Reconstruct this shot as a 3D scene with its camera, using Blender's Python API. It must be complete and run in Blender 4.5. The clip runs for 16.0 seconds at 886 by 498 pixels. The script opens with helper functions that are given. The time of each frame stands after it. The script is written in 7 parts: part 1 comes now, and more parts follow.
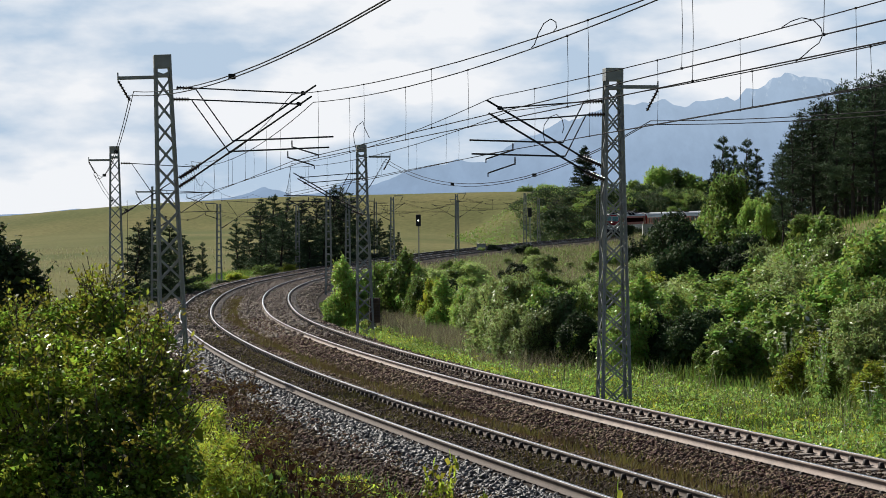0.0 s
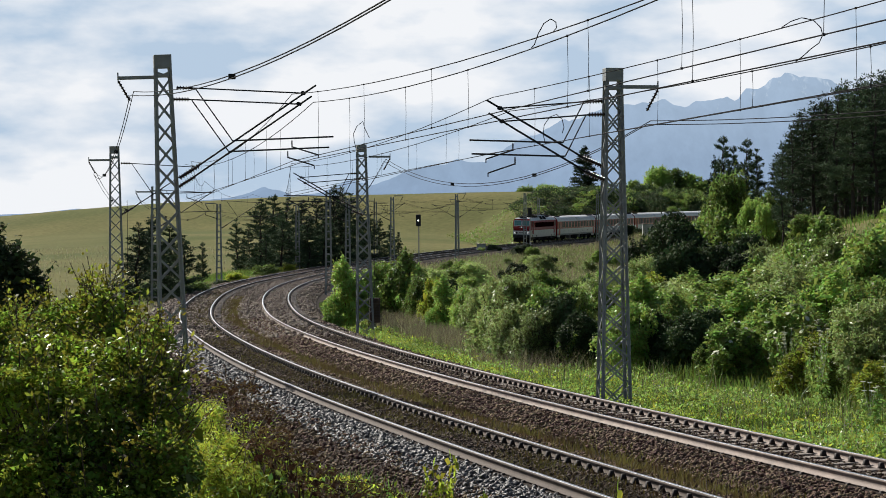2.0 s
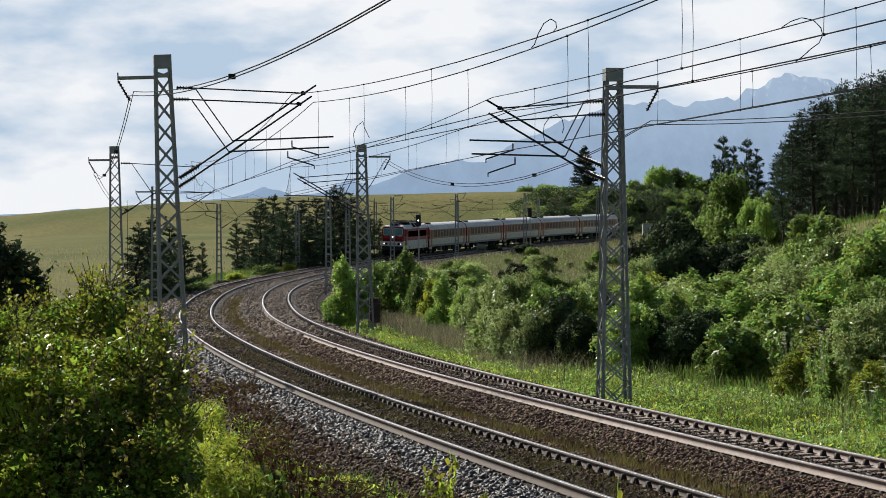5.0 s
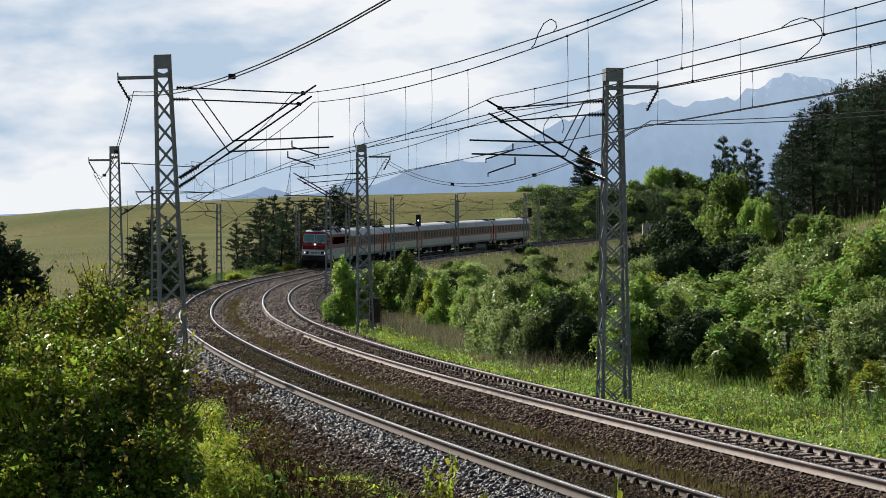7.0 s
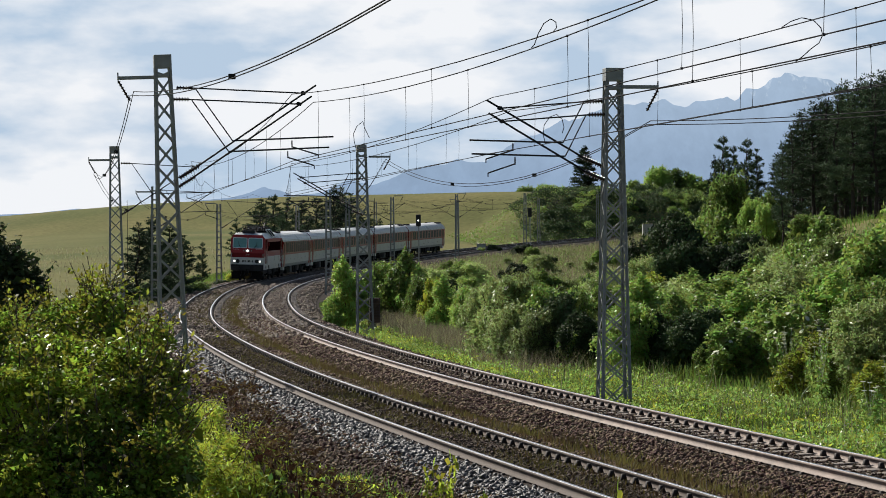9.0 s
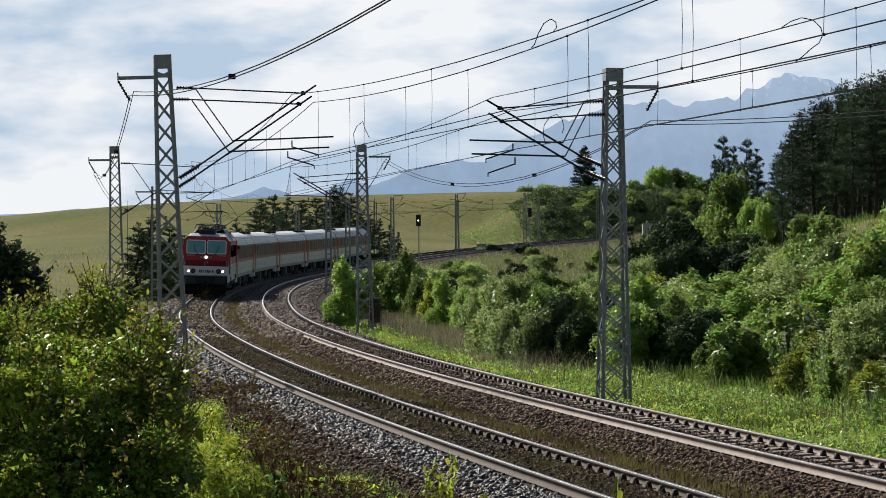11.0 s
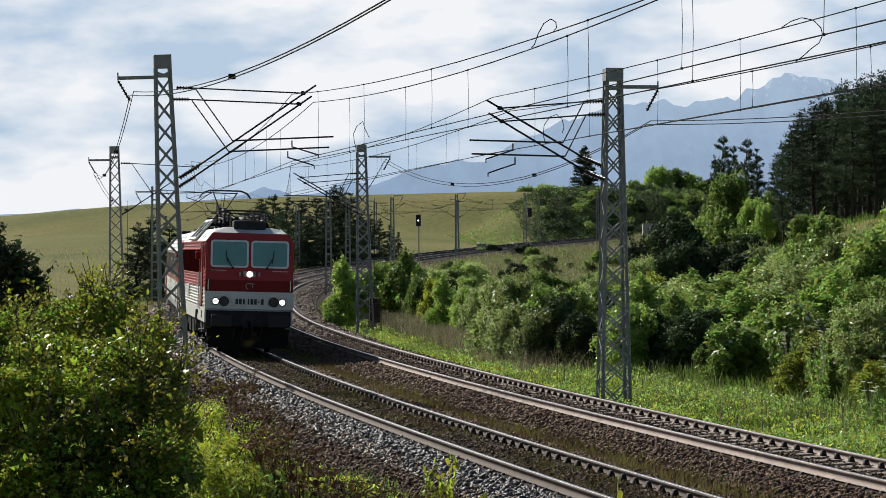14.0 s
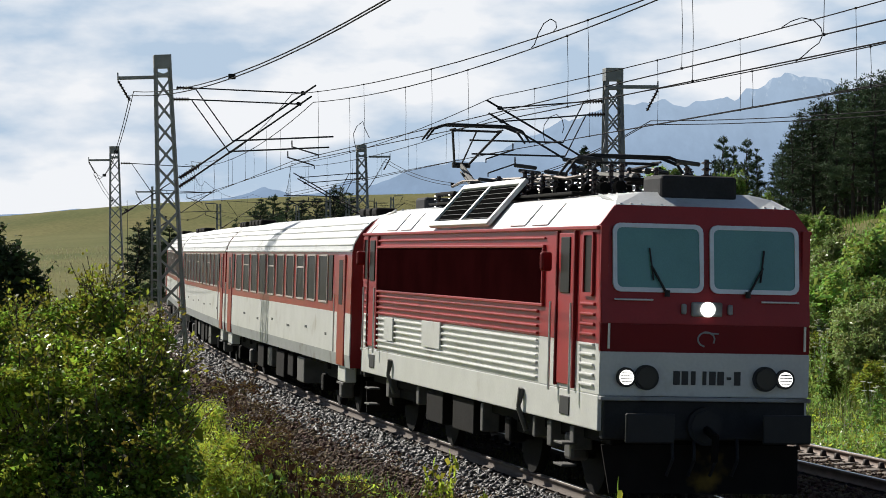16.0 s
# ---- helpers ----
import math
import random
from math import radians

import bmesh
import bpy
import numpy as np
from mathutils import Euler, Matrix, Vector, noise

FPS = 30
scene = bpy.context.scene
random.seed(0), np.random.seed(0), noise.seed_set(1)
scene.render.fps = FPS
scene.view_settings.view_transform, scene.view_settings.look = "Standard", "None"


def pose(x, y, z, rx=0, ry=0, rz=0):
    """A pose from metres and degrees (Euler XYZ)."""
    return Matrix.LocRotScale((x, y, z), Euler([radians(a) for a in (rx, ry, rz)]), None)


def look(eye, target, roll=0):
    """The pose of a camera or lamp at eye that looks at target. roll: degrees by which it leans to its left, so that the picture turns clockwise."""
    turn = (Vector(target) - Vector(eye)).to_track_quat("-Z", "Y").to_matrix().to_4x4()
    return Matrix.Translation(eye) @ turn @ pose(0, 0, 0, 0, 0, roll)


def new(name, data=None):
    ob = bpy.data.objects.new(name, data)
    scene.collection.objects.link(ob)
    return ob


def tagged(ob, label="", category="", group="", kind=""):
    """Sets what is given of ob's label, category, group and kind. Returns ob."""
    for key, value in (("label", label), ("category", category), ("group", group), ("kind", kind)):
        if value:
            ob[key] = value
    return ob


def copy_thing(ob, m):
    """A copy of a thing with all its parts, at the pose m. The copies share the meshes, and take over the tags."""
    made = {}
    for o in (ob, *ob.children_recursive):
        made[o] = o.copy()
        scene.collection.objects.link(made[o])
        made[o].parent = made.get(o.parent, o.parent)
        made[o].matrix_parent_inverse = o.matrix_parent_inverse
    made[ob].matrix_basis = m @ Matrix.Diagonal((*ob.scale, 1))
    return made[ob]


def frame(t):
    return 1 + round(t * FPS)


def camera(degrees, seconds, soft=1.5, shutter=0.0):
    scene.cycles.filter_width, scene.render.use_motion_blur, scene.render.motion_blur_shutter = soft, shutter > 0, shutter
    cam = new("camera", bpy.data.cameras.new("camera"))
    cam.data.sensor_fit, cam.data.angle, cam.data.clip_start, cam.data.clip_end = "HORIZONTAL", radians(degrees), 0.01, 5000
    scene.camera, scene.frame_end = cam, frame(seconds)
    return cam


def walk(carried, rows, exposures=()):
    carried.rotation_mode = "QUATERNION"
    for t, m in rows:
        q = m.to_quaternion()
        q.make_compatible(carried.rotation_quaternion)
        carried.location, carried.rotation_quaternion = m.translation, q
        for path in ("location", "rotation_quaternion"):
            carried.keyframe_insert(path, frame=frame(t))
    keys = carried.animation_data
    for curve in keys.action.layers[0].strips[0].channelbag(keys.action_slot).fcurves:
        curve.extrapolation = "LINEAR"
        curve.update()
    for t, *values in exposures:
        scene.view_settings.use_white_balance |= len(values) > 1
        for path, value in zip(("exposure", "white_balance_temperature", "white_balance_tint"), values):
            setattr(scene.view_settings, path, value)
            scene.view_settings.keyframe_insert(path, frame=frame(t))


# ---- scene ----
# The camera stands still on the bank beside the line, zoomed in along the curve.
CAM_H = 3.813
cam = camera(20.13, 16.0, soft=0.85)
VIEW = look((0, 0, CAM_H), (0, 100, CAM_H - 1.71), -0.275)
walk(cam, [(0.0, VIEW), (16.0, VIEW)], exposures=[(0.0, 0.4), (16.0, 0.4)])

# ---------------------------------------------------------------- light
SUN_WAY = Vector((-0.50, 0.64, 0.58)).normalized()      # towards the sun
world = bpy.data.worlds.new("sky")
scene.world = world
world.use_nodes = True
wn, wl = world.node_tree.nodes, world.node_tree.links
wn.clear()
w_out = wn.new("ShaderNodeOutputWorld")
w_bg = wn.new("ShaderNodeBackground")
w_sky = wn.new("ShaderNodeTexSky")
w_sky.sky_type = "NISHITA"
w_sky.sun_disc = False
w_sky.sun_elevation = math.asin(SUN_WAY.z)
w_sky.sun_rotation = math.atan2(SUN_WAY.x, SUN_WAY.y)
w_sky.altitude = 700
w_sky.dust_density = 0.5
w_sky.air_density = 0.75
w_bg.inputs["Strength"].default_value = 0.05
# broken cloud cover over the whole sky
w_co = wn.new("ShaderNodeTexCoord")
w_map = wn.new("ShaderNodeMapping")
w_map.inputs["Scale"].default_value = (1.0, 1.0, 2.6)
w_map.inputs["Location"].default_value = (0.31, 0.12, 0.05)
w_n1 = wn.new("ShaderNodeTexNoise")
w_n1.inputs["Scale"].default_value = 7.0
w_n1.inputs["Detail"].default_value = 7.0
w_n1.inputs["Roughness"].default_value = 0.55
w_ramp = wn.new("ShaderNodeValToRGB")
w_ramp.color_ramp.elements[0].position = 0.12
w_ramp.color_ramp.elements[1].position = 0.30
w_n2 = wn.new("ShaderNodeTexNoise")
w_n2.inputs["Scale"].default_value = 13.0
w_n2.inputs["Detail"].default_value = 8.0
w_tone = wn.new("ShaderNodeValToRGB")
w_tone.color_ramp.elements[0].position = 0.40
w_tone.color_ramp.elements[0].color = (7.2, 9.1, 11.4, 1)
w_tone.color_ramp.elements[1].position = 0.57
w_tone.color_ramp.elements[1].color = (13.5, 13.8, 14.3, 1)
w_mix = wn.new("ShaderNodeMix")
w_mix.data_type = "RGBA"
wl.new(w_co.outputs["Generated"], w_map.inputs["Vector"])
wl.new(w_map.outputs["Vector"], w_n1.inputs["Vector"])
wl.new(w_map.outputs["Vector"], w_n2.inputs["Vector"])
wl.new(w_n1.outputs["Fac"], w_ramp.inputs["Fac"])
# the cloud bank lies low over the mountains; higher up the sky is clear
w_sep = wn.new("ShaderNodeSeparateXYZ")
wl.new(w_co.outputs["Generated"], w_sep.inputs["Vector"])
w_high = wn.new("ShaderNodeMapRange")
w_high.inputs["From Min"].default_value = 0.10
w_high.inputs["From Max"].default_value = 0.28
w_high.inputs["To Min"].default_value = 1.0
w_high.inputs["To Max"].default_value = 0.05
wl.new(w_sep.outputs["Z"], w_high.inputs["Value"])
w_mul = wn.new("ShaderNodeMath")
w_mul.operation = "MULTIPLY"
wl.new(w_ramp.outputs["Color"], w_mul.inputs[0])
wl.new(w_high.outputs["Result"], w_mul.inputs[1])
# greyer where it hangs on the higher peaks
w_grey = wn.new("ShaderNodeMapRange")
w_grey.inputs["From Min"].default_value = -0.02
w_grey.inputs["From Max"].default_value = 0.16
w_grey.inputs["To Min"].default_value = 0.015
w_grey.inputs["To Max"].default_value = -0.075
wl.new(w_sep.outputs["X"], w_grey.inputs["Value"])
w_add = wn.new("ShaderNodeMath")
wl.new(w_n2.outputs["Fac"], w_add.inputs[0])
wl.new(w_grey.outputs["Result"], w_add.inputs[1])
wl.new(w_add.outputs[0], w_tone.inputs["Fac"])
# and, out of view, it is thinned away from the mountains to cut fill light
w_far = wn.new("ShaderNodeMapRange")
w_far.inputs["From Min"].default_value = -0.1
w_far.inputs["From Max"].default_value = 0.6
w_far.inputs["To Min"].default_value = 0.1
w_far.inputs["To Max"].default_value = 1.0
wl.new(w_sep.outputs["Y"], w_far.inputs["Value"])
w_mul2 = wn.new("ShaderNodeMath")
w_mul2.operation = "MULTIPLY"
wl.new(w_mul.outputs[0], w_mul2.inputs[0])
wl.new(w_far.outputs["Result"], w_mul2.inputs[1])
wl.new(w_mul2.outputs[0], w_mix.inputs["Factor"])
wl.new(w_sky.outputs["Color"], w_mix.inputs["A"])
wl.new(w_tone.outputs["Color"], w_mix.inputs["B"])
wl.new(w_mix.outputs["Result"], w_bg.inputs["Color"])
wl.new(w_bg.outputs["Background"], w_out.inputs["Surface"])

sun = new("sun", bpy.data.lights.new("sun", "SUN"))
sun.data.energy = 5.0
sun.data.angle = radians(0.6)
sun.data.color = (1.0, 0.95, 0.86)
sun.matrix_world = look(SUN_WAY * 100, (0, 0, 0))

# ---------------------------------------------------------------- materials
def material(name, base, rough=0.7, metal=0.0, vary=0.25, scale=6.0, bump=0.0, fine=60.0, second=None, stain=None, emit=None, spec=0.5, random_part=0.0, transl=0.0, coat=0.0):
    """Procedural surface: base colour varied at two scales, optional second tint by large noise, fine bump."""
    m = bpy.data.materials.new(name)
    m.use_nodes = True
    n, l = m.node_tree.nodes, m.node_tree.links
    b = n["Principled BSDF"]
    b.inputs["Roughness"].default_value = rough
    b.inputs["Metallic"].default_value = metal
    b.inputs["Specular IOR Level"].default_value = spec
    b.inputs["Coat Weight"].default_value = coat
    co = n.new("ShaderNodeTexCoord")
    big = n.new("ShaderNodeTexNoise")
    big.inputs["Scale"].default_value = scale
    big.inputs["Detail"].default_value = 4.0
    l.new(co.outputs["Object"], big.inputs["Vector"])
    small = n.new("ShaderNodeTexNoise")
    small.inputs["Scale"].default_value = fine
    small.inputs["Detail"].default_value = 3.0
    l.new(co.outputs["Object"], small.inputs["Vector"])
    mix = n.new("ShaderNodeMix")
    mix.data_type = "RGBA"
    two = second or tuple(c * (1 - vary) for c in base)
    mix.inputs["A"].default_value = (*base, 1)
    mix.inputs["B"].default_value = (*two, 1)
    ramp = n.new("ShaderNodeMapRange")
    ramp.inputs["From Min"].default_value = 0.35
    ramp.inputs["From Max"].default_value = 0.65
    l.new(big.outputs["Fac"], ramp.inputs["Value"])
    l.new(ramp.outputs["Result"], mix.inputs["Factor"])
    hsv = n.new("ShaderNodeHueSaturation")
    l.new(mix.outputs["Result"], hsv.inputs["Color"])
    val = n.new("ShaderNodeMapRange")
    val.inputs["To Min"].default_value = 1 - vary
    val.inputs["To Max"].default_value = 1 + vary
    l.new(small.outputs["Fac"], val.inputs["Value"])
    out = val.outputs["Result"]
    if random_part:
        info = n.new("ShaderNodeObjectInfo")
        geo = n.new("ShaderNodeNewGeometry")
        add = n.new("ShaderNodeMath")
        add.operation = "ADD"
        l.new(info.outputs["Random"], add.inputs[0])
        l.new(geo.outputs["Random Per Island"], add.inputs[1])
        rr = n.new("ShaderNodeMapRange")
        rr.inputs["From Max"].default_value = 2.0
        rr.inputs["To Min"].default_value = 1 - random_part
        rr.inputs["To Max"].default_value = 1 + random_part
        l.new(add.outputs[0], rr.inputs["Value"])
        mul = n.new("ShaderNodeMath")
        mul.operation = "MULTIPLY"
        l.new(out, mul.inputs[0])
        l.new(rr.outputs["Result"], mul.inputs[1])
        out = mul.outputs[0]
        hue = n.new("ShaderNodeMapRange")
        hue.inputs["To Min"].default_value = 0.5 - random_part * 0.05
        hue.inputs["To Max"].default_value = 0.5 + random_part * 0.05
        l.new(geo.outputs["Random Per Island"], hue.inputs["Value"])
        l.new(hue.outputs["Result"], hsv.inputs["Hue"])
    l.new(out, hsv.inputs["Value"])
    col = hsv.outputs["Color"]
    if stain:
        sn = n.new("ShaderNodeTexNoise")
        sn.inputs["Scale"].default_value = stain[1]
        sn.inputs["Detail"].default_value = 6.0
        l.new(co.outputs["Object"], sn.inputs["Vector"])
        sr = n.new("ShaderNodeMapRange")
        sr.inputs["From Min"].default_value = stain[2]
        sr.inputs["From Max"].default_value = stain[2] + 0.15
        l.new(sn.outputs["Fac"], sr.inputs["Value"])
        sm = n.new("ShaderNodeMix")
        sm.data_type = "RGBA"
        l.new(sr.outputs["Result"], sm.inputs["Factor"])
        l.new(col, sm.inputs["A"])
        sm.inputs["B"].default_value = (*stain[0], 1)
        col = sm.outputs["Result"]
    l.new(col, b.inputs["Base Color"])
    if bump:
        bp = n.new("ShaderNodeBump")
        bp.inputs["Strength"].default_value = bump
        bp.inputs["Distance"].default_value = 0.02
        l.new(small.outputs["Fac"], bp.inputs["Height"])
        l.new(bp.outputs["Normal"], b.inputs["Normal"])
    if emit:
        b.inputs["Emission Color"].default_value = (*emit[0], 1)
        b.inputs["Emission Strength"].default_value = emit[1]
    if transl:
        tr = n.new("ShaderNodeBsdfTranslucent")
        l.new(col, tr.inputs["Color"])
        ms = n.new("ShaderNodeMixShader")
        ms.inputs["Fac"].default_value = transl
        l.new(b.outputs["BSDF"], ms.inputs[1])
        l.new(tr.outputs["BSDF"], ms.inputs[2])
        l.new(ms.outputs["Shader"], n["Material Output"].inputs["Surface"])
    return m


M_STEEL_RUST = material("rusty_rail_steel", (0.25, 0.195, 0.165), 0.75, 0.2, 0.3, 3, 0.2, 90)
M_RAIL_DARK = material("dark_rusty_rail_steel", (0.105, 0.078, 0.062), 0.85, 0.1, 0.3, 3, 0.2, 90)
M_RAIL_TOP = material("polished_rail_head", (0.55, 0.53, 0.52), 0.28, 1.0, 0.1, 2, 0.0, 40)
M_GALV = material("grey_mast_paint", (0.27, 0.28, 0.275), 0.6, 0.1, 0.2, 4, 0.1, 50, stain=((0.20, 0.13, 0.09), 3.0, 0.62))
M_WIRE = material("dark_copper_wire", (0.014, 0.014, 0.016), 0.9, 0.0, spec=0.1)
M_BLACK = material("black_paint", (0.012, 0.012, 0.013), 0.6)
M_FITTING = material("dark_cantilever_tube", (0.02, 0.022, 0.025), 0.7, 0.1, spec=0.2)
M_RED = material("carmine_red_paint", (0.36, 0.022, 0.024), 0.4, 0.0, 0.12, 2, 0, 30, spec=0.35)
M_DARKRED = material("dark_red_paint", (0.20, 0.009, 0.011), 0.5, 0.0, 0.12, 2, spec=0.2)
M_WHITE = material("pale_grey_white_paint", (0.66, 0.66, 0.63), 0.4, 0.0, 0.10, 1.5, 0, 25, stain=((0.45, 0.42, 0.37), 1.6, 0.6), coat=0.1)
M_ROOFWHITE = material("white_roof_paint", (0.70, 0.71, 0.70), 0.45, 0.0, 0.12, 1.2, 0, 20, stain=((0.42, 0.40, 0.37), 1.2, 0.58))
# Bed below the loose stones, darkened to paint the shade in their gaps.
M_BALLAST = material("ballast_stone", (0.040, 0.030, 0.024), 0.95, 0, 0.6, 0.7, 1.0, 16, second=(0.026, 0.019, 0.015), spec=0.1)
M_MOSS = material("mossy_brown_weeds", (0.150, 0.140, 0.038), 0.9, 0, 0.3, 0.9, 0, 30, second=(0.095, 0.062, 0.030), random_part=0.4, transl=0.3)
M_STONE = material("crushed_stone", (0.20, 0.155, 0.125), 0.85, 0, 0.3, 5, 0.4, 40, random_part=0.55)
M_STONE_NEW = material("pale_crushed_stone", (0.100, 0.096, 0.094), 0.6, 0, 0.35, 5, 0.4, 40, random_part=0.95)
M_SLEEPER = material("weathered_concrete_sleeper", (0.24, 0.20, 0.17), 0.9, 0, 0.3, 6, 0.4, 50, random_part=0.2)
M_GRASS_GROUND = material("meadow_ground", (0.165, 0.152, 0.060), 1.0, 0, 0.4, 0.03, 0.8, 1.1, second=(0.098, 0.112, 0.038), spec=0.05)


# ---------------------------------------------------------------- mesh helpers
def finish(bm, name, mat, parent=None, label="", smooth=False):
    me = bpy.data.meshes.new(name)
    bm.to_mesh(me)
    bm.free()
    for m in (mat if isinstance(mat, (list, tuple)) else [mat]):
        me.materials.append(m)
    if smooth:
        me.polygons.foreach_set("use_smooth", [True] * len(me.polygons))
    ob = new(name, me)
    if parent:
        ob.parent = parent
    if label:
        tagged(ob, label)
    return ob


def part(name, bm, mat, parent, label="", smooth=False):
    return finish(bm, name, mat, parent, label, smooth)


def thing(name, label, category, m=None, group="", kind=""):
    e = new(name)
    if m is not None:
        e.matrix_basis = m
    return tagged(e, label, category, group, kind)


def share(name, me, parent, m=None):
    ob = new(name, me)
    ob.parent = parent
    if m is not None:
        ob.matrix_basis = m
    return ob


def box(bm, c, size, bevel=0.0, rot=None, mi=0):
    """A box with centre c and full size, optionally bevelled."""
    m = Matrix.Translation(c)
    if rot is not None:
        m = m @ rot
    got = bmesh.ops.create_cube(bm, size=1.0, matrix=m @ Matrix.Diagonal((*size, 1)))
    vs = got["verts"]
    fs = {f for v in vs for f in v.link_faces}
    for f in fs:
        f.material_index = mi
    if bevel:
        es = list({e for v in vs for e in v.link_edges})
        r = bmesh.ops.bevel(bm, geom=es, offset=bevel, segments=2, affect="EDGES", profile=0.5, clamp_overlap=True)
        for f in r["faces"]:
            f.material_index = mi
    return bm


def tube(bm, a, b, r, sides=8, r2=None, caps=True, mi=0):
    a, b = Vector(a), Vector(b)
    d = b - a
    if d.length < 1e-6:
        return bm
    q = d.to_track_quat("Z", "Y").to_matrix().to_4x4()
    got = bmesh.ops.create_cone(bm, cap_ends=caps, segments=sides, radius1=r, radius2=r if r2 is None else r2, depth=d.length,
                                matrix=Matrix.Translation((a + b) / 2) @ q)
    for v in got["verts"]:
        for f in v.link_faces:
            f.material_index = mi
    return bm


def bar(bm, a, b, w, h, mi=0):
    """A rectangular bar from a to b."""
    a, b = Vector(a), Vector(b)
    d = b - a
    q = d.to_track_quat("Z", "Y").to_matrix().to_4x4()
    got = bmesh.ops.create_cube(bm, size=1.0, matrix=Matrix.Translation((a + b) / 2) @ q @ Matrix.Diagonal((w, h, d.length, 1)))
    for v in got["verts"]:
        for f in v.link_faces:
            f.material_index = mi
    return bm


def from_arrays(name, co, faces, mat, parent=None, smooth=False):
    """A mesh from numpy arrays: vertices (n, 3) and faces (m, k)."""
    me = bpy.data.meshes.new(name)
    co = np.asarray(co, dtype=np.float32)
    faces = np.asarray(faces, dtype=np.int32)
    k = faces.shape[1]
    me.vertices.add(len(co))
    me.vertices.foreach_set("co", co.ravel())
    me.loops.add(faces.size)
    me.loops.foreach_set("vertex_index", faces.ravel())
    me.polygons.add(len(faces))
    me.polygons.foreach_set("loop_start", np.arange(0, faces.size, k, dtype=np.int32))
    me.polygons.foreach_set("loop_total", np.full(len(faces), k, dtype=np.int32))
    if smooth:
        me.polygons.foreach_set("use_smooth", np.ones(len(faces), dtype=bool))
    me.update(calc_edges=True)
    me.validate()
    for m in (mat if isinstance(mat, (list, tuple)) else [mat]):
        me.materials.append(m)
    ob = new(name, me)
    if parent:
        ob.parent = parent
    return ob


# ---------------------------------------------------------------- the railway line
# s runs along the outer track from a point near the camera into the distance; lateral is positive to the outside of the curve.
KAPPA = [-0.00117, -0.00158, -0.00175, -0.00098, -0.00089, -0.00234, -0.00122, -0.00102, -0.00141, -0.0014, -0.00172, -0.00179, -0.00136, -0.00127,
         -0.00155, -0.00172, -0.00175, -0.00166, -0.00159, -0.00143, -0.0012, -0.00137, -0.00157, -0.0016, -0.00148, -0.0014, -0.00138]
GRADE = [-0.0156, -0.0175, -0.0106, -0.0099, -0.0084, -0.0006, 0.0039, 0.0064, 0.0072, 0.0062]
CANT = 0.0517 / 1.505
TRACK_GAP = 4.265
_S = np.arange(-60, 640.01, 0.5)
_i0 = 120
_kap = np.interp(_S, np.arange(len(KAPPA)) * 16.0, KAPPA)
_th = np.concatenate([[0], np.cumsum((_kap[1:] + _kap[:-1]) * 0.25)])
_th += 1.7979 - _th[_i0]


def _run(f, start):
    a = np.concatenate([[0], np.cumsum((f[1:] + f[:-1]) * 0.25)])
    return a - a[_i0] + start


_X, _Y = _run(np.cos(_th), 2.4643), _run(np.sin(_th), 34.0017)
_Z = _run(np.interp(_S, np.arange(len(GRADE)) * 45.0, GRADE), 0.0)


def line(s, lat=0.0, up=0.0):
    """A point of the line: s along it, lat to its outside, up from the rail heads of the canted track."""
    x, y, z, th = (float(np.interp(s, _S, a)) for a in (_X, _Y, _Z, _th))
    n = Vector((-math.sin(th), math.cos(th), CANT)).normalized()
    local = lat if lat > -TRACK_GAP / 2 else lat + TRACK_GAP
    base = Vector((x, y, z)) + Vector((-math.sin(th), math.cos(th), 0)) * (lat - local)
    upv = Vector((math.sin(th), -math.cos(th), 0)) * CANT + Vector((0, 0, 1))
    return base + n * local + upv.normalized() * up


def heading(s):
    return float(np.interp(s, _S, _th))


def near_line(x, y):
    """Nearest s, lateral and rail height for arrays of places."""
    x, y = np.asarray(x, float), np.asarray(y, float)
    sx, sy = _X[::6], _Y[::6]
    idx = np.empty(x.shape, int)
    for i in range(0, len(x), 4000):
        d = (x[i:i + 4000, None] - sx) ** 2 + (y[i:i + 4000, None] - sy) ** 2
        idx[i:i + 4000] = d.argmin(1) * 6
    t = _th[idx]
    along = (x - _X[idx]) * np.cos(t) + (y - _Y[idx]) * np.sin(t)
    lat = -(x - _X[idx]) * np.sin(t) + (y - _Y[idx]) * np.cos(t)
    s = _S[idx] + np.clip(along, -30, 30)
    return s, lat, np.interp(s, _S, _Z)


def smooth01(a):
    a = np.clip(a, 0, 1)
    return a * a * (3 - 2 * a)


def wobble(x, y, size, seed=0.0):
    return (np.sin(x / size + 1.3 * seed) * np.cos(y / size * 0.83 + seed) + 0.5 * np.sin(x / size * 2.3 + y / size * 1.7 + seed)) / 1.5


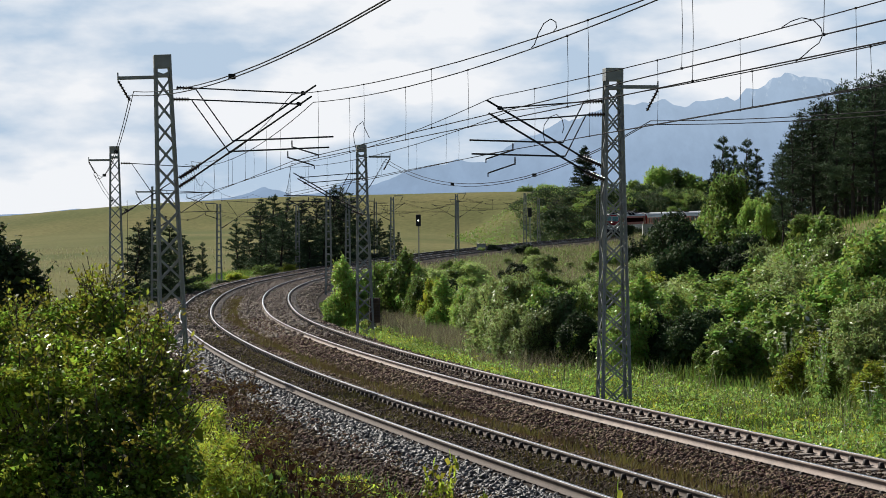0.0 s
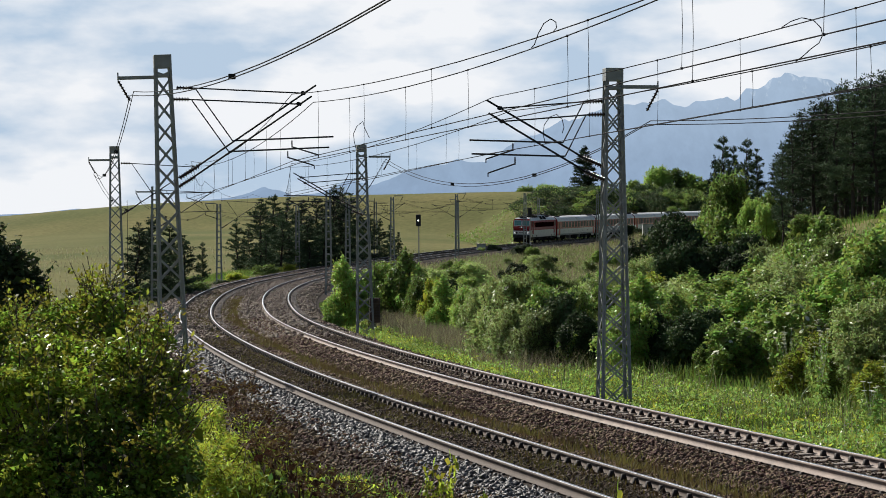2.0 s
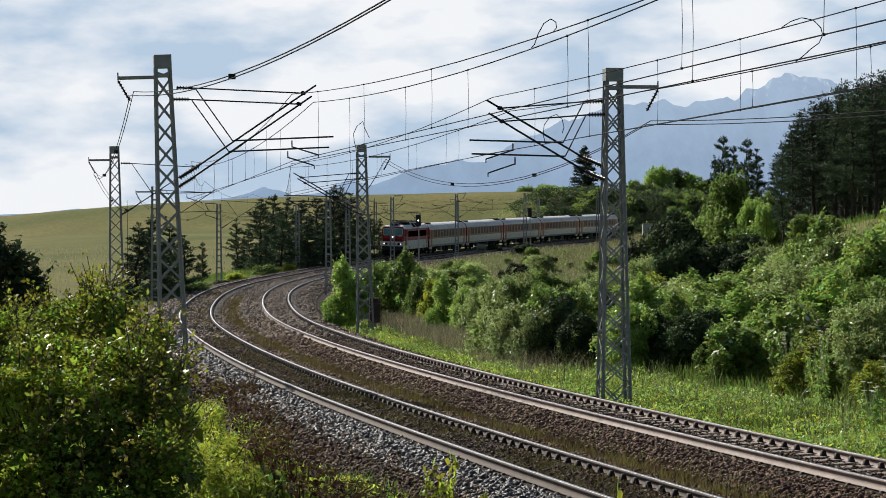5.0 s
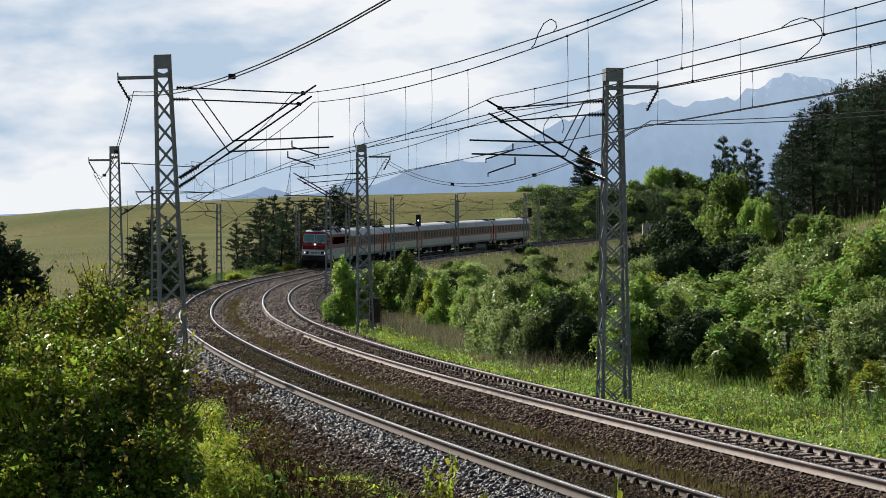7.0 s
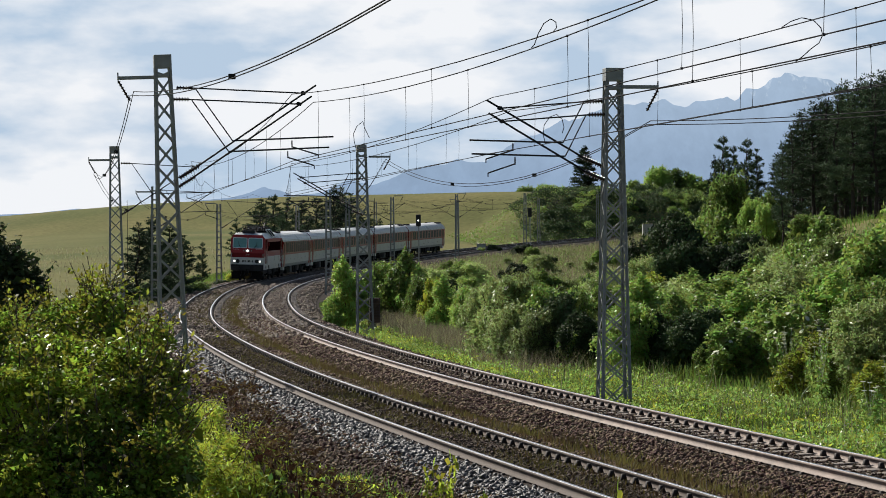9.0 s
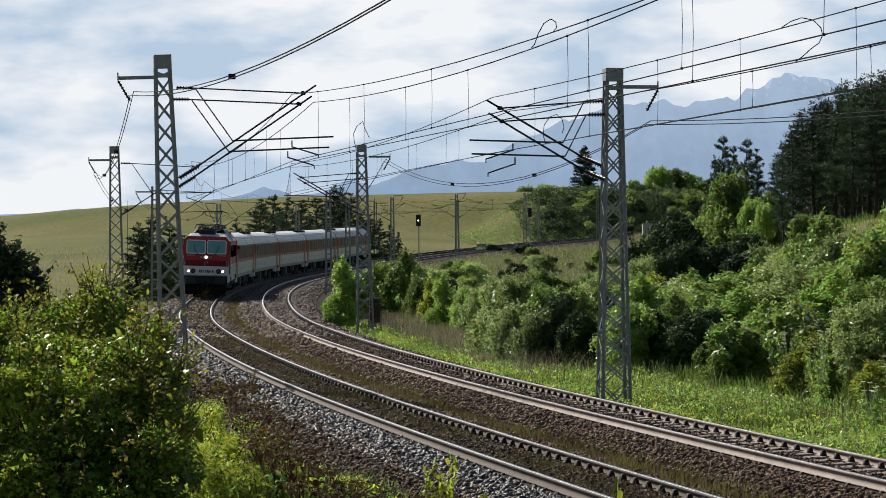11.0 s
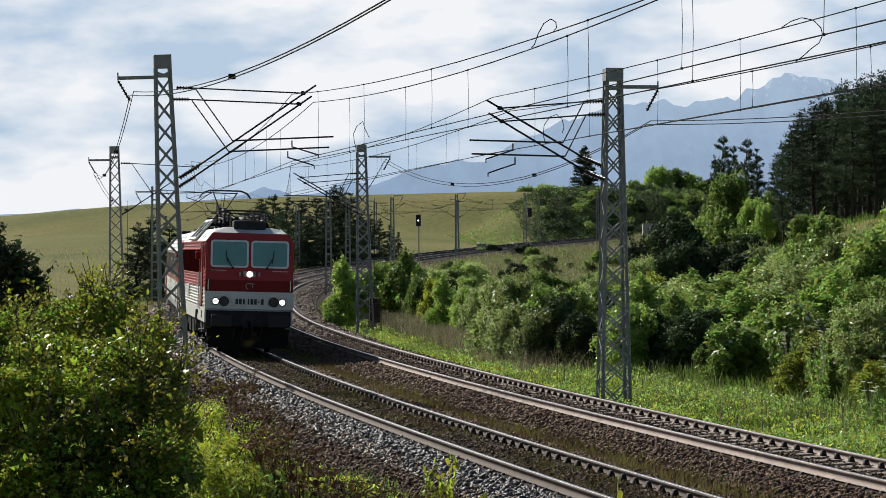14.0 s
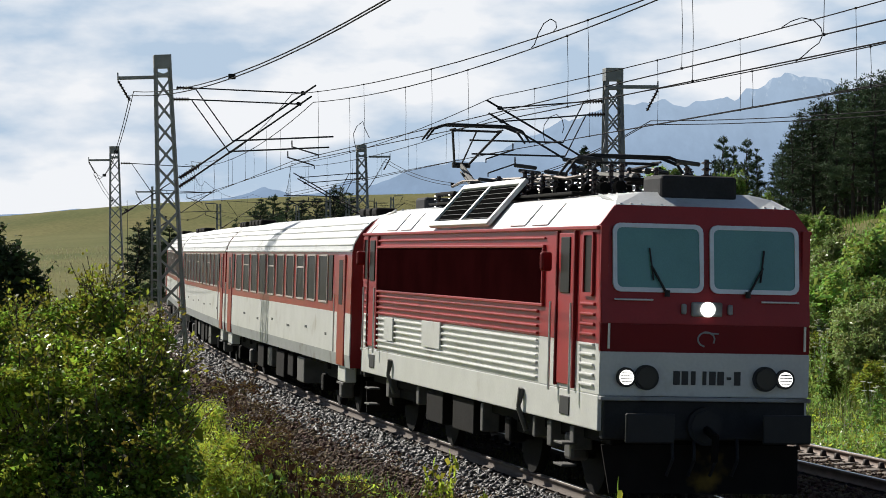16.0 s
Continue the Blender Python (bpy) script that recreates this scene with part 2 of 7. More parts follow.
def ground_z(x, y):
    """Height of the land."""
    x, y = np.asarray(x, float), np.asarray(y, float)
    s, lat, zt = near_line(x, y)
    u = 784 + 4416 * x / np.maximum(y, 30)
    # meadow on the outside of the curve, up to a long low crest
    crest = np.interp(u, [-1500, 0, 300, 500, 900, 1200, 1500, 3000], [-3.0, -1.9, 2.8, 5.4, 7.8, 7.8, 6.0, 4.0])
    f = np.clip((lat - 6) / 330, 0, 1) ** 0.85
    out = (zt - 0.75) * (1 - f) + crest * f
    cut = smooth01((s - 345 - np.clip(lat, 0, 30) * 2.0) / 45) * (1 - smooth01((s - 520) / 60))
    out = out + cut * (8.2 * smooth01((lat - 5) / 17) * (1 - f))
    out = out + 0.25 * wobble(x, y, 23) * np.clip((lat - 8) / 20, 0, 1)
    out = out - np.maximum(y - 760, 0) * 0.06
    # bank on which the camera stands
    bank = np.clip((lat - 3.1) * 0.60, 0, 2.5) * (1 - smooth01((s - 18) / 34))
    bank = np.minimum(bank, np.maximum(3.40 - 0.108 * y - (zt - 0.75), 0))
    out = out + bank
    # hollow and rise on the inside
    m = -lat - TRACK_GAP - 3.4
    ins = zt - 0.75 - 1.6 * smooth01(m / 25) * smooth01((s - 60) / 80) + 4.2 * smooth01((m - 28) / 40) + 0.2 * wobble(x, y, 9, 2)
    ins = ins + 1.7 * smooth01((m - 0.5) / 6) * smooth01((s - 352) / 25) * (1 - smooth01((m - 14) / 12))
    ins = ins + 4.6 * smooth01((m - 27) / 22) * smooth01((y - 170) / 90)
    z = np.where(lat > -TRACK_GAP / 2, out, ins)
    bed = (lat < 3.0) & (lat > -TRACK_GAP - 3.9)
    return np.where(bed, zt - 0.8, z)


def ground_at(x, y):
    return float(ground_z(np.array([x]), np.array([y]))[0])


def build_ground():
    # one sheet: rows by distance, columns fanned out, finer near the camera
    r = np.concatenate([np.linspace(-60, 20, 30), np.linspace(21.5, 120, 110), np.linspace(122, 420, 120), np.linspace(425, 800, 60), np.geomspace(820, 4200, 24)])
    c = np.sinh(np.linspace(-3.2, 3.2, 260)) / math.sinh(3.2)
    yy, cc = np.meshgrid(r, c, indexing="ij")
    half = 40 + np.maximum(yy, 0) * 0.75
    mid = np.interp(yy, [0, 600], [0, 20])
    xx = mid + cc * half
    z = ground_z(xx.ravel(), yy.ravel()).reshape(xx.shape)
    z = np.where(yy > 2500, z - 0.0, z)
    co = np.stack([xx, yy, z], -1).reshape(-1, 3)
    nr, nc = xx.shape
    i = np.arange(nr * nc).reshape(nr, nc)
    faces = np.stack([i[:-1, :-1], i[:-1, 1:], i[1:, 1:], i[1:, :-1]], -1).reshape(-1, 4)
    ob = from_arrays("ground", co, faces, M_GRASS_GROUND, smooth=True)
    return tagged(ob, "rolling grass meadow beside the railway line", "ground", kind="structure")


def sweep(name, profile, s0, s1, step, mat, lat=0.0, parent=None, closed=True, smooth=False):
    """A profile (lateral, up) drawn along the line."""
    ss = np.arange(s0, s1 + 1e-6, step)
    k = len(profile)
    co = np.array([line(s, lat + a, b) for s in ss for a, b in profile])
    i = np.arange(len(ss) * k).reshape(len(ss), k)
    j = np.roll(i, -1, axis=1)
    if not closed:
        i, j = i[:, :-1], i[:, 1:]
    faces = np.stack([i[:-1], j[:-1], j[1:], i[1:]], -1).reshape(-1, 4)
    return from_arrays(name, co, faces, mat, parent, smooth)
build_ground()

RAIL_PROFILE = [(-0.036, 0), (-0.036, -0.035), (-0.009, -0.045), (-0.009, -0.125), (-0.07, -0.14), (-0.07, -0.152),
                (0.07, -0.152), (0.07, -0.14), (0.009, -0.125), (0.009, -0.045), (0.036, -0.035), (0.036, 0)]
BALLAST_PROFILE = [(3.5, -0.90), (2.75, -0.60), (1.75, -0.24), (1.35, -0.22), (0.95, -0.17), (-0.95, -0.17), (-1.35, -0.22), (-1.75, -0.25), (-2.1, -0.33)]
BALLAST_PROFILE2 = [(2.165, -0.33), (1.75, -0.25), (1.35, -0.22), (0.95, -0.17), (-0.95, -0.17), (-1.35, -0.22), (-1.75, -0.25), (-2.6, -0.6), (-3.6, -0.85)]


def build_tracks():
    for k, (lat, prof) in enumerate(((0.0, BALLAST_PROFILE), (-TRACK_GAP, BALLAST_PROFILE2))):
        tagged(sweep("ballast_bed", prof, -50, 600, 1.0, M_BALLAST, lat, closed=False), "crushed stone ballast under the rails, gap shade in its dark colour", "ballast", kind="structure")
        for side in (0.7525, -0.7525):
            ob = sweep("rail", RAIL_PROFILE, -50, 600, 1.0, [M_RAIL_DARK if k == 0 else M_STEEL_RUST, M_RAIL_TOP], lat + side)
            n = len(RAIL_PROFILE)
            mi = np.zeros(len(ob.data.polygons), dtype=np.int32)
            mi[n - 1::n] = 1
            ob.data.polygons.foreach_set("material_index", mi)
            tagged(ob, "steel rail with rusty web and polished head", "rail", group="rails of the line", kind="structure")


build_tracks()


# ---------------------------------------------------------------- stones, sleepers and clips
def bed_height(lat):
    """Surface of the ballast below the rail heads."""
    return np.interp(lat, [-TRACK_GAP - 3.6, -TRACK_GAP - 2.6, -TRACK_GAP - 1.75, -TRACK_GAP - 1.2, -TRACK_GAP + 1.2, -TRACK_GAP + 1.75, -2.13, -1.75, -1.2, 1.2, 1.75, 2.75, 3.5],
                     [-0.85, -0.6, -0.24, -0.18, -0.18, -0.24, -0.33, -0.24, -0.18, -0.18, -0.23, -0.6, -0.9])


def scatter_stones(name, label, seed, n, s0, s1, l0, l1, size, mat, power=1.6):
    """Broken stones, each an uneven eight-sided lump."""
    rng = np.random.default_rng(seed)
    s = s0 + (s1 - s0) * rng.random(n) ** power
    lat = rng.uniform(l0, l1, n)
    th = np.interp(s, _S, _th)
    x = np.interp(s, _S, _X) - np.sin(th) * lat
    y = np.interp(s, _S, _Y) + np.cos(th) * lat
    local = np.where(lat > -TRACK_GAP / 2, lat, lat + TRACK_GAP)
    z = np.interp(s, _S, _Z) + bed_height(lat) + CANT * local
    r = size * rng.uniform(0.5, 1.35, n) * (0.75 + 0.5 * s / 60).clip(0.7, 1.25)
    base = np.array([(1, 0, 0), (-1, 0, 0), (0, 1, 0), (0, -1, 0), (0, 0, 1), (0, 0, -1)], float)
    q = rng.normal(size=(n, 3, 3))
    q, _ = np.linalg.qr(q)
    v = base[None] * (0.55 + 0.8 * rng.random((n, 6, 1))) + rng.normal(size=(n, 6, 3)) * 0.26
    v = np.einsum("nij,nkj->nki", q, v) * r[:, None, None] * np.array((1, 1, 0.8))
    v += np.stack([x, y, z + r * (0.25 + 0.36 * rng.normal(size=n))], 1)[:, None, :]
    f = np.array([(0, 2, 4), (2, 1, 4), (1, 3, 4), (3, 0, 4), (2, 0, 5), (1, 2, 5), (3, 1, 5), (0, 3, 5)])
    faces = (np.arange(n)[:, None, None] * 6 + f[None]).reshape(-1, 3)
    return tagged(from_arrays(name, v.reshape(-1, 3), faces, mat), label, "ballast", kind="stuff")


M_STONE_DARK = material("oily_dark_stone", (0.062, 0.044, 0.032), 0.9, 0, 0.35, 5, 0.4, 40, random_part=0.7, spec=0.2)
M_STONE_BROWN = material("rusty_crushed_stone", (0.150, 0.098, 0.070), 0.9, 0, 0.35, 5, 0.4, 40, random_part=0.9, spec=0.2)
scatter_stones("ballast_stones", "pale grey crushed stone on the ballast shoulder", 1, 18000, -6, 62, 0.95, 1.95, 0.050, M_STONE_NEW)
scatter_stones("ballast_stones", "brown crushed stone at the foot of the shoulder", 2, 22000, -6, 60, 1.55, 3.7, 0.050, M_STONE_BROWN)
scatter_stones("ballast_stones", "rust-brown crushed stone between the tracks", 3, 44000, -9, 85, -TRACK_GAP + 0.95, -0.95, 0.044, M_STONE_BROWN)
scatter_stones("ballast_stones", "rust-brown crushed stone between the rails", 4, 26000, -9, 75, -TRACK_GAP - 0.66, -TRACK_GAP + 0.66, 0.04, M_STONE_BROWN)
scatter_stones("ballast_stones", "dark crushed stone between the rails", 5, 22000, -9, 75, -0.66, 0.66, 0.04, M_STONE_DARK)
scatter_stones("ballast_stones", "crushed stone beside the inner track", 6, 14000, -9, 85, -TRACK_GAP - 2.9, -TRACK_GAP - 0.95, 0.042, M_STONE_BROWN)
scatter_stones("ballast_stones", "crushed stone of the far curve", 7, 42000, 62, 260, -TRACK_GAP - 2.5, 3.0, 0.055, M_STONE, 1.3)


def build_sleepers():
    bm = bmesh.new()
    box(bm, (0, 0, -0.255), (2.5, 0.25, 0.16), 0.02)
    me = bpy.data.meshes.new("sleeper")
    bm.to_mesh(me)
    bm.free()
    me.materials.append(M_SLEEPER)
    far_co, far_f, n = [], [], 0
    clip_co, clip_f, cn = [], [], 0
    cube = np.array([(x, y, z) for x in (-1, 1) for y in (-1, 1) for z in (-1, 1)], float)
    quads = np.array([(0, 1, 3, 2), (4, 6, 7, 5), (0, 4, 5, 1), (2, 3, 7, 6), (0, 2, 6, 4), (1, 5, 7, 3)])
    near = {}
    for lat in (0.0, -TRACK_GAP):
        e = thing("sleeper_row", "weathered concrete sleepers under the rails", "sleepers", kind="structure")
        for k in range(620):
            s = -14 + 0.6 * k
            c = line(s, lat, 0)
            th = heading(s)
            m = Matrix.Translation(c) @ Matrix.Rotation(th - math.pi / 2, 4, "Z") @ Matrix.Rotation(-math.atan(CANT), 4, "Y")
            if k < 145:
                share("sleeper", me, e, m @ Matrix.Translation((0, 0, -0.035 if lat == 0 else 0.0)))
            elif k < 420:
                p = cube * (1.225, 0.125, 0.08) + (0, 0, -0.255)
                far_co.append(np.array([m @ Vector(v) for v in p]))
                far_f.append(quads + n)
                n += 8
            if s < 130:
                for dx in (-0.7525 - 0.10, -0.7525 + 0.10, 0.7525 - 0.10, 0.7525 + 0.10):
                    p = cube * (0.042, 0.058, 0.045) * np.where(cube[:, 2:3] > 0, (0.6, 0.55, 1), (1, 1, 1)) + (dx, 0, -0.128)
                    clip_co.append(np.array([m @ Vector(v) for v in p]))
                    clip_f.append(quads + cn)
                    cn += 8
    tagged(from_arrays("far_sleepers", np.concatenate(far_co), np.concatenate(far_f), M_SLEEPER), "concrete sleepers of the far curve", "sleepers", kind="stuff")
    tagged(from_arrays("rail_clips", np.concatenate(clip_co), np.concatenate(clip_f), M_UNDERCLIP), "dark steel clips holding the rails", "clips", kind="stuff")


M_UNDERCLIP = material("dark_rail_clip", (0.035, 0.028, 0.024), 0.8, 0.2)
build_sleepers()

# ---------------------------------------------------------------- plants
def leaf_material(name, base, second, transl=0.35, rough=0.5):
    return material(name, base, rough, 0, 0.2, 0.9, 0.0, 30, second=second, random_part=0.85, transl=transl, spec=0.3)


M_LEAF = leaf_material("shrub_leaves", (0.280, 0.375, 0.082), (0.165, 0.255, 0.058), 0.48, 0.4)
M_LEAF_YELLOW = leaf_material("yellow_green_leaves", (0.400, 0.440, 0.052), (0.270, 0.330, 0.042), 0.6)
# Dark leaf green, lowered further to paint in the shade of thickets.
M_LEAF_DARK = leaf_material("dark_shade_leaves", (0.060, 0.092, 0.030), (0.034, 0.058, 0.021), 0.2, 0.75)
M_LEAF_WILLOW = leaf_material("willow_leaves", (0.360, 0.430, 0.150), (0.235, 0.315, 0.095), 0.48, 0.38)
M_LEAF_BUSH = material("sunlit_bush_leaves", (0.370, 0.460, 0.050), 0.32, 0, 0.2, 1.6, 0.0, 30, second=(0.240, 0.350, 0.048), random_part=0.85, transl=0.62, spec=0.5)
M_LEAF_SHOOT = leaf_material("reddish_young_shoots", (0.360, 0.400, 0.046), (0.340, 0.300, 0.046), 0.5, 0.45)
M_WITHER = leaf_material("withered_brown_weeds", (0.170, 0.098, 0.045), (0.095, 0.055, 0.028), 0.3, 0.8)
M_NEEDLE = leaf_material("pine_needles", (0.058, 0.088, 0.042), (0.034, 0.056, 0.028), 0.15, 0.9)
M_GRASS = leaf_material("meadow_grass_blades", (0.165, 0.240, 0.044), (0.105, 0.170, 0.032), 0.45)
M_DRYGRASS = leaf_material("seeding_grass_heads", (0.330, 0.285, 0.195), (0.220, 0.210, 0.110), 0.35, 0.8)
M_FLOWER = material("cream_flower_umbels", (0.62, 0.62, 0.48), 0.9, 0, 0.15, 30)
M_BARK = material("brown_bark", (0.085, 0.062, 0.045), 0.95, 0, 0.35, 9, 0.7, 40)
M_BARK_PINE = material("grey_pine_bark", (0.035, 0.027, 0.023), 0.95, 0, 0.35, 6, 0.7, 30)


def unit(rng, n):
    v = rng.normal(size=(n, 3))
    return v / np.linalg.norm(v, axis=1)[:, None]


def leaves(rng, pts, size, aspect=0.5, droop=0.25, spread=0.35, face=None, lie=False):
    """Leaf blades, folded along the middle with pointed ends, at pts; lie: they turn their faces outwards and up."""
    n = len(pts)
    d = unit(rng, n)
    d[:, 2] = d[:, 2] * 0.7 - droop
    if face is not None and not lie:
        d = d + face * 0.8
    d /= np.linalg.norm(d, axis=1)[:, None]
    if lie:
        up = face * 0.55 + np.array((0, 0, 0.6)) + unit(rng, n) * 0.95
        side = np.cross(d, up)
    else:
        side = np.cross(d, unit(rng, n))
    side /= np.linalg.norm(side, axis=1)[:, None] + 1e-9
    up = np.cross(side, d)
    L = size * (1 + spread * rng.normal(size=n)).clip(0.45, 1.8)[:, None]
    a = pts
    tip = pts + d * L
    mid = pts + d * L * 0.45
    l = mid + side * L * aspect * 0.5 + up * L * 0.10
    r = mid - side * L * aspect * 0.5 + up * L * 0.10
    co = np.stack([a, l, tip, r], 1).reshape(-1, 3)
    i = np.arange(n)[:, None] * 4
    return co, i + np.array([[0, 1, 2, 3]])


def blob_points(rng, n, blobs, shell=0.55):
    """Points in the outer shells of ellipsoids (centre, radii), more for larger ones."""
    c = np.array([b[0] for b in blobs], float)
    r = np.array([b[1] for b in blobs], float)
    w = (r.prod(1)) ** (2 / 3)
    k = rng.choice(len(blobs), n, p=w / w.sum())
    v = unit(rng, n)
    rad = (shell + (1.06 - shell) * rng.random(n) ** 0.6)[:, None]
    return c[k] + v * r[k] * rad, v


def stem_mesh(rng, n, h, spread, r):
    bm = bmesh.new()
    for k in range(n):
        a = rng.random() * 6.283
        q = Vector((math.cos(a) * spread * 0.12, math.sin(a) * spread * 0.12, -0.1))
        rr = r * (0.6 + 0.6 * rng.random())
        for j in range(4):
            e = Vector((math.cos(a) * spread * (j + 1) / 4 * rng.uniform(0.5, 1), math.sin(a) * spread * (j + 1) / 4 * rng.uniform(0.5, 1), h * (j + 1) / 4))
            tube(bm, q, e, rr, 5, rr * 0.72, caps=False)
            q, rr = e, rr * 0.72
    return bm


def shrub_proto(seed, n, leaf, mat, name="shrub", label="", tall=1.0, lumps=10, aspect=0.5, stems=7, umbels=0, low=0.14, core=2.6):
    """A shrub about 1 high and 1 wide: stems, hidden coarse leaves added to block light, and a crown of leaf blades in
    uneven lumps.
    """
    rng = np.random.default_rng(seed)
    e = thing(name, label, "shrub")
    blobs = [((0, 0, (0.35 + low / 2) * tall), (0.26, 0.26, 0.40 - low * 0.4))]
    for k in range(lumps):
        z = low + (0.80 - low) * (k + rng.random()) / lumps
        a, q = k * 2.4 + rng.normal() * 0.4, (0.20 + 0.16 * rng.random()) * (1.15 - 0.75 * max(z - 0.4, 0) / 0.4)
        r = rng.uniform(0.13, 0.22)
        blobs.append(((math.cos(a) * q, math.sin(a) * q, z * tall), (r, r, r * rng.uniform(0.75, 1.0))))
        # smaller tufts on the lump
        for _ in range(3):
            w = unit(rng, 1)[0]
            w[2] = abs(w[2])
            blobs.append((np.array(blobs[-1][0]) + w * r * 0.85, np.full(3, r * rng.uniform(0.3, 0.45))))
            blobs[-1], blobs[-2] = blobs[-2], blobs[-1]
    p, v = blob_points(rng, n, blobs, 0.72)
    # oversized leaves within the lumps, added to stop light passing through
    inner, iv = blob_points(rng, 420, blobs, 0.35)
    # loose sprays that break the outline
    m = n // 9
    sp, sv = [], []
    for j in rng.integers(0, len(blobs), m // 12 + 1):
        b, r = np.array(blobs[j][0]), np.array(blobs[j][1])
        way = unit(rng, 1)[0] * [0.7, 0.7, 1]
        way[2] = abs(way[2]) + 0.35
        way /= np.linalg.norm(way)
        t = rng.random(12)[:, None]
        sp.append(b + way * (r * 0.8 + t * rng.uniform(0.06, 0.15)) + rng.normal(size=(12, 3)) * 0.010)
        sv.append(np.repeat(way[None], 12, 0))
    p, v = np.concatenate([p] + sp), np.concatenate([v] + sv)
    keep = p[:, 2] > 0.01
    co, f = leaves(rng, p[keep], leaf, aspect, face=v[keep], lie=True)
    keep = inner[:, 2] > 0.05
    c2, f2 = leaves(rng, inner[keep] * [0.85, 0.85, 0.92], leaf * core, 0.7, face=iv[keep], lie=True)
    part("branchwork", stem_mesh(rng, stems, 0.75 * tall, 0.3, 0.016), M_BARK, e)
    from_arrays("crown", np.concatenate([co, c2]), np.concatenate([f, f2 + len(co)]), mat, e)
    if umbels:
        for k in range(umbels):
            bm = bmesh.new()
            b, r = blobs[rng.integers(1, len(blobs))]
            w = unit(rng, 1)[0]
            w[2] = abs(w[2]) + 0.5
            w /= np.linalg.norm(w)
            c = Vector(np.array(b) + w * np.array(r) * 1.06)
            q = Vector(w).to_track_quat("Z", "Y").to_matrix().to_4x4()
            bmesh.ops.create_cone(bm, cap_ends=True, segments=9, radius1=0.006, radius2=rng.uniform(0.03, 0.05), depth=0.02, matrix=Matrix.Translation(c) @ q)
            part("flower_head", bm, M_FLOWER, e, "flat cream flower umbels")
    return e


def place(ob, x, y, w, h, turn, z=None, lean=0.0):
    z = ground_at(x, y) if z is None else z
    return copy_thing(ob, Matrix.Translation((x, y, z - 0.03)) @ Euler((lean, 0, turn)).to_matrix().to_4x4() @ Matrix.Diagonal((w, w, h, 1)))


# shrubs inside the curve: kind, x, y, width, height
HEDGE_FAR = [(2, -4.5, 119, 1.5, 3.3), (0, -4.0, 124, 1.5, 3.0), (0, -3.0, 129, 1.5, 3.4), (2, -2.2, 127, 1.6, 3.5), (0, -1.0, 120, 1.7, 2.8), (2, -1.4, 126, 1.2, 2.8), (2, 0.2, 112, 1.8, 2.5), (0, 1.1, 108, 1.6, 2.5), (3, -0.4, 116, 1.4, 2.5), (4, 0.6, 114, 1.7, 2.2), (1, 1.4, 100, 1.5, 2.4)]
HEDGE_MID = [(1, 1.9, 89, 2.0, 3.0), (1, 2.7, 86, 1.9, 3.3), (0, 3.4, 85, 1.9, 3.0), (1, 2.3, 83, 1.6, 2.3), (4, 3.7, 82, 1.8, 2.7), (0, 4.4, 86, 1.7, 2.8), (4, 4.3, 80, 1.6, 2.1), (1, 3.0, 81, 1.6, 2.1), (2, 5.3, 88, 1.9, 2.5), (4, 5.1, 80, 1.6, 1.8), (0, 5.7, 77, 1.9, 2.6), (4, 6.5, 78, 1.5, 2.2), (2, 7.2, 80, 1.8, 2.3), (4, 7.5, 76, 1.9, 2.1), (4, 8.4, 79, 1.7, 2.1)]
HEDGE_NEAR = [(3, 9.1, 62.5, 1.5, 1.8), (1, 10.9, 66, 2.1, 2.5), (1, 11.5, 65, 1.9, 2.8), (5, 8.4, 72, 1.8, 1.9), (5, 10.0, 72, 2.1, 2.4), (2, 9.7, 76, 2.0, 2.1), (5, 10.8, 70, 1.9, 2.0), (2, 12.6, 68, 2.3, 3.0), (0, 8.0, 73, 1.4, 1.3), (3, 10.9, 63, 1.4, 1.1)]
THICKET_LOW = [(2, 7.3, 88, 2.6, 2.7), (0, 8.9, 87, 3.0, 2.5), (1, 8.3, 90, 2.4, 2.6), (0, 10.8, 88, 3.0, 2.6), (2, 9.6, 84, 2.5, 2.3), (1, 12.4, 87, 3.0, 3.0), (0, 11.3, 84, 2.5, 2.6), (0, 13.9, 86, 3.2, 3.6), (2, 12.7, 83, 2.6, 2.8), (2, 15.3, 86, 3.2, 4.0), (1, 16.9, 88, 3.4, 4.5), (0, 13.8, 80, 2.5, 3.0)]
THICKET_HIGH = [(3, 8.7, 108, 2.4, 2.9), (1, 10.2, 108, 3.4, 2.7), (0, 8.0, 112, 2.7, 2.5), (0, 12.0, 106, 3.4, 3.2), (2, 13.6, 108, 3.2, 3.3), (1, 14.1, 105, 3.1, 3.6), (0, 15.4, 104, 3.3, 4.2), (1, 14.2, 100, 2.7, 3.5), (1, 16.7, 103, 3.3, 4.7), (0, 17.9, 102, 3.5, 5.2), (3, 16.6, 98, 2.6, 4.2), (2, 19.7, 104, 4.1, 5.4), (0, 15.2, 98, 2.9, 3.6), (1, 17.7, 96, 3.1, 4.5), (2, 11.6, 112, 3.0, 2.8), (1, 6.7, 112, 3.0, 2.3)]
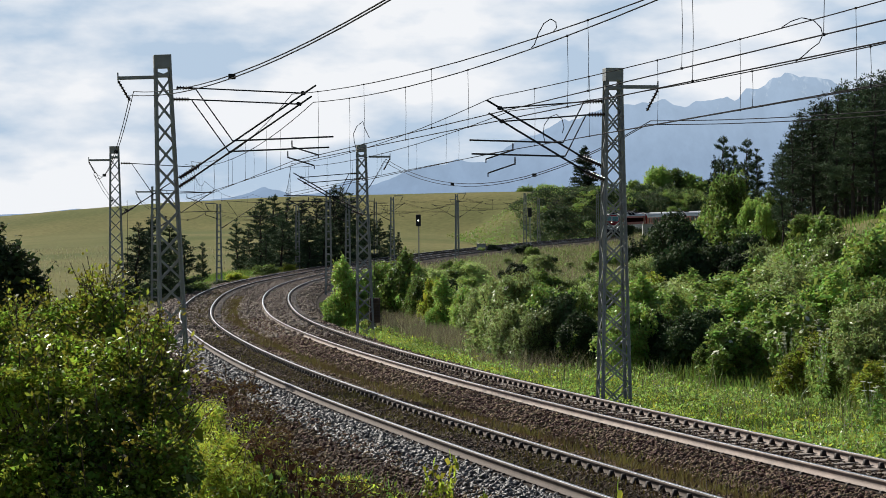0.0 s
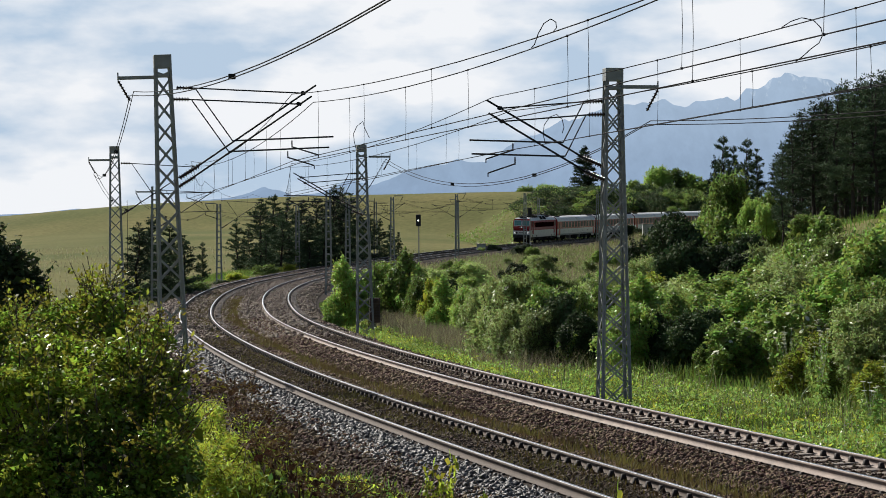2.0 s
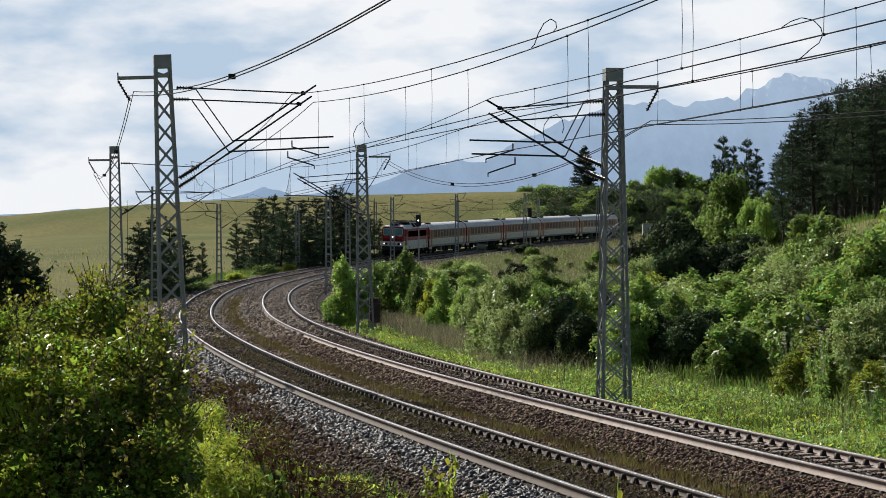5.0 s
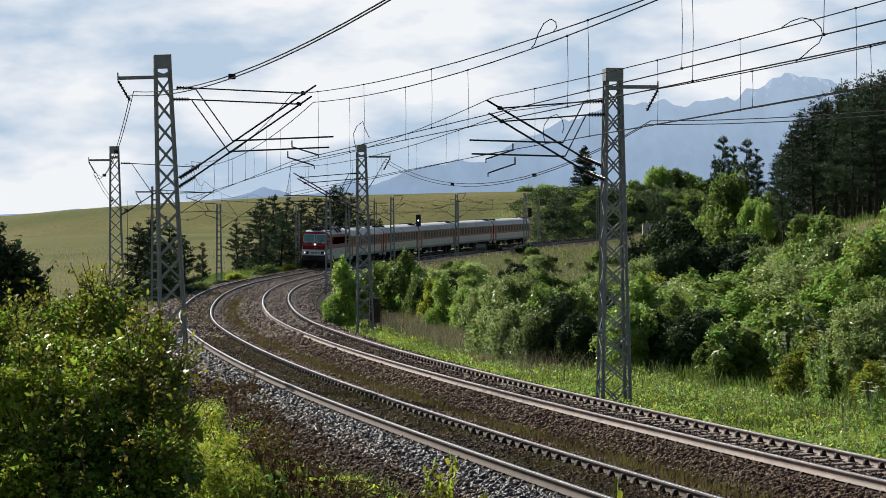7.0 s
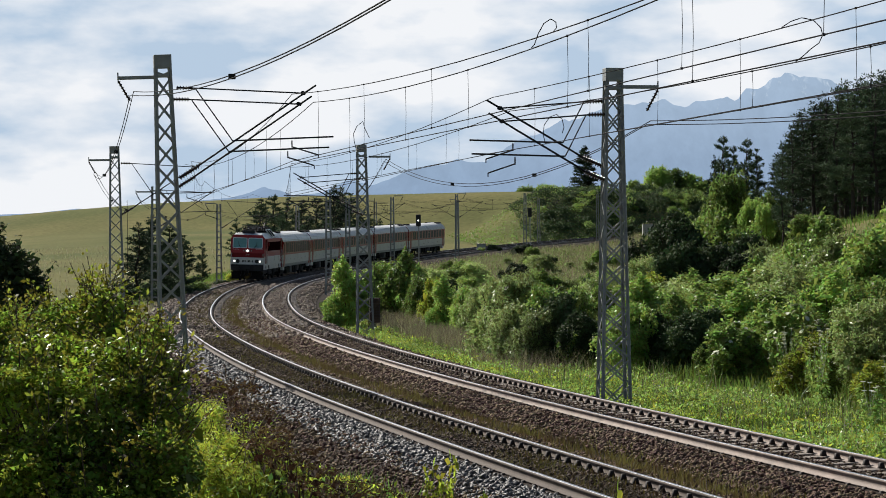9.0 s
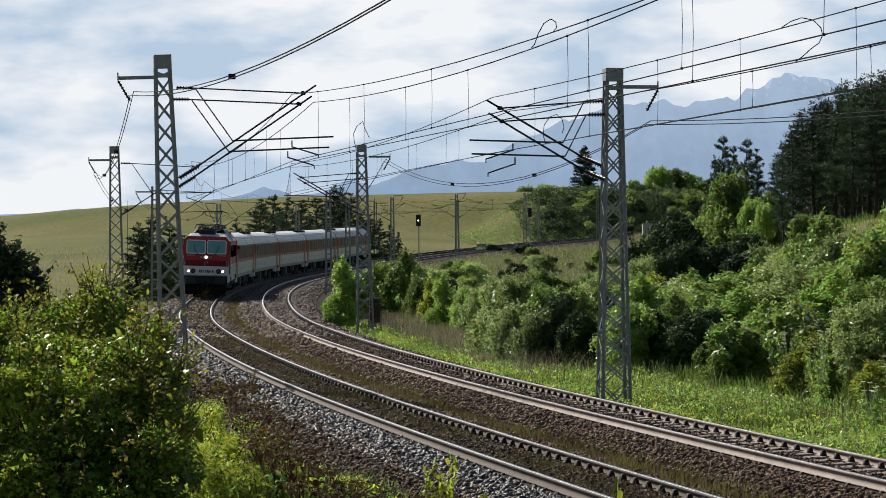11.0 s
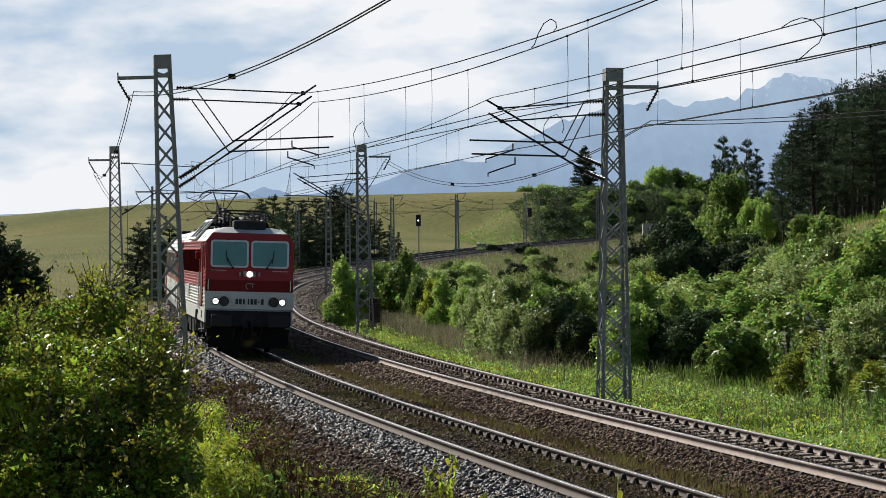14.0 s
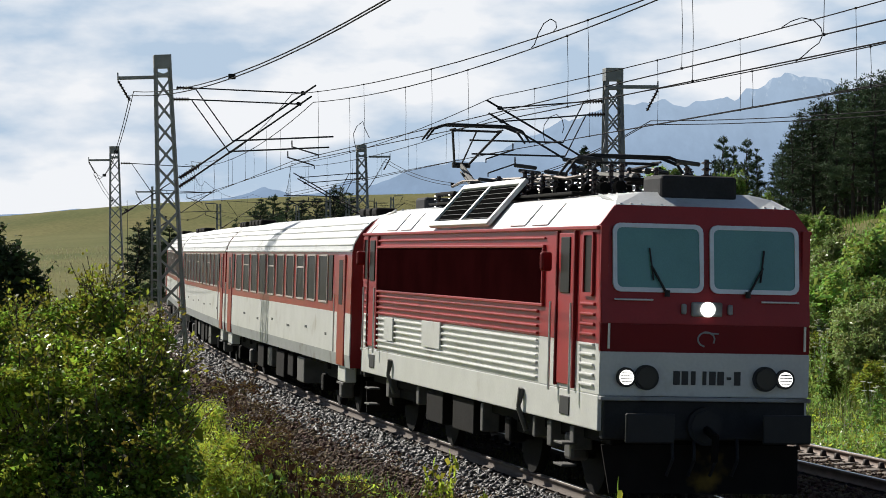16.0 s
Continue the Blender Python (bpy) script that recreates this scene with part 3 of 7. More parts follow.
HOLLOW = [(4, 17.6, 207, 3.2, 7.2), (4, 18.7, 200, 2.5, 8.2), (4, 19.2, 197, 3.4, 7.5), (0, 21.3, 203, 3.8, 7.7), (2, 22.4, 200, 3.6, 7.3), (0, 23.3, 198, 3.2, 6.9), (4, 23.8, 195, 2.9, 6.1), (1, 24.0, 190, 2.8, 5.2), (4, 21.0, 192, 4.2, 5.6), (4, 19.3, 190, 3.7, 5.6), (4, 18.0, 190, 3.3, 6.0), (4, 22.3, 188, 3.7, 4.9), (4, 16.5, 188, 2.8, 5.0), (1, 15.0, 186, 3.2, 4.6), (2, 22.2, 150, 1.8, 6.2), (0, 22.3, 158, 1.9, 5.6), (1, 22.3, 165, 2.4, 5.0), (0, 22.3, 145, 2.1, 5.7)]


def build_shrubs():
    kinds = [
        shrub_proto(1, 8600, 0.040, M_LEAF, label="dense green shrub on the railway slope"),
        shrub_proto(2, 9600, 0.040, M_LEAF_WILLOW, label="grey-green willow shrub with narrow leaves", tall=1.05, aspect=0.36, lumps=12),
        shrub_proto(3, 7600, 0.044, M_LEAF, label="round green shrub with broad glossy leaves", lumps=8, aspect=0.6),
        shrub_proto(4, 8200, 0.040, M_LEAF_YELLOW, label="sunlit yellow-green young shrub", lumps=9),
        shrub_proto(5, 8000, 0.042, M_LEAF_DARK, label="dark green hawthorn shrub, shade put into its leaves", lumps=9),
        shrub_proto(6, 7600, 0.052, M_LEAF, label="elder bush with flat cream flower umbels", lumps=9, aspect=0.5, umbels=26),
    ]
    rng = np.random.default_rng(77)

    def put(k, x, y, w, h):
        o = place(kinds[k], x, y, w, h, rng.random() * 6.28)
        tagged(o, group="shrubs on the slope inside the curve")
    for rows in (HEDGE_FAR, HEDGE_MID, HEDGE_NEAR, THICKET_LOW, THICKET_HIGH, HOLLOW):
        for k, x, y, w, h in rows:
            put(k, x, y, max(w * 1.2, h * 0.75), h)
    # growth between and behind them
    for _ in range(46):
        y = rng.uniform(112, 180)
        x = y * rng.uniform(0.055, 0.20)
        if near_line([x], [y])[1][0] < -TRACK_GAP - 8:
            put(int(rng.integers(0, 3)), x, y, rng.uniform(2.2, 3.6), rng.uniform(1.8, 2.8) + 1.4 * smooth01((x / y - 0.12) / 0.06))
    # low scrub on the rough ground further on
    for _ in range(70):
        y = rng.uniform(170, 330)
        u = rng.uniform(720, 1340)
        x = (u - 784) / 4416 * y
        s, lat, zt = near_line([x], [y])
        if lat[0] > -TRACK_GAP - 7:
            continue
        h = rng.uniform(1.0, 2.6)
        zmax = CAM_H - (float(np.interp(u, [720, 850, 950, 1100, 1340], [462, 462, 450, 445, 420])) - 365) / 4416 * y
        h = min(h, zmax - ground_at(x, y))
        if h > 0.6:
            put((0, 1, 2, 4)[rng.integers(4)], x, y, h * 1.5, h)
    # scrub on the cutting slope and along its top, too far off to pick apart
    mass = []
    for u in range(985, 1345, 13):
        y = 458 + (u - 905) * 0.17 + rng.uniform(-12, 12)
        x = (u - 784) / 4416 * y
        top = rng.uniform(331, 343)
        h = CAM_H - (top - 365) / 4416 * y - ground_at(x, y)
        if 0.6 < h < 7:
            mass.append((x, y, rng.uniform(3.5, 5.5), h))
    for _ in range(110):
        side = rng.uniform(6.5, 21)
        p = line(rng.uniform(372, 470) + side * 2.2, side)
        h = rng.uniform(1.0, 2.6)
        mass.append((p.x, p.y, h * 1.6, h))
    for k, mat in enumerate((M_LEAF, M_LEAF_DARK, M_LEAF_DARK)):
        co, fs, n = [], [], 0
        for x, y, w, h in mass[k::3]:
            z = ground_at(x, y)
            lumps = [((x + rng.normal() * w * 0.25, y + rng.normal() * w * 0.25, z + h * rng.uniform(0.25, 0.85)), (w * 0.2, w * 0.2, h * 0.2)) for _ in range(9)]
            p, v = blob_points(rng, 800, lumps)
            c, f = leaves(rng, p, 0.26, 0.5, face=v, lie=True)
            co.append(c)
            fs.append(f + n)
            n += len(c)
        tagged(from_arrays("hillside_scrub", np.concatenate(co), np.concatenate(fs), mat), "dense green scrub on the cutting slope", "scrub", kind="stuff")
    # small bushes beside the far track
    for u, y, w, h, k in ((873, 345, 2.6, 1.6, 4), (852, 342, 1.6, 1.3, 0), (925, 332, 4.2, 2.0, 4), (940, 330, 3.0, 1.8, 0), (1118, 430, 5, 3, 4)):
        x = (u - 784) / 4416 * y
        put(k, x, y, w, h)
    # scrub along the foot of the pines and at the outside of the curve
    for u, y, w, h, k in ((245, 165, 3, 1.2, 0), (345, 178, 3, 1.4, 0), (420, 215, 3, 1.3, 3), (470, 245, 3.5, 1.5, 0), (505, 255, 3, 1.2, 3), (395, 205, 2.5, 0.9, 4),
                          (1425, 255, 4.0, 3.2, 0), (1460, 250, 4, 2.4, 0), (1265, 320, 4, 2.6, 4), (1345, 270, 3, 2.2, 1), (1400, 335, 6, 3.0, 4), (1440, 340, 6, 3.2, 4), (1480, 338, 6, 3.0, 4), (1520, 342, 6, 3.2, 4), (1560, 340, 6, 3.0, 4)):
        x = (u - 784) / 4416 * y
        put(k, x, y, w, h)
    # the prototypes themselves take a place in the hedge behind the camera's right
    for j, k in enumerate(kinds):
        x, y = 16.5 + 2.4 * j, 72 + 7 * j
        k.matrix_basis = Matrix.Translation((x, y, ground_at(x, y) - 0.03)) @ Matrix.Diagonal((3.2, 3.2, 3.4, 1))


build_shrubs()


def near_bush(name, label, seed, blobs, n, leaf, mat, aspect=0.55, stems=9, shoots=None, category="shrub"):
    """A large bush close to the camera, leaf by leaf, on branching stems; shoots: a second material for its young tips."""
    rng = np.random.default_rng(seed)
    e = thing(name, label, category)
    cx = sum(b[0][0] for b in blobs) / len(blobs)
    cy = sum(b[0][1] for b in blobs) / len(blobs)
    cz = ground_at(cx, cy)
    o = np.array((cx, cy, cz))
    e.location = o
    # tufts over each lump
    tufts = list(blobs)
    for b, r in blobs:
        for _ in range(9):
            w = unit(rng, 1)[0]
            w[2] = abs(w[2]) * 1.1 - 0.1
            tufts.append((np.array(b) + w * np.array(r) * 0.9, np.array(r) * rng.uniform(0.22, 0.42)))
    p, v = blob_points(rng, n, tufts, 0.62)
    # hidden larger leaves, added to keep light out of the bush's inside
    inner, iv = blob_points(rng, n // 22, blobs, 0.3)
    sp, spv = [], []
    stem = bmesh.new()
    for k in range(n // 160):
        b, r = tufts[rng.integers(len(tufts))]
        b, r = np.array(b), np.array(r)
        way = unit(rng, 1)[0]
        way[2] = abs(way[2]) * 1.3 + 0.25
        way /= np.linalg.norm(way)
        q0 = b + way * r * 0.75
        ln = rng.uniform(0.10, 0.30)
        t = rng.random(20)[:, None]
        sp.append(q0 + way * (t * ln) + rng.normal(size=(20, 3)) * 0.014)
        spv.append(np.repeat(way[None], 20, 0))
        tube(stem, Vector(q0 - o), Vector(q0 + way * ln - o), 0.004, 4, 0.002, caps=False)
    sp, spv = np.concatenate(sp), np.concatenate(spv)
    if shoots is None:
        p, v = np.concatenate([p, sp]), np.concatenate([v, spv])
    else:
        c3, f3 = leaves(rng, sp - o, leaf * 0.85, aspect, face=spv)
        from_arrays("young_growth", c3, f3, shoots, e)
    co, f = leaves(rng, p - o, leaf, aspect, face=v, lie=True)
    c2, f2 = leaves(rng, (inner - o) - [0, 0, 0.05], leaf * 2.2, 0.7, face=iv, lie=True)
    for b, r in blobs:
        for _ in range(stems):
            q = np.array(b) + unit(rng, 1)[0] * np.array(r) * 0.8 - o
            a = Vector((q[0] * 0.4, q[1] * 0.4, -0.1))
            m = (a + Vector(q)) / 2 + Vector((0, 0, 0.1))
            tube(stem, a, m, 0.012, 5, 0.008, caps=False)
            tube(stem, m, Vector(q), 0.008, 5, 0.003, caps=False)
    part("branchwork", stem, M_BARK, e)
    from_arrays("crown", np.concatenate([co, c2]), np.concatenate([f, f2 + len(co)]), mat, e)
    return e


def at_view(u, v, d):
    """The place seen in column u and row v at distance d ahead."""
    return ((u - 784) / 4416 * d, d, CAM_H - (v - 365) / 4416 * d)


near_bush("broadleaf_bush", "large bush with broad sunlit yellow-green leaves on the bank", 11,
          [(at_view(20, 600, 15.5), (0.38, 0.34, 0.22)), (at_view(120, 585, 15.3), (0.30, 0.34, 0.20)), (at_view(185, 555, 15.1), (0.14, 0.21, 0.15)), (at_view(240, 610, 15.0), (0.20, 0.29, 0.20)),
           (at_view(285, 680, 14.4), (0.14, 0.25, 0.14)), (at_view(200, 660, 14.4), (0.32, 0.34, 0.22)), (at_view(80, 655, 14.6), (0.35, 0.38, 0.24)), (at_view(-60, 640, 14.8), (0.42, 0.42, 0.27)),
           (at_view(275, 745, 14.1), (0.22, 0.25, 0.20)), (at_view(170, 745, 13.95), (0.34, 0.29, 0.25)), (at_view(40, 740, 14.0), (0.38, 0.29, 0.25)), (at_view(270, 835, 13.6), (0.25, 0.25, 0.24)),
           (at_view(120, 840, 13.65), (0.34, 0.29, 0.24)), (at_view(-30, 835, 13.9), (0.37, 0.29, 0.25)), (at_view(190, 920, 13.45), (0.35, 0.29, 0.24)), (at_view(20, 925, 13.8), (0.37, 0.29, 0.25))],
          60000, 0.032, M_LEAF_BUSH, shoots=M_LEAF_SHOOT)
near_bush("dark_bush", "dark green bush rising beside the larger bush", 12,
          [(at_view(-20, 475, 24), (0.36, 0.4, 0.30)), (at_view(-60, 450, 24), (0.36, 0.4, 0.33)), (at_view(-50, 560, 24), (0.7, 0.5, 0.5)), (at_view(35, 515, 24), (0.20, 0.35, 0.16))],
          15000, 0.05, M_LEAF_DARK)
near_bush("herb_clump", "fresh green leafy herbs at the foot of the bank", 13,
          [(at_view(355, 745, 21.1), (0.20, 0.58, 0.15)), (at_view(385, 800, 20.2), (0.19, 0.46, 0.16)), (at_view(350, 850, 19.3), (0.23, 0.46, 0.19))], 7000, 0.032, M_LEAF_YELLOW, 0.36, category="herb")
near_bush("herb_clump", "bright yellow-green leafy herbs at the foot of the bank", 14,
          [(at_view(435, 805, 20.4), (0.21, 0.46, 0.14)), (at_view(485, 840, 20.0), (0.21, 0.46, 0.14)), (at_view(420, 860, 19.3), (0.26, 0.46, 0.16)), (at_view(480, 890, 19.3), (0.28, 0.46, 0.15)), (at_view(530, 890, 19.7), (0.17, 0.46, 0.09))],
          10000, 0.030, M_LEAF_YELLOW, 0.42, category="herb")
near_bush("withered_weeds", "brown withered weeds at the foot of the ballast", 15,
          [(at_view(560, 850, 18.6), (0.22, 0.5, 0.07)), (at_view(630, 872, 18.4), (0.25, 0.5, 0.07)), (at_view(470, 775, 19.5), (0.22, 0.6, 0.07)), (at_view(410, 690, 22.5), (0.2, 0.8, 0.07)), (at_view(700, 890, 18.6), (0.25, 0.5, 0.05)), (at_view(440, 730, 21), (0.2, 0.7, 0.06)), (at_view(520, 810, 19.2), (0.25, 0.5, 0.06))],
          3600, 0.036, M_WITHER, 0.3, category="weeds")


# ---------------------------------------------------------------- conifers
def conifer_proto(seed, name, label, h, w, n_whorl, bare, clump, mat=M_NEEDLE, irregular=0.25, pads=False):
    """A conifer of height h: tapered trunk, drooping limbs in whorls and sprays of needles along them."""
    rng = np.random.default_rng(seed)
    e = thing(name, label, "tree")
    bm = bmesh.new()
    q, r = Vector((0, 0, -0.3)), 0.016 * h + 0.05
    for j in range(6):
        t = Vector((rng.normal() * 0.012 * h, rng.normal() * 0.012 * h, h * 0.97 * (j + 1) / 6))
        tube(bm, q, t, r, 7, r * 0.78, caps=False)
        q, r = t, r * 0.78
    pts, vs = [], []
    for k in range(n_whorl):
        t = k / (n_whorl - 1)
        z = h * (bare + (0.985 - bare) * t)
        reach = w * (1 - t) ** 0.75 * (0.5 + 0.5 * min(1, (t + 0.06) * 5)) + 0.12
        for j in range(rng.integers(4, 7)):
            a = rng.random() * 6.283
            L = reach * rng.uniform(1 - irregular * 2, 1 + irregular * 0.5)
            way = np.array((math.cos(a), math.sin(a), rng.uniform(-0.12, 0.35) + 0.35 * t))
            o = np.array((0, 0, z + rng.normal() * 0.1))
            tube(bm, Vector(o), Vector(o + way * L), 0.012 * h * 0.25 + 0.008, 4, 0.004, caps=False)
            m = int(clump * L) + 4
            tt = rng.random(m)[:, None] ** 0.6
            spr = rng.normal(size=(m, 3)) * np.array((0.14, 0.14, 0.055)) * (0.4 + L * 0.45)
            if pads:
                # needles gathered in flat pads towards the bough's end
                at = rng.choice((0.45, 0.7, 0.95), m)[:, None]
                tt = at + rng.normal(size=(m, 1)) * 0.06
                spr = rng.normal(size=(m, 3)) * np.array((0.34, 0.34, 0.13))
            pts.append(o + way * L * tt + spr)
            vs.append(np.repeat(way[None], m, 0))
    p, v = np.concatenate(pts), np.concatenate(vs)
    co, f = leaves(rng, p, 0.030 * h * 0.35 + 0.16, 0.28, droop=-0.1, face=v)
    part("trunk", bm, M_BARK_PINE, e)
    from_arrays("crown", co, f, mat, e)
    return e


def build_conifers():
    rng = np.random.default_rng(5)
    young = [conifer_proto(21 + k, "young_pine", "bushy dark green young pine beside the track", 8.0, 2.5, 16, 0.03, 75) for k in range(3)]
    tall = [conifer_proto(31 + k, "pine_tree", "tall dark pine with a bare lower trunk at the wood's edge", 19.0, 4.0, 16, 0.10 + 0.08 * k, 62, irregular=0.5, pads=True) for k in range(3)]
    spruce = [conifer_proto(41 + k, "spruce_tree", "dark lone spruce on the skyline", 9.0, 2.3, 26, 0.04, 130, irregular=0.1) for k in range(2)]

    def put(k, u, d, top, wide=1.0, base=None, h0=8.0, group=""):
        x = (u - 784) / 4416 * d
        z = ground_at(x, d)
        h = CAM_H - (top - 365) / 4416 * d - z
        o = copy_thing(k, Matrix.Translation((x, d, z)) @ Matrix.Rotation(rng.random() * 6.28, 4, "Z") @ Matrix.Diagonal((h / h0 * wide, h / h0 * wide, h / h0, 1)))
        return tagged(o, group=group)
    g = "young pines outside the curve"
    for u, d, top, wide in ((245, 165, 395, 1.2), (268, 168, 382, 1.3), (300, 172, 398, 1.25), (325, 170, 415, 1.2), (285, 160, 425, 1.3), (358, 190, 427, 0.7),
                            (418, 262, 388, 0.95), (440, 270, 400, 1.0), (462, 268, 352, 1.2), (485, 275, 345, 1.1), (510, 270, 352, 1.2), (535, 275, 356, 1.2), (560, 278, 350, 1.2),
                            (592, 280, 330, 1.0), (606, 283, 334, 1.1), (620, 290, 342, 1.1), (575, 270, 375, 1.3), (545, 266, 392, 1.4), (500, 262, 385, 1.4), (470, 258, 405, 1.3),
                            (640, 300, 372, 1.2), (672, 312, 388, 1.1), (690, 316, 398, 1.1), (705, 318, 410, 0.8), (655, 306, 380, 1.2)):
        put(young[rng.integers(3)], u, d, top, wide, group=g)
    g = "pines at the edge of the wood"
    for u, d, top, wide in ((1385, 262, 260, 0.75), (1405, 285, 225, 1), (1420, 300, 195, 1), (1440, 295, 182, 1.1), (1462, 305, 168, 1), (1480, 290, 172, 1), (1500, 300, 148, 1.1),
                            (1520, 310, 142, 1), (1540, 290, 135, 1.1), (1560, 300, 128, 1.1), (1580, 295, 125, 1), (1605, 300, 120, 1), (1450, 325, 175, 1), (1490, 330, 150, 1), (1530, 330, 140, 1),
                            (1570, 335, 130, 1), (1410, 320, 215, 1), (1630, 290, 120, 1), (1550, 275, 150, 1), (1510, 278, 165, 1), (1370, 310, 285, 0.8), (1590, 280, 130, 1), (1395, 350, 240, 1), (1415, 365, 215, 1.1), (1435, 355, 200, 1), (1455, 370, 190, 1.1), (1475, 360, 180, 1), (1495, 375, 172, 1.1), (1515, 362, 165, 1), (1535, 372, 160, 1.1), (1555, 365, 155, 1), (1575, 375, 150, 1.1), (1465, 392, 188, 1.1), (1505, 395, 175, 1.1), (1545, 398, 165, 1.1)):
        put(tall[rng.integers(3)], u, d, top, wide, h0=19.0, group=g)
    for u, d, top, wide in ((1280, 420, 245, 1.7), (1298, 430, 262, 1.5), (1322, 420, 250, 1.7), (1340, 425, 268, 1.5), (1265, 430, 280, 1.2)):
        put(young[rng.integers(3)], u, d, top, wide * 0.42, group="pair of pines on the rise")
    put(spruce[0], 1035, 540, 260, 1.25, h0=9.0)
    for j, k in enumerate(young + tall + spruce):
        x, y = 62 + 5.5 * j, 300.0 + 3 * (j % 3)
        k.matrix_basis = Matrix.Translation((x, y, ground_at(x, y)))
        tagged(k, group="pines at the edge of the wood")
    # broadleaf trees on the rise
    broad = shrub_proto(9, 7500, 0.05, M_LEAF, "broadleaf_tree", "rounded broadleaf tree on the rise", tall=1.0, lumps=16, core=1.2)
    tagged(broad, category="tree")
    light = shrub_proto(10, 6500, 0.046, M_LEAF, "birch_tree", "bright fresh green young tree by the wood", tall=1.05, lumps=16, low=0.42, core=1.2)
    tagged(light, category="tree")
    for k, u, d, top, w in ((broad, 1165, 522, 292, 7.0), (broad, 1192, 528, 297, 7.0), (broad, 1220, 532, 308, 6.0), (broad, 1122, 515, 318, 4.0), (broad, 1250, 530, 318, 7), (light, 1288, 300, 304, 6.6), (light, 1330, 292, 352, 4.0), (broad, 1256, 305, 360, 5.0),
                            (light, 1352, 285, 362, 3.0), (broad, 1355, 300, 335, 4), (light, 930, 610, 329, 6), (light, 965, 615, 326, 8), (light, 990, 612, 330, 6)):
        x = (u - 784) / 4416 * d
        z = ground_at(x, d)
        place(k, x, d, w, CAM_H - (top - 365) / 4416 * d - z, rng.random() * 6, z)
    for j, k in enumerate((broad, light)):
        x, y = 75 + 8 * j, 330.0
        k.matrix_basis = Matrix.Translation((x, y, ground_at(x, y))) @ Matrix.Diagonal((6, 6, 8, 1))


build_conifers()


# ---------------------------------------------------------------- grasses
def blades(rng, x, y, z, h, width, lean=0.35):
    """Grass blades as narrow bent strips (two quads)."""
    n = len(x)
    a = rng.random(n) * 6.283
    k = np.stack([np.cos(a), np.sin(a)], 1)
    b = rng.random(n) * 6.283
    ln = (rng.random(n) * lean)[:, None]
    lx = np.stack([np.cos(b), np.sin(b)], 1) * ln * h[:, None]
    w = (width * (0.6 + 0.8 * rng.random(n)))[:, None]
    p = np.stack([x, y], 1)
    def v(q, zz):
        return np.concatenate([q, zz[:, None]], 1)
    co = np.stack([v(p - k * w, z - 0.03), v(p + k * w, z - 0.03), v(p + k * w * 0.7 + lx * 0.35, z + h * 0.55), v(p - k * w * 0.7 + lx * 0.35, z + h * 0.55),
                   v(p + k * w * 0.1 + lx, z + h), v(p - k * w * 0.1 + lx, z + h)], 1).reshape(-1, 3)
    i = np.arange(n)[:, None] * 6
    f = np.concatenate([i + np.array([[0, 1, 2, 3]]), i + np.array([[3, 2, 4, 5]])], 0)
    return co, f


def line_xy(s, lat):
    th = np.interp(s, _S, _th)
    return np.interp(s, _S, _X) - np.sin(th) * lat, np.interp(s, _S, _Y) + np.cos(th) * lat


def grass_patch(name, label, seed, n, s0, s1, l0, l1, h, width, mat, lean=0.35, power=1.0, on_ballast=False):
    rng = np.random.default_rng(seed)
    s = s0 + (s1 - s0) * rng.random(n) ** power
    lat = rng.uniform(l0, l1, n)
    x, y = line_xy(s, lat)
    keep = wobble(x, y, 1.7, seed) + rng.normal(size=n) * 0.5 > -0.45
    x, y, lat, s = x[keep], y[keep], lat[keep], s[keep]
    z = ground_z(x, y) if not on_ballast else np.interp(s, _S, _Z) - on_ballast
    hh = h * (0.5 + 0.8 * rng.random(len(x))) * (1 + 0.3 * wobble(x, y, 2.9, seed + 1))
    co, f = blades(rng, x, y, z, hh, width, lean)
    return tagged(from_arrays(name, co, f, mat), label, "grass", kind="stuff")


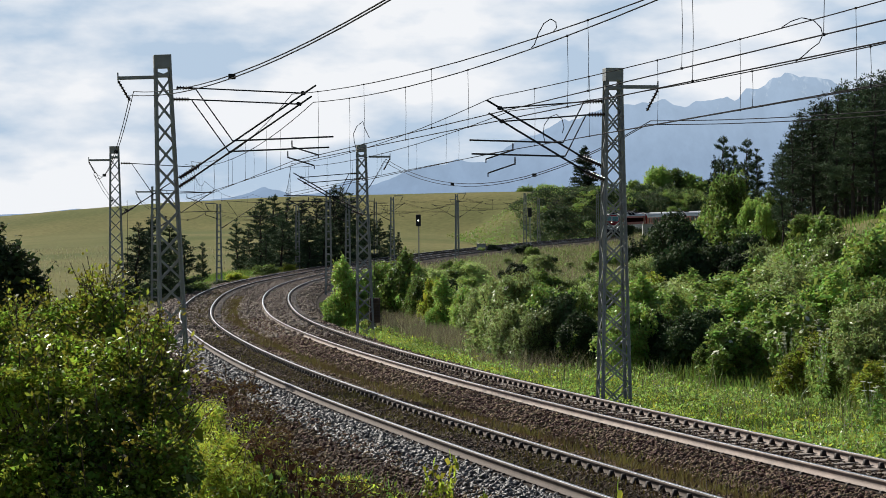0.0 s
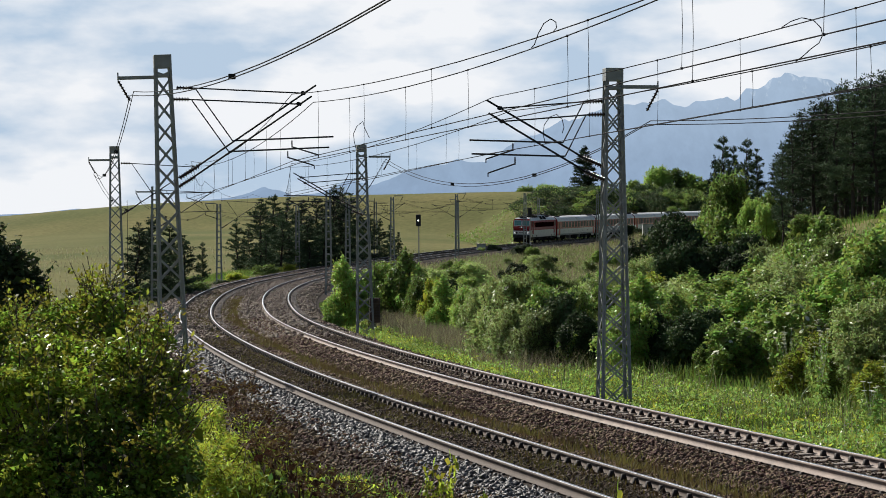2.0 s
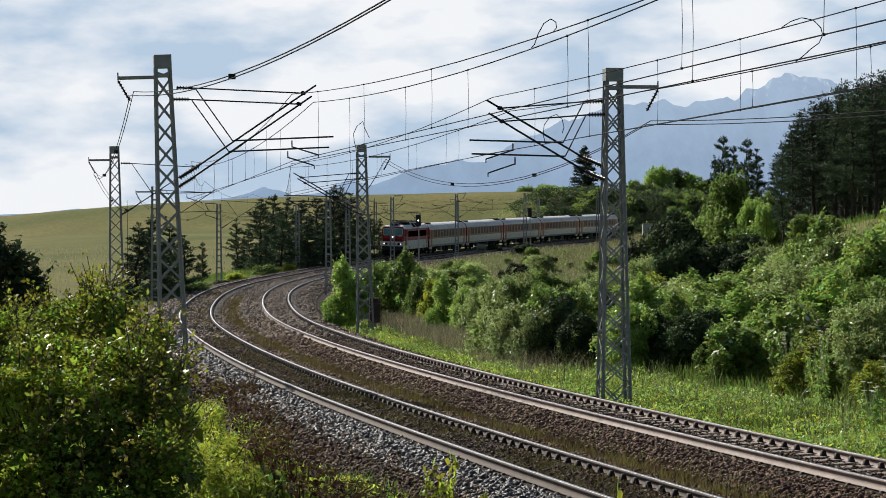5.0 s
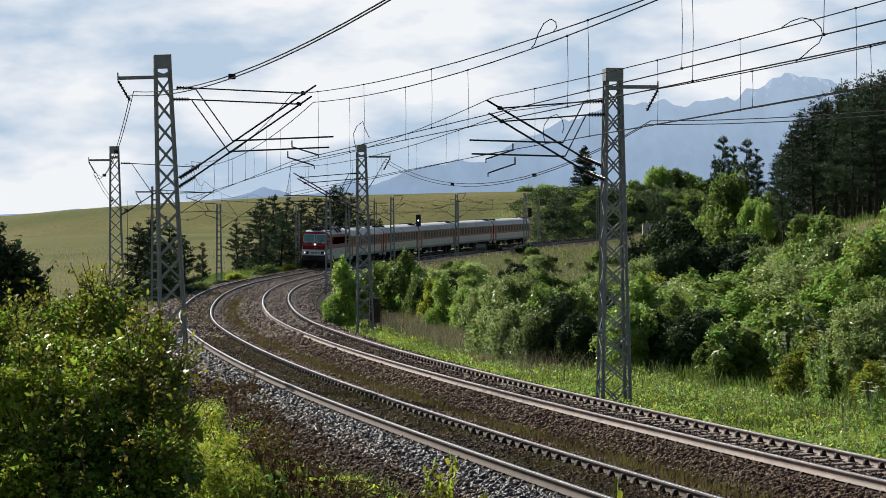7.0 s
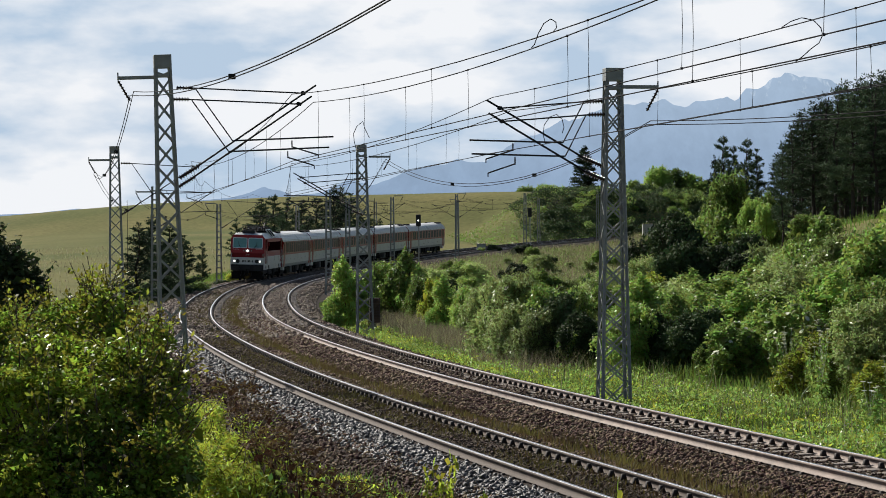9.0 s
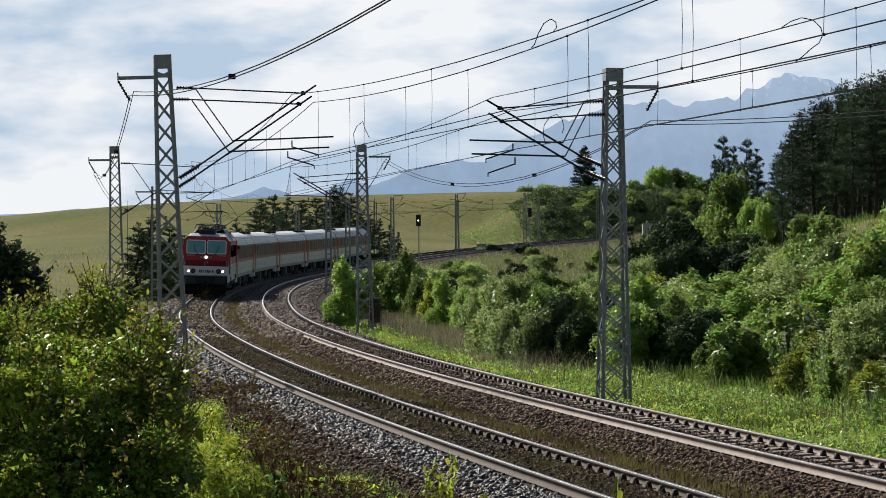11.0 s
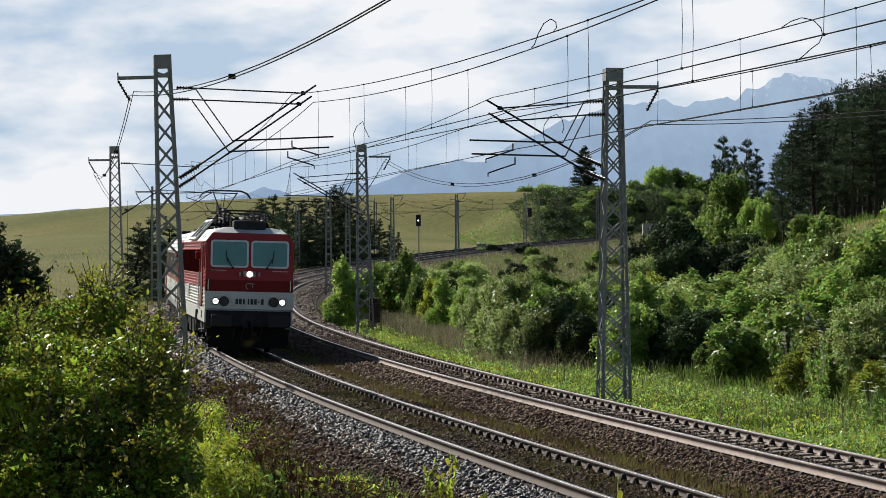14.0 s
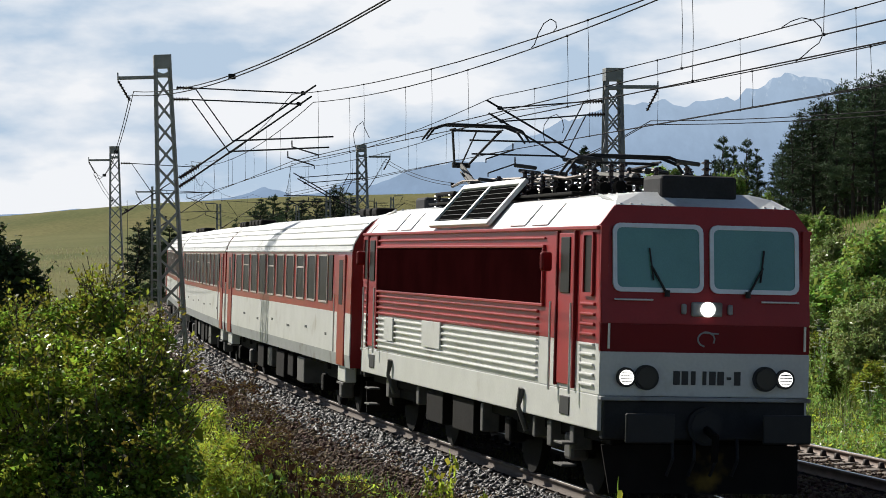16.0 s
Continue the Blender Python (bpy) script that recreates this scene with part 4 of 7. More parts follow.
def build_grass():
    R = -TRACK_GAP
    grass_patch("grass_verge", "lush green grass verge along the inner track", 51, 60000, 4, 130, R - 6.5, R - 2.7, 0.28, 0.012, M_GRASS, 0.9, power=1.5)
    grass_patch("grass_verge", "yellow-green herbs in the grass verge", 63, 9000, 4, 120, R - 7, R - 2.7, 0.26, 0.014, M_LEAF_YELLOW, 0.6, power=1.4)
    grass_patch("seeding_grass", "brown seeding stalks in the verge", 64, 900, 4, 60, R - 6.8, R - 3.0, 0.7, 0.009, M_DRYGRASS, 0.3)
    grass_patch("grass_verge", "long grass under the shrubs", 52, 30000, 6, 120, R - 14, R - 6, 0.5, 0.014, M_GRASS, 0.8)
    grass_patch("seeding_grass", "pale seeding grass along the foot of the shrubs", 53, 24000, 42, 122, R - 6.6, R - 4.0, 0.66, 0.010, M_DRYGRASS, 0.8)
    grass_patch("seeding_grass", "pale dry seeding grass on the rough ground", 54, 42000, 130, 420, R - 26, R - 3.6, 0.8, 0.026, M_DRYGRASS, 0.8)
    grass_patch("rough_grass", "rough green grass on the slope", 55, 40000, 110, 400, R - 60, R - 3.6, 0.7, 0.03, M_GRASS, 0.7)
    grass_patch("bank_grass", "bright yellow-green herbs and grass on the bank", 56, 42000, -12, 44, 3.1, 8.0, 0.30, 0.014, M_LEAF_YELLOW, 0.5)
    grass_patch("bank_grass", "green grass on the bank", 57, 26000, -14, 60, 3.4, 9, 0.36, 0.009, M_GRASS, 0.45)
    grass_patch("trackside_grass", "grass along the outside of the line", 58, 26000, 44, 260, 3.7, 9, 0.5, 0.016, M_GRASS, 0.4)
    grass_patch("trackside_weeds", "pale weeds on the ballast shoulder of the far curve", 59, 7000, 110, 240, 3.0, 4.6, 0.45, 0.02, M_DRYGRASS, 0.4)
    grass_patch("track_weeds", "low mossy weeds between the two tracks", 60, 30000, -10, 130, -2.5, -1.1, 0.17, 0.012, M_MOSS, 0.8, on_ballast=0.33)
    grass_patch("track_weeds", "low mossy weeds between the rails", 61, 30000, -10, 150, -0.62, 0.62, 0.10, 0.012, M_MOSS, 0.9, on_ballast=0.2)
    grass_patch("meadow_tufts", "tufts of meadow grass on the field", 62, 14000, 110, 330, 8, 90, 0.3, 0.03, M_DRYGRASS, 0.4)


build_grass()


def leafy_patch(name, label, seed, n, s0, s1, l0, l1, h, leaf, mat, power=1.4, skew=0.0):
    """Low leafy herbs: leaf blades in uneven hummocks over the ground."""
    rng = np.random.default_rng(seed)
    s = s0 + (s1 - s0) * rng.random(n) ** power
    lat = rng.uniform(l0, l1, n)
    x, y = line_xy(s + skew * lat, lat)
    lump = 0.5 + 0.5 * wobble(x, y, 0.55, seed) + 0.35 * wobble(x, y, 1.6, seed + 2)
    keep = lump + rng.normal(size=n) * 0.25 > 0.15
    x, y, lump = x[keep], y[keep], lump[keep]
    z = ground_z(x, y) + h * (0.25 + 0.75 * lump.clip(0, 1.4)) * rng.random(len(x)) ** 0.5
    v = np.tile(np.array((0.0, 0.0, 0.7)), (len(x), 1))
    co, f = leaves(rng, np.stack([x, y, z], 1), leaf, 0.5, droop=0.0, face=v)
    return tagged(from_arrays(name, co, f, mat), label, "herbs", kind="stuff")


leafy_patch("verge_herbs", "lush green herbs along the inner track", 71, 80000, 2, 110, -TRACK_GAP - 7, -TRACK_GAP - 2.7, 0.48, 0.065, M_LEAF)
leafy_patch("verge_herbs", "yellow-green herbs along the inner track", 72, 30000, 2, 110, -TRACK_GAP - 6.5, -TRACK_GAP - 2.6, 0.36, 0.07, M_LEAF_YELLOW)
leafy_patch("bank_herbs", "yellow-green leafy herbs on the bank", 73, 30000, -14, 46, 3.1, 8.5, 0.42, 0.05, M_LEAF_YELLOW, 1.1)
leafy_patch("bank_herbs", "brown withered stalks and leaves on the bank", 78, 16000, -14, 50, 2.6, 5.0, 0.22, 0.045, M_WITHER, 1.1)
leafy_patch("bank_herbs", "green leafy herbs on the bank", 74, 40000, -14, 60, 3.2, 9.0, 0.46, 0.05, M_LEAF, 1.1)
leafy_patch("slope_herbs", "rough herbs on the far slope", 75, 26000, 120, 330, -TRACK_GAP - 24, -TRACK_GAP - 3.5, 0.8, 0.16, M_LEAF_WILLOW, 1.0)
leafy_patch("trackside_herbs", "herbs outside the far curve", 76, 16000, 50, 240, 3.4, 9, 0.5, 0.12, M_LEAF, 1.0)
leafy_patch("hillside_herbs", "dense low green growth on the cutting slope", 79, 30000, 365, 480, 5.5, 26, 1.2, 0.30, M_LEAF_DARK, 1.0, 2.2)
leafy_patch("hillside_herbs", "green growth on the cutting slope", 80, 14000, 335, 480, 5.5, 26, 0.8, 0.26, M_LEAF, 1.0, 2.2)
leafy_patch("umbel_flowers", "scattered cream flowers in the verge", 77, 900, 4, 60, -TRACK_GAP - 7.5, -TRACK_GAP - 3.2, 0.75, 0.05, M_FLOWER, 1.1)


def herb_proto(seed, h, leaf, mat, n, label, flowers=0):
    rng = np.random.default_rng(seed)
    e = thing("wild_herb", label, "herb")
    bm = bmesh.new()
    pts = []
    for k in range(5):
        a = rng.random() * 6.28
        tip = Vector((math.cos(a) * 0.22 * h, math.sin(a) * 0.22 * h, h * rng.uniform(0.7, 1)))
        tube(bm, (0, 0, -0.05), tip, 0.006, 5, 0.003, caps=False)
        t = rng.random(n)[:, None]
        pts.append(np.array(tip) * t + rng.normal(size=(n, 3)) * 0.05 * h * (1.2 - t))
    part("branchwork", bm, M_GRASS, e)
    co, f = leaves(rng, np.concatenate(pts), leaf, 0.5)
    from_arrays("foliage", co, f, mat, e)
    if flowers:
        bm = bmesh.new()
        for k in range(flowers):
            a, q = rng.random() * 6.28, rng.random() * 0.25 * h
            c = Vector((math.cos(a) * q, math.sin(a) * q, h * rng.uniform(0.85, 1.05)))
            bmesh.ops.create_cone(bm, cap_ends=True, segments=8, radius1=0.012, radius2=0.06, depth=0.03, matrix=Matrix.Translation(c))
            tube(bm, (0, 0, h * 0.4), c, 0.004, 4, caps=False)
        part("flower_head", bm, M_FLOWER, e, "flat cream flower umbels")
    return e


def build_herbs():
    rng = np.random.default_rng(8)
    a = herb_proto(1, 0.6, 0.06, M_LEAF_YELLOW, 60, "yellow-green leafy herb on the bank")
    b = herb_proto(2, 0.5, 0.05, M_LEAF, 60, "green leafy herb on the bank")
    c = herb_proto(3, 1.5, 0.09, M_LEAF, 110, "elder or hogweed plant with cream umbels", 7)
    for k in range(150):
        s, lat = rng.uniform(-8, 40), rng.uniform(3.2, 7.5)
        x, y = line_xy(np.array([s]), np.array([lat]))
        place((a, a, b)[k % 3], float(x[0]), float(y[0]), rng.uniform(0.6, 1.2), rng.uniform(0.5, 1.1), rng.random() * 6)
    for k in range(16):
        s, off = rng.uniform(12, 60), rng.uniform(5.5, 9.0)
        p = line(s, -TRACK_GAP - off)
        place(c, p.x, p.y, 1.0, rng.uniform(0.5, 1.5), rng.random() * 6)
    # tall stalks that reach into the foot of the view
    for u, d, top in ((790, 18, 800), (762, 18, 815), (1105, 17, 862), (845, 17.5, 868), (655, 19, 850), (600, 20, 838)):
        x = (u - 784) / 4416 * d
        z = ground_at(x, d)
        place(a, x, d, 0.5, max(CAM_H - (top - 365) / 4416 * d - z, 0.3) / 0.6, rng.random() * 6, z)
    a.matrix_basis = Matrix.Translation((-4, 33, ground_at(-4, 33)))
    b.matrix_basis = Matrix.Translation((-4.6, 36, ground_at(-4.6, 36)))
    c.matrix_basis = Matrix.Translation((9, 60, ground_at(9, 60)))


build_herbs()

# ---------------------------------------------------------------- overhead line
RIGHT, LEFT = -TRACK_GAP - 2.95, 3.1
M_INSUL = material("brown_glazed_insulator", (0.030, 0.018, 0.015), 0.25, 0, 0.1)
M_WEIGHT = material("rusty_tension_weight", (0.075, 0.045, 0.035), 0.85, 0.2, 0.3, 5, 0.3, 40)


def mast_spot(s, lat, lean=0.0, drop=0.8):
    """Pose at a mast's foot: its own +x points to the track it serves."""
    th = heading(s)
    x, y = line_xy(np.array([s]), np.array([lat]))
    z = float(np.interp(s, _S, _Z)) - drop
    a = th - math.pi / 2 if lat > 0 else th + math.pi / 2
    return Matrix.Translation((float(x[0]), float(y[0]), z)) @ Matrix.Rotation(a, 4, "Z") @ Matrix.Rotation(radians(lean), 4, "Y")


def lattice_proto(h=8.9, w0=0.74, w1=0.38, d0=0.55, d1=0.30, levels=15):
    e = thing("catenary_mast", "grey lattice steel catenary mast with a capped top", "mast", group="lattice masts")

    def corner(t, i, j):
        return Vector((i * (w0 + (w1 - w0) * t) / 2, j * (d0 + (d1 - d0) * t) / 2, h * t))
    for i in (-1, 1):
        for j in (-1, 1):
            bm = bmesh.new()
            a, b = corner(-0.03, i, j), corner(1, i, j)
            bar(bm, a, b, 0.075, 0.012)
            bar(bm, a + Vector((-i * 0.03, j * 0.0, 0)), b + Vector((-i * 0.03, 0, 0)), 0.012, 0.075)
            part("leg", bm, M_GALV, e)
    for k in range(levels):
        # panels get shorter towards the top
        t0, t1 = (k / levels) ** 0.92, ((k + 1) / levels) ** 0.92
        if t1 > 0.975:
            t1 = 0.955
        for face in range(4):
            bm = bmesh.new()
            if face < 2:
                j = -1 if face else 1
                bar(bm, corner(t0, -1, j), corner(t1, 1, j), 0.010, 0.042)
                bar(bm, corner(t0, 1, j) + Vector((0, 0.012 * j, 0)), corner(t1, -1, j) + Vector((0, 0.012 * j, 0)), 0.010, 0.042)
            else:
                i = -1 if face == 2 else 1
                bar(bm, corner(t0, i, -1 if k % 2 else 1), corner(t1, i, 1 if k % 2 else -1), 0.008, 0.045)
            part("cross_brace", bm, M_GALV, e)
    bm = bmesh.new()
    box(bm, (0, 0, h - 0.14), (w1 + 0.06, d1 + 0.06, 0.34), 0.012)
    part("cap_plate", bm, M_GALV, e, "solid grey steel cap plate")
    bm = bmesh.new()
    box(bm, (0, 0, h - 0.50), (w1 + 0.03, d1 + 0.03, 0.07), 0.01)
    part("collar", bm, M_GALV, e)
    bm = bmesh.new()
    box(bm, (0, 0, -0.15), (w0 + 0.35, d0 + 0.35, 0.35), 0.03)
    part("footing", bm, M_SLEEPER, e, "weathered concrete footing")
    return e


def ladder_proto(h=8.0):
    e = thing("ladder_mast", "slim twin-leg steel catenary mast with battens", "mast", group="slim masts along the far curve")
    for i in (-1, 1):
        bm = bmesh.new()
        bar(bm, (i * 0.22, 0, -0.2), (i * 0.13, 0, h), 0.07, 0.14)
        part("leg", bm, M_GALV, e)
    for k in range(14):
        t = (k + 0.5) / 14
        bm = bmesh.new()
        w = 0.22 + (0.13 - 0.22) * t
        box(bm, (0, 0, h * t), (2 * w, 0.11, 0.10), 0.008)
        part("batten", bm, M_GALV, e)
    bm = bmesh.new()
    box(bm, (0, 0, -0.1), (0.8, 0.7, 0.3), 0.03)
    part("footing", bm, M_SLEEPER, e, "concrete footing")
    return e


def lathe(bm, a, b, rings, sides=10):
    """A turned body from a to b; rings: share of the way, radius."""
    a, b = Vector(a), Vector(b)
    q = (b - a).to_track_quat("Z", "Y")
    loops = []
    for t, r in rings:
        c = a.lerp(b, t)
        loops.append([bm.verts.new(c + q @ Vector((math.cos(6.28319 * k / sides) * r, math.sin(6.28319 * k / sides) * r, 0))) for k in range(sides)])
    for u, v in zip(loops, loops[1:]):
        for k in range(sides):
            bm.faces.new((u[k], u[(k + 1) % sides], v[(k + 1) % sides], v[k]))
    bm.faces.new(loops[0][::-1])
    bm.faces.new(loops[-1])
    return bm


def insulator(bm, a, b, r=0.06, ribs=7):
    rings = [(0, r * 0.45)]
    for k in range(ribs):
        for dt, f in ((0.25, 0.45), (0.38, 1.0), (0.55, 0.9), (0.72, 0.45)):
            rings.append(((k + dt) / ribs, r * f))
    lathe(bm, a, b, rings + [(1, r * 0.45)])


def bracket(name_label, lift, reach, z0, z1, zs, y=0.0):
    """A swivelling bracket: slanting tube, top tie, strut and steady arm; x is towards the track, z from the mast's foot."""
    e = thing("cantilever_bracket", name_label, "bracket", group="brackets carrying the wires")
    bm = bmesh.new()
    insulator(bm, (0.22, y, z0), (0.72, y, z0 + (z1 - z0) * 0.13), 0.075, 8)
    part("insulator", bm, M_INSUL, e, "dark ribbed insulator")
    bm = bmesh.new()
    tube(bm, (0.70, y, z0 + (z1 - z0) * 0.13), (reach, y, z1), 0.024, 8)
    part("slanting_tube", bm, M_FITTING, e)
    bm = bmesh.new()
    insulator(bm, (0.2, y, z1 - 0.02), (0.62, y, z1 - 0.03), 0.06, 6)
    part("insulator", bm, M_INSUL, e, "dark ribbed insulator")
    bm = bmesh.new()
    tube(bm, (0.6, y, z1 - 0.03), (reach - 0.33, y, z1 - 0.2), 0.018, 8)
    tube(bm, (reach - 0.36, y - 0.05, z1 - 0.19), (reach - 0.30, y + 0.05, z1 - 0.2), 0.05, 8)
    part("top_tie", bm, M_FITTING, e)
    f = (zs - z0) / (z1 - z0)
    elbow = Vector((0.2 + (reach - 0.2) * f, y, zs + 0.02))
    bm = bmesh.new()
    tube(bm, (0.68, y, z1 - 0.05), elbow, 0.016, 7)
    part("strut", bm, M_FITTING, e)
    bm = bmesh.new()
    tube(bm, elbow, (reach + 0.42, y, zs + 0.08), 0.021, 8)
    part("steady_tube", bm, M_FITTING, e)
    bm = bmesh.new()
    tube(bm, (reach - 0.65, y, zs), (reach - 0.65, y, zs - 0.18), 0.018, 6)
    tube(bm, (reach - 0.65, y, zs - 0.16), (reach + 0.02, y, zs - 0.38), 0.018, 6)
    tube(bm, (reach + 0.02, y, zs - 0.38), (reach + 0.02, y, zs - 0.47), 0.014, 6)
    part("steady_arm", bm, M_FITTING, e)
    return e


def feeder_arm(z, out=0.95):
    e = thing("feeder_bracket", "grey steel arm with hanging feeder insulators", "bracket", group="feeder arms")
    bm = bmesh.new()
    box(bm, (-0.2 - out / 2, 0, z), (out, 0.07, 0.09), 0.01)
    tube(bm, (-0.18 - out, 0, z - 0.06), (-0.18 - out, 0, z + 0.14), 0.02, 6)
    part("arm", bm, M_GALV, e)
    bm = bmesh.new()
    insulator(bm, (-0.18 - out, 0, z - 0.07), (0.1 - out, 0, z - 0.58), 0.05, 7)
    part("insulator", bm, M_INSUL, e, "dark ribbed hanging insulator")
    return e


def wire(name, pts, r=0.008, parent=None):
    cu = bpy.data.curves.new(name, "CURVE")
    cu.dimensions = "3D"
    cu.bevel_depth = r
    cu.bevel_resolution = 1
    sp = cu.splines.new("POLY")
    sp.points.add(len(pts) - 1)
    for q, p in zip(sp.points, pts):
        q.co = (*p, 1)
    cu.materials.append(M_WIRE)
    ob = new(name, cu)
    if parent:
        ob.parent = parent
    return ob


def sag(a, b, d, n=16):
    a, b = Vector(a), Vector(b)
    return [a.lerp(b, k / n) - Vector((0, 0, 4 * d * (k / n) * (1 - k / n))) for k in range(n + 1)]


LEFT_MASTS = [(30.5, LEFT, -1.8, 8.95), (78.0, 3.55, -0.5, 8.5), (120, LEFT, 0, 7.6), (176, LEFT, 0, 7.5), (229.3, LEFT, 0, 7.8), (277.3, LEFT, 0, 8.0), (325, LEFT, 0, 8.0), (372, LEFT, 0, 8.0)]
RIGHT_MASTS = [(26.0, RIGHT, 0, 8.3), (75.3, RIGHT, 0.9, 8.45), (153.8 - 32, RIGHT, 0, 0), (153.8, RIGHT, 0, 8.3), (182.8, RIGHT, 0, 8.0), (227, RIGHT, 0, 8.5), (277, RIGHT, 0, 8.9), (323, RIGHT, 0, 9.0), (370, RIGHT, 0, 8.6)]


def build_overhead():
    lattice, ladder = lattice_proto(), ladder_proto()
    first = {}
    for side in (LEFT_MASTS, RIGHT_MASTS):
        for s, lat, lean, h in side:
            if not h:
                continue
            proto, h0 = (lattice, 8.9) if s < 100 else (ladder, 8.0)
            m = mast_spot(s, lat, lean) @ Matrix.Diagonal((1, 1, h / h0, 1))
            if proto not in first:
                first[proto] = 1
                proto.matrix_basis = m
            else:
                copy_thing(proto, m)
    # brackets: pairs at the near masts, where two wire runs overlap
    pa = bracket("dark tubular wire bracket on the lattice mast", 0, 3.75, 5.85, 8.15, 6.75)
    pb = bracket("dark tubular wire bracket reaching over the inner track", 0, 3.1, 5.95, 7.55, 6.5)
    pa.matrix_basis = mast_spot(30.5, LEFT, -1.0) @ pose(0, -0.22, 0)
    copy_thing(pa, mast_spot(30.5, LEFT, -1.0) @ pose(-0.05, 0.45, -0.26, 0, 0, -4))
    copy_thing(pa, mast_spot(78, 3.55) @ pose(0, 0, -0.3))
    pb.matrix_basis = mast_spot(26.0, RIGHT) @ pose(0, -0.22, 0.05)
    copy_thing(pb, mast_spot(26.0, RIGHT) @ pose(0.14, 0.5, -0.3, 0, 0, 3))
    copy_thing(pb, mast_spot(75.3, RIGHT) @ pose(0, 0, -0.25))
    copy_thing(pb, mast_spot(75.3, RIGHT) @ pose(-0.1, 0.5, -0.5, 0, 0, 6))
    for s, lat, lean, h in LEFT_MASTS[2:]:
        copy_thing(pa, mast_spot(s, lat) @ pose(0, 0, -0.75))
    for s, lat, lean, h in RIGHT_MASTS[3:]:
        copy_thing(pb, mast_spot(s, lat) @ pose(0, 0, -0.3))
    fa = feeder_arm(8.42)
    fa.matrix_basis = mast_spot(30.5, LEFT, -1.8)
    copy_thing(fa, mast_spot(78, 3.55, -0.5) @ pose(0, 0, -0.45))
    copy_thing(fa, mast_spot(26.0, RIGHT) @ pose(0, 0, -0.5))
    copy_thing(fa, mast_spot(75.3, RIGHT) @ pose(0, 0, -0.42))
    for s, lat, lean, h in LEFT_MASTS[2:] + RIGHT_MASTS[3:]:
        copy_thing(fa, mast_spot(s, lat) @ pose(0, 0, h - 8.75))

    # tension weights on the second pair of masts
    w = thing("tension_weight", "rusty stack of wire tension weights at the mast", "weight", group="tension weights")
    for k in range(9):
        bm = bmesh.new()
        tube(bm, (0.42, 0, 0.75 + 0.12 * k), (0.42, 0, 0.86 + 0.12 * k), 0.24, 14)
        part("weight_disc", bm, M_WEIGHT, w)
    bm = bmesh.new()
    tube(bm, (0.42, 0, 1.8), (0.42, 0, 6.2), 0.012, 6)
    part("hanging_rod", bm, M_FITTING, w)
    bm = bmesh.new()
    for dx in (-0.27, 0.27):
        tube(bm, (0.42 + dx, 0.02, -0.15), (0.42 + dx, 0.02, 2.2), 0.015, 6)
    part("guide_cage", bm, M_FITTING, w)
    w.matrix_basis = mast_spot(75.3, RIGHT) @ pose(-0.85, -0.05, 0)
    copy_thing(w, mast_spot(78, 3.55) @ pose(0.05, -0.05, 0))

    # wire runs: carrying wire, contact wire and droppers, span by span
    def run(sup, lat, hc, hm, label, dip, first=()):
        """Supports: s, stagger and, where they differ, the heights of both wires; first: droppers of the nearest span."""
        e = thing("catenary_wire", label, "wire", group="wire runs over the tracks")
        sup = [q if len(q) == 4 else (*q, hc, hm) for q in sup]
        for span, ((s0, b0, c0h, m0h), (s1, b1, c1h, m1h)) in enumerate(zip(sup, sup[1:])):
            c0, c1 = line(s0, lat + b0, 0), line(s1, lat + b1, 0)
            up = Vector((0, 0, 1))
            a, b = c0 + up * c0h, c1 + up * c1h
            ma, mb = c0 + up * m0h, c1 + up * m1h
            wire("contact_wire", [a.lerp(b, k / 6) for k in range(7)], 0.009, e)
            wire("carrying_wire", sag(ma, mb, dip, 18), 0.010, e)
            n = max(3, int((c1 - c0).length / 7))
            for t in (first if span == 0 and first else [k / n for k in range(1, n)]):
                p = a.lerp(b, t)
                q = ma.lerp(mb, t) - up * 4 * dip * t * (1 - t)
                wire("dropper", [q, q.lerp(p, 0.5) + Vector((0.012, 0, 0)), p], 0.0045, e)
                for c in (p, q):
                    part("dropper_clamp", box(bmesh.new(), c, (0.03, 0.07, 0.03)), M_FITTING, e)
    far1 = [(s, 0.25 if k % 2 else 0.05) for k, (s, *_r) in enumerate(LEFT_MASTS)]
    far2 = [(s, 0.25 if k % 2 else 0.05) for k, (s, *_r) in enumerate(RIGHT_MASTS) if _r[2]]
    run([(-19, 0.1, 5.61, 7.21), (30.5, 0.08, 5.48, 7.19)] + far1[1:], 0.0, 5.32, 7.1, "overhead wires of the outer track with droppers", 0.62, (0.14, 0.248, 0.35, 0.44, 0.66, 0.8, 0.92))
    run([(-17, 0.4, 5.26, 7.12), (30, -0.40, 5.54, 6.97), (78, 0.5)], 0.0, 5.40, 6.95, "second overlapping wire run of the outer track", 0.6, (0.14, 0.31, 0.446, 0.6, 0.73, 0.88))
    run([(-24, 0.22, 5.68, 7.44), (26, 0.05, 5.51, 6.85)] + far2[1:], -TRACK_GAP, 5.5, 6.9, "overhead wires of the inner track with droppers", 0.3, (0.1, 0.25, 0.4, 0.537, 0.642, 0.736, 0.83, 0.92))
    run([(-22, 0.45, 5.66, 6.60), (26.5, -0.5, 5.62, 6.57), (75.8, 0.45)], -TRACK_GAP, 5.6, 6.75, "second overlapping wire run of the inner track", 0.35, (0.2, 0.38, 0.508, 0.622, 0.8))

